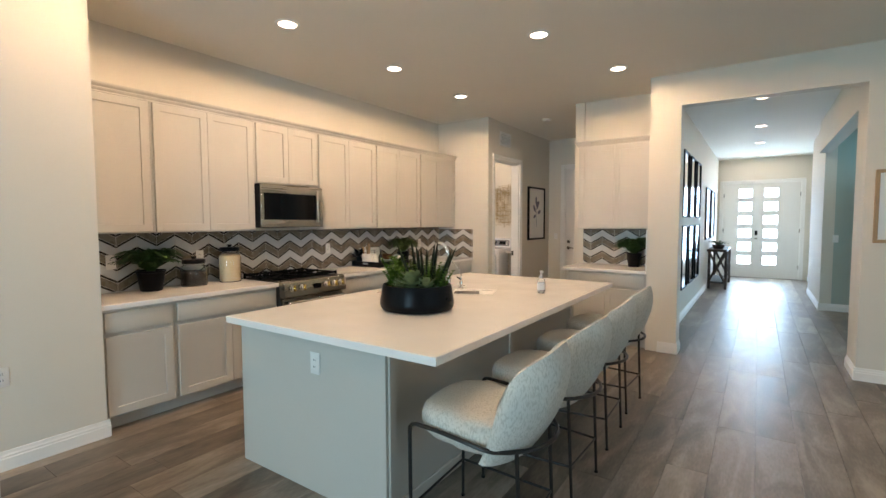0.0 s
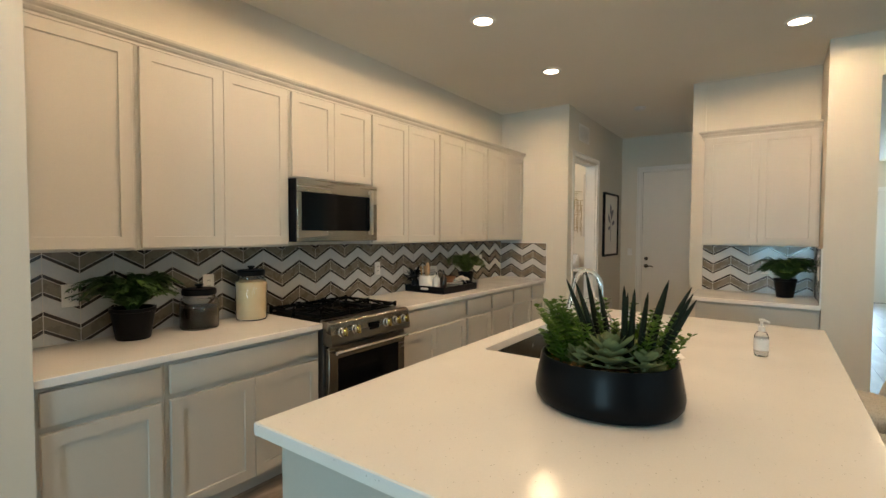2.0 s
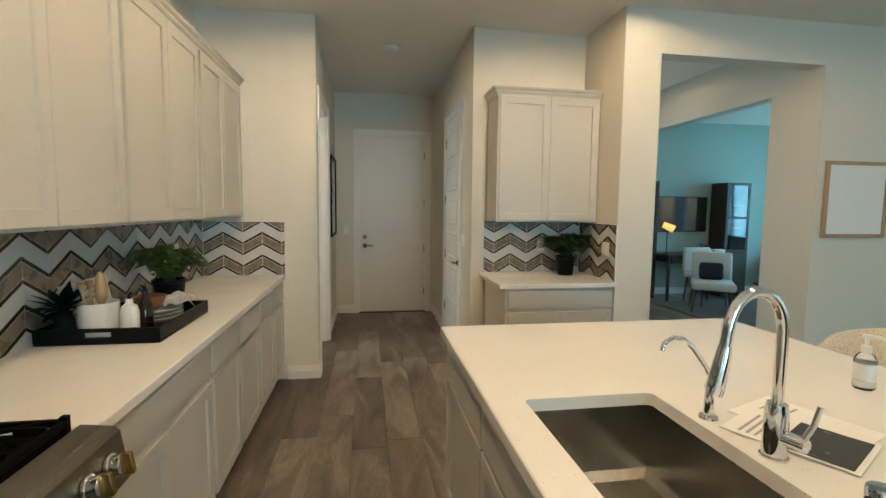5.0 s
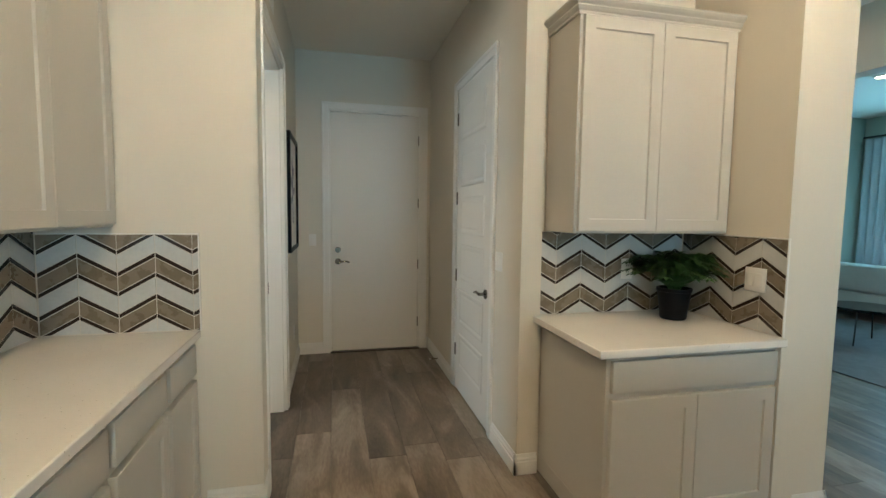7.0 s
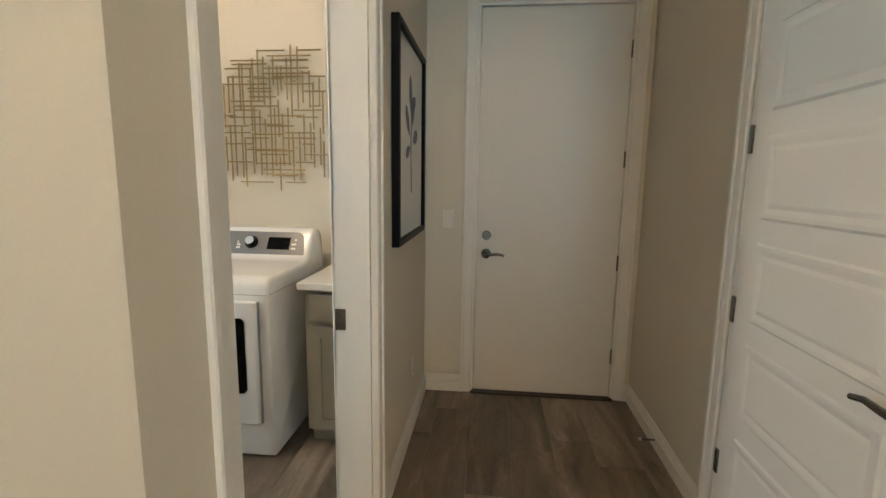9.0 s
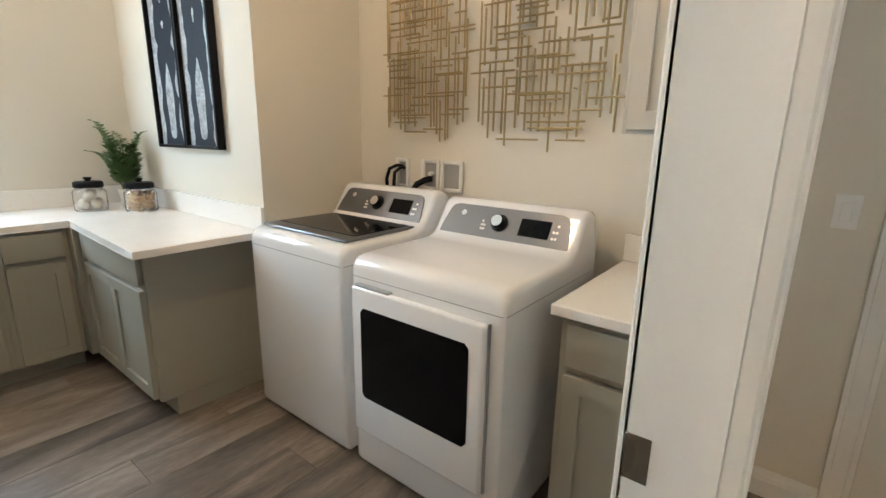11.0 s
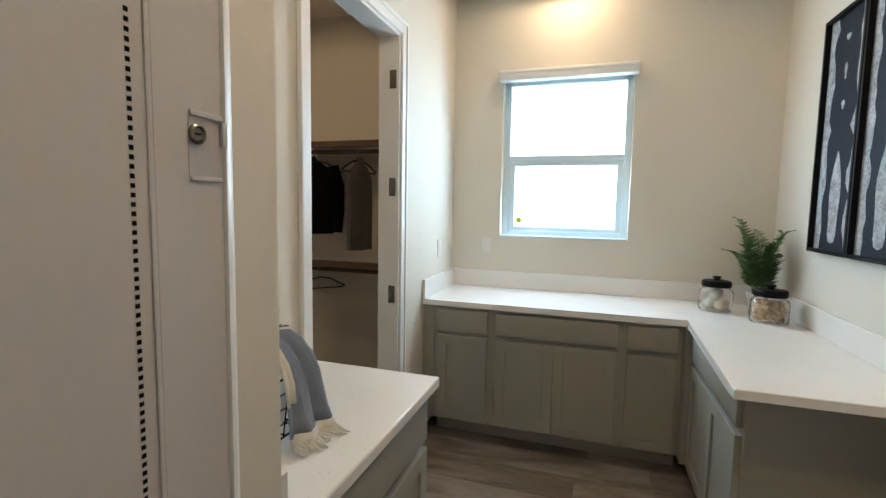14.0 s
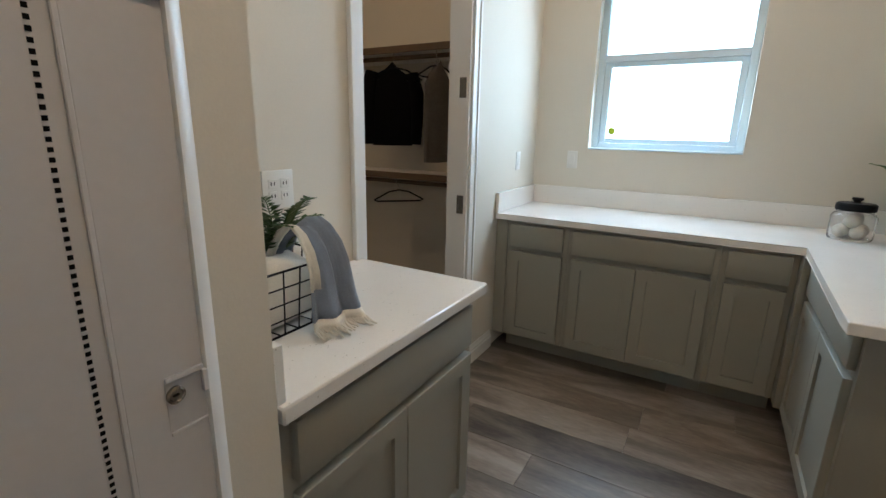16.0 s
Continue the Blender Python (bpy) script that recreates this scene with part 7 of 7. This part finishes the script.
part("shade", sh, glow("lit_amber_shade", (1.0, 0.55, 0.15), 1.6), lampt, "glowing amber shade")
ch = thing("accent_chair", "white upholstered accent chair with tapered wooden legs", "chair", (3.45, 8.02, 0), -35)
CREAM = material("off_white_upholstery", (0.62, 0.62, 0.60), rough=0.9, vary=0.06, scale=12, fine=200, bump=0.3)
part("seat", bm_box(-0.28, -0.28, 0.34, 0.28, 0.28, 0.46, bevel=0.045, seg=4), CREAM, ch)
bb = bm_box(-0.27, 0.0, 0.0, 0.27, 0.10, 0.46, bevel=0.045, seg=4)
bmesh.ops.transform(bb, matrix=pose(0, 0.22, 0.42, -12), verts=bb.verts)
part("backrest", bb, CREAM, ch)
for x, y in ((-0.23, -0.23), (0.23, -0.23), (-0.23, 0.23), (0.23, 0.23)):
    part("leg", bm_tube([(x, y, 0.35), (x * 1.18, y * 1.18, 0.0)], [0.02, 0.011], 8), DARKWOOD, ch)
pw = thing("cushion", "dark navy cushion on the accent chair", "cushion", (3.45, 8.05, 0.465), -35)
pb = bm_box(-0.16, -0.05, 0, 0.16, 0.05, 0.26, bevel=0.045, seg=4)
bmesh.ops.transform(pb, matrix=pose(0, 0.08, 0, -20), verts=pb.verts)
part("cover", pb, material("navy_cushion_cloth", (0.012, 0.016, 0.028), rough=0.95, vary=0.2, scale=20, bump=0.4), pw)
ch2 = thing("desk_chair", "white shell desk chair with a rounded back", "chair", (3.72, 8.50, 0), 180)
part("seat", bm_box(-0.24, -0.22, 0.42, 0.24, 0.22, 0.50, bevel=0.035, seg=4), CREAM, ch2)
part("backrest", bm_box(-0.24, -0.27, 0.50, 0.24, -0.20, 0.90, bevel=0.034, seg=4), CREAM, ch2)
for x, y in ((-0.19, -0.18), (0.19, -0.18), (-0.19, 0.18), (0.19, 0.18)):
    part("leg", bm_tube([(x, y, 0.43), (x * 1.15, y * 1.15, 0.0)], [0.018, 0.011], 8), DARKWOOD, ch2)
for i, (x, h) in enumerate(((4.05, 0.05), (4.30, 0.07))):
    b = thing("desk_tray", "white decorative object on the study desk", "decor", (x, 8.98, 0.771))
    part("body", bm_box(-0.10, -0.07, 0, 0.10, 0.07, h, bevel=0.012, seg=2), CERAMIC, b)
potted_fern((4.17, 9.16, 0.771), "small potted plant on the study desk", 61, 10, 0.08, 0.12, 0.04, 0.07, CERAMIC, leaf=0.02)
RUG = material("grey_rug", (0.16, 0.15, 0.15), rough=0.98, vary=0.25, scale=9, fine=200, bump=0.6)
solid("rug", bm_box(2.95, 6.2, 0.001, 5.6, 8.75, 0.014, bevel=0.004), RUG, "grey woven rug on the study floor", "rug")
sofa = thing("sofa", "off-white tufted sofa under the study curtains", "sofa", (6.05, 8.35, 0), 90)
part("base", bm_box(-0.95, -0.40, 0.16, 0.95, 0.40, 0.40, bevel=0.04, seg=3), CREAM, sofa)
part("backrest", bm_box(-0.95, -0.42 + 0.62, 0.40, 0.95, 0.42, 0.80, bevel=0.05, seg=3), CREAM, sofa)
for s in (-1, 1):
    part("arm", bm_box(s * 0.95 - 0.09, -0.38, 0.30, s * 0.95 + 0.09, 0.40, 0.62, bevel=0.05, seg=3), CREAM, sofa)
    for y in (-0.33, 0.33):
        part("leg", bm_tube([(s * 0.85, y, 0.17), (s * 0.88, y, 0.0)], [0.022, 0.014], 8), DARKWOOD, sofa)
for i in range(6):
    bu = bmesh.new()
    bmesh.ops.create_icosphere(bu, subdivisions=1, radius=0.014, matrix=pose(-0.75 + 0.3 * i, 0.20, 0.66))
    part("button", bu, CREAM, sofa)
cu = thing("cushion", "black cushion on the sofa", "cushion", (5.98, 8.75, 0.402), 90)
part("cover", bm_box(-0.26, -0.06, 0, 0.26, 0.06, 0.28, bevel=0.05, seg=4), CLOTHBLACK, cu)
ct = thing("coffee_table", "round dark coffee table with thin metal legs", "table", (4.35, 7.72, 0.014))
part("top", bm_lathe([(0, 0.40), (0.36, 0.40), (0.37, 0.41), (0.36, 0.425), (0, 0.425)], 36), BLACKGLASS, ct, "glossy round top")
for a in (20, 110, 200, 290):
    part("leg", bm_tube([(0.27 * math.cos(radians(a)), 0.27 * math.sin(radians(a)), 0.40), (0.32 * math.cos(radians(a)), 0.32 * math.sin(radians(a)), 0.0)], 0.008, 8), BRONZE, ct)
CURT = material("pale_linen_curtain", (0.60, 0.66, 0.72), rough=0.9, vary=0.05, scale=12, fine=250, bump=0.3)
for y0, y1 in ((8.45, 9.40), (5.53, 5.76)):
    c = thing("curtain", "pale linen curtain panel hanging from a dark rod", "curtain", (6.53, 0, 0), group="study curtains")
    bm = bmesh.new()
    n = 60
    lo = [bm.verts.new((0.035 * math.sin(i * 0.85), y0 + (y1 - y0) * i / n, 0.03)) for i in range(n + 1)]
    hi = [bm.verts.new((0.025 * math.sin(i * 0.85), y0 + (y1 - y0) * i / n, 2.70)) for i in range(n + 1)]
    for i in range(n):
        bm.faces.new((lo[i], lo[i + 1], hi[i + 1], hi[i]))
    o = part("fabric", bm, CURT, c)
    o.modifiers.new("thickness", "SOLIDIFY").thickness = 0.004
rodt = thing("curtain_rod", "dark metal curtain rod with ball finials", "curtain rod", (6.53, 7.75, 2.73))
part("rod", bm_tube([(0, -2.20, 0), (0, 1.66, 0)], 0.014, 10), BRONZE, rodt)
for y in (-1.7, 1.6):
    part("bracket", bm_tube([(0, y, 0), (0.07, y, 0)], 0.008, 8), BRONZE, rodt)
w2 = thing("window_2", "white-framed study window, bright daylight outside", "window", (6.60, 5.75, 0.9), kind="structure")
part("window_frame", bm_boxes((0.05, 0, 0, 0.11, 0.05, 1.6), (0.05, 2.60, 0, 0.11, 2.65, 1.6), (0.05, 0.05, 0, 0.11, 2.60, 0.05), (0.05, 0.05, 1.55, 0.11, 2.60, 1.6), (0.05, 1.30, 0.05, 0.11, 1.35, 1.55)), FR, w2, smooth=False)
for ya, yb in ((0.05, 1.30), (1.35, 2.60)):
    part("pane", bm_box(0.075, ya, 0.05, 0.08, yb, 1.55), GLASS, w2, smooth=False).visible_shadow = False
hedge = bmesh.new()
rn = random.Random(77)
for k in range(150):
    c = Vector((rn.uniform(8.3, 8.9), rn.uniform(3.2, 8.8), rn.uniform(-0.05, 2.5)))
    for q in range(16):
        b = c + Vector([rn.gauss(0, 0.12) for _ in range(3)])
        b.z = max(b.z, 0.0)
        leaf_quad(hedge, b, b + Vector((rn.uniform(-0.13, 0.02), rn.uniform(-0.1, 0.1), rn.uniform(-0.06, 0.1))), 0.035, (rn.uniform(-1, 1), rn.uniform(-1, 1), 0.6))
solid("garden_hedge", hedge, material("garden_hedge_leaf", (0.11, 0.21, 0.05), rough=0.6, vary=0.5, scale=6), "leafy green garden hedge outside the study window", "hedge", kind="stuff", smooth=False)
solid("backdrop_garden", bm_box(9.5, 3.0, -0.5, 9.55, 12.0, 6.0), glow("blue_daylight_outside", (0.35, 0.72, 1.0), 3.0), "bluish daylight outside the study window", "backdrop", kind="structure")

# ---- great room openings behind the walk ----
w3 = thing("window_3", "white-framed great room windows, daylight outside", "window", (6.0, -1.4, 0.3), kind="structure")
part("window_frame", bm_boxes(*[(0.05, y, 0, 0.11, y + 0.06, 2.3) for y in (0, 1.58, 3.16, 4.74)], (0.05, 0.06, 0, 0.11, 1.58, 0.06), (0.05, 1.64, 0, 0.11, 3.16, 0.06), (0.05, 3.22, 0, 0.11, 4.74, 0.06), (0.05, 0.06, 2.24, 0.11, 1.58, 2.3), (0.05, 1.64, 2.24, 0.11, 3.16, 2.3), (0.05, 3.22, 2.24, 0.11, 4.74, 2.3)), FR, w3, smooth=False)
w4 = thing("door_4", "white-framed sliding glass door of the great room", "door", (-0.4, -5.15, 0), kind="structure")
part("door_frame", bm_boxes(*[(x, 0.04, 0, x + 0.07, 0.10, 2.6) for x in (0, 1.58, 3.15, 4.73)], (0.07, 0.04, 2.53, 1.58, 0.10, 2.6), (1.65, 0.04, 2.53, 3.15, 0.10, 2.6), (3.22, 0.04, 2.53, 4.73, 0.10, 2.6)), FR, w4, smooth=False)
for x in (0.07, 1.65, 3.22):
    part("pane", bm_box(x, 0.068, 0.0, x + 1.51, 0.072, 2.53), GLASS, w4, smooth=False).visible_shadow = False
for y in (0.06, 1.64, 3.22):
    part("pane", bm_box(0.078, y, 0.06, 0.082, y + 1.52, 2.24), GLASS, w3, smooth=False).visible_shadow = False

# ---- pieces: chevron tiles ----
def clip_poly(poly, axis, limit, keep_above):
    out = []
    for i, p in enumerate(poly):
        q = poly[(i + 1) % len(poly)]
        a, b = (p[axis] - limit, q[axis] - limit) if keep_above else (limit - p[axis], limit - q[axis])
        if a >= 0:
            out.append(p)
        if (a > 0 > b) or (a < 0 < b):
            s = a / (a - b)
            out.append((p[0] + s * (q[0] - p[0]), p[1] + s * (q[1] - p[1])))
    return out


COLW, RISE, PERIOD, GAPT = 0.1535, 0.090, 0.189, 0.0022
BANDS = (("W", 0.0, 0.0776), ("B", 0.0776, 0.098), ("T", 0.098, 0.167), ("B", 0.167, 0.189))
TILES = {"W": TILE_W, "T": TILE_T, "B": TILE_B}
SHARED = {}
JOINED = {}
PIECES = [0]


def chevron(name, label, m, width, z0, z1, flip, first=0.0, single=True):
    """Chevron tiles on a wall; m carries (along, out, up) into the world."""
    back = bm_box(0, 0, z0, width, 0.0074, z1)
    owner = structure(name, back, GROUT, label)
    owner.matrix_world = m
    cols = math.ceil((width - first) / COLW) + (1 if first else 0)
    for c in range(cols):
        xa = first + (c - 1) * COLW if first else c * COLW
        x0, x1 = xa, min(width, xa + COLW)
        up = (c % 2 == 0) != flip
        for kz in range(-2, 5):
            for key, b0, b1 in BANDS:
                lo, hi = 0.803 + kz * PERIOD + b0, 0.803 + kz * PERIOD + b1
                ya, yb = (0, RISE) if up else (RISE, 0)
                poly = [(0, lo + ya), (COLW, lo + yb), (COLW, hi + yb), (0, hi + ya)]
                for axis, lim, keep in ((1, z0 + 0.002, True), (1, z1 - 0.002, False), (0, x1 - x0 - GAPT * 0.5, False), (0, max(GAPT * 0.5, -x0 + 0.001), True)):
                    poly = clip_poly(poly, axis, lim, keep) if poly else poly
                if len(poly) < 3:
                    continue
                xs, zs = [p[0] for p in poly], [p[1] for p in poly]
                if max(xs) - min(xs) < 0.006 or max(zs) - min(zs) < 0.006:
                    continue
                cx, cz = sum(xs) / len(xs), sum(zs) / len(zs)
                sz = 1 - GAPT * 1.4 / max(0.02, b1 - b0)
                poly = [(x, cz + (x - cx) * (yb - ya) / COLW + (z - cz - (x - cx) * (yb - ya) / COLW) * sz) for x, z in poly]
                tag = (key, tuple((round(x, 4), round(z, 4)) for x, z in poly))
                if single and PIECES[0] < 300:
                    if tag not in SHARED:
                        bm = bmesh.new()
                        v0 = [bm.verts.new((x, 0.004, z)) for x, z in poly]
                        v1 = [bm.verts.new((x + (cx - x) * 0.012, 0.009, z + (cz - z) * 0.02)) for x, z in poly]
                        bm.faces.new(v1)
                        for i in range(len(poly)):
                            j = (i + 1) % len(poly)
                            bm.faces.new((v0[i], v0[j], v1[j], v1[i]))
                        SHARED[tag] = mesh_of("tile", bm, TILES[key])
                    t = new("tile", SHARED[tag])
                    t.parent = owner
                    t.location = (x0, 0, 0)
                    PIECES[0] += 1
                else:
                    verts, faces = JOINED.setdefault((name, key), ([], []))
                    base, k = len(verts), len(poly)
                    verts += [(x + x0, 0.004, z) for x, z in poly] + [(x + x0 + (cx - x) * 0.012, 0.009, z + (cz - z) * 0.02) for x, z in poly]
                    faces.append([base + k + i for i in range(k)])
                    faces += [[base + i, base + (i + 1) % k, base + k + (i + 1) % k, base + k + i] for i in range(k)]
    for (nm, key), (verts, faces) in list(JOINED.items()):
        if nm == name:
            me = bpy.data.meshes.new("tiles")
            me.from_pydata(verts, [], faces)
            me.materials.append(TILES[key])
            bm = bmesh.new()
            bm.from_mesh(me)
            bmesh.ops.recalc_face_normals(bm, faces=bm.faces[:])
            bm.to_mesh(me)
            bm.free()
            rest = tagged(new("tiles", me), kind="stuff")
            rest.parent = owner
    return owner


def frame_matrix(origin, along, out):
    a, o = Vector(along), Vector(out)
    return Matrix(((a.x, o.x, 0, origin[0]), (a.y, o.y, 0, origin[1]), (a.z, o.z, 1, origin[2]), (0, 0, 0, 1)))


PIECES[0] = 300
chevron("backsplash_west", "taupe, brown and white chevron tile backsplash", frame_matrix((-2.93, 5.990, 0), (0, -1, 0), (1, 0, 0)), 4.944, CT1 + 0.001, 1.384, False)
PIECES[0] = 0
chevron("backsplash_return", "taupe, brown and white chevron tile return", frame_matrix((-2.918, 6.0, 0), (1, 0, 0), (0, -1, 0)), 0.64, CT1 + 0.001, 1.352, False)
chevron("backsplash_alcove", "taupe, brown and white chevron tile in the alcove", frame_matrix((-0.575, 6.03, 0), (1, 0, 0), (0, -1, 0)), 0.925, CT1 + 0.001, 1.37, True, 0.112)
chevron("backsplash_alcove_side", "taupe, brown and white chevron tile on the side wall", frame_matrix((0.365, 6.018, 0), (0, -1, 0), (-1, 0, 0)), 0.655, CT1 + 0.001, 1.362, True, 0.0645)
trimline = bm_boxes((-2.279, 5.989, CT1, -2.274, 6.0, 1.357), (-2.928, 5.989, 1.352, -2.274, 6.0, 1.357), (0.354, 5.358, CT1, 0.365, 5.363, 1.367), (0.354, 5.358, 1.362, 0.365, 5.715, 1.367), (-0.580, 6.019, CT1, -0.575, 6.03, 1.375), (-2.93, 1.041, CT1, -2.60, 1.046, 1.384))
structure("trim_tile_edge", trimline, TRIM, "pale metal edge strip round the tiles")

# ---- pieces: floor boards ----
floor = structure("floor", bm_boxes((-2.99, -5.19, -0.0059, 6.89, 3.4, -0.004), (-6.0, 3.4, -0.0059, 6.89, 8.6, -0.004), (0.4, 8.6, -0.0059, 6.89, 14.29, -0.004)), PLANKGAP, "grey-brown vinyl plank floor")
PW = 0.2225
rs = random.Random(5)
near, verts, faces = 0, [], []
BOARD = {}
for i in range(int(13.0 / PW)):
    x0 = -6.144 + i * PW
    y = -5.1 - rs.random() * 1.5
    while y < 14.2:
        ln = rs.choice((1.52, 1.52, 1.52, 1.22))
        cx = x0 + PW / 2
        # the boards stop at the outer walls
        a, b = max(y, 3.45 if cx < -2.95 else -5.1), min(y + ln, 8.6 if cx < 0.4 else 14.2)
        y += ln
        if b - a < 0.1:
            continue
        cy = (a + b) / 2
        # leave the boards hidden inside walls out of the pieces that stand alone
        close = (-2.3 < cx < -0.5 and 0.8 < cy < 8.6) or (-5.2 < cx < -2.1 and 5.9 < cy < 8.0) or (0.3 < cx < 2.2 and 0.5 < cy < 9.5)
        wide, long = PW - 0.0006, b - a - 0.0008
        if close and near < 300:
            key = round(long, 3)
            if key not in BOARD:
                bm = bmesh.new()
                e = 0.0010
                lo = [bm.verts.new(p) for p in ((-wide / 2, -long / 2, -0.0035), (wide / 2, -long / 2, -0.0035), (wide / 2, long / 2, -0.0035), (-wide / 2, long / 2, -0.0035))]
                hi = [bm.verts.new(p) for p in ((-wide / 2 + e, -long / 2 + e, 0), (wide / 2 - e, -long / 2 + e, 0), (wide / 2 - e, long / 2 - e, 0), (-wide / 2 + e, long / 2 - e, 0))]
                bm.faces.new(hi)
                for k in range(4):
                    bm.faces.new((lo[k], lo[(k + 1) % 4], hi[(k + 1) % 4], hi[k]))
                BOARD[key] = mesh_of("plank", bm, PLANK)
            p = new("plank", BOARD[key])
            p.parent = floor
            p.location = (cx, cy, 0)
            near += 1
        else:
            base, e = len(verts), 0.0010
            xa, xb, ya, yb = cx - wide / 2, cx + wide / 2, cy - long / 2, cy + long / 2
            verts += [(xa, ya, -0.0035), (xb, ya, -0.0035), (xb, yb, -0.0035), (xa, yb, -0.0035), (xa + e, ya + e, 0), (xb - e, ya + e, 0), (xb - e, yb - e, 0), (xa + e, yb - e, 0)]
            faces += [[base + 4, base + 5, base + 6, base + 7]] + [[base + k, base + (k + 1) % 4, base + 4 + (k + 1) % 4, base + 4 + k] for k in range(4)]
me = bpy.data.meshes.new("planks")
me.from_pydata(verts, [], faces)
me.materials.append(PLANKS)
rest = tagged(new("planks", me), kind="stuff")
rest.parent = floor
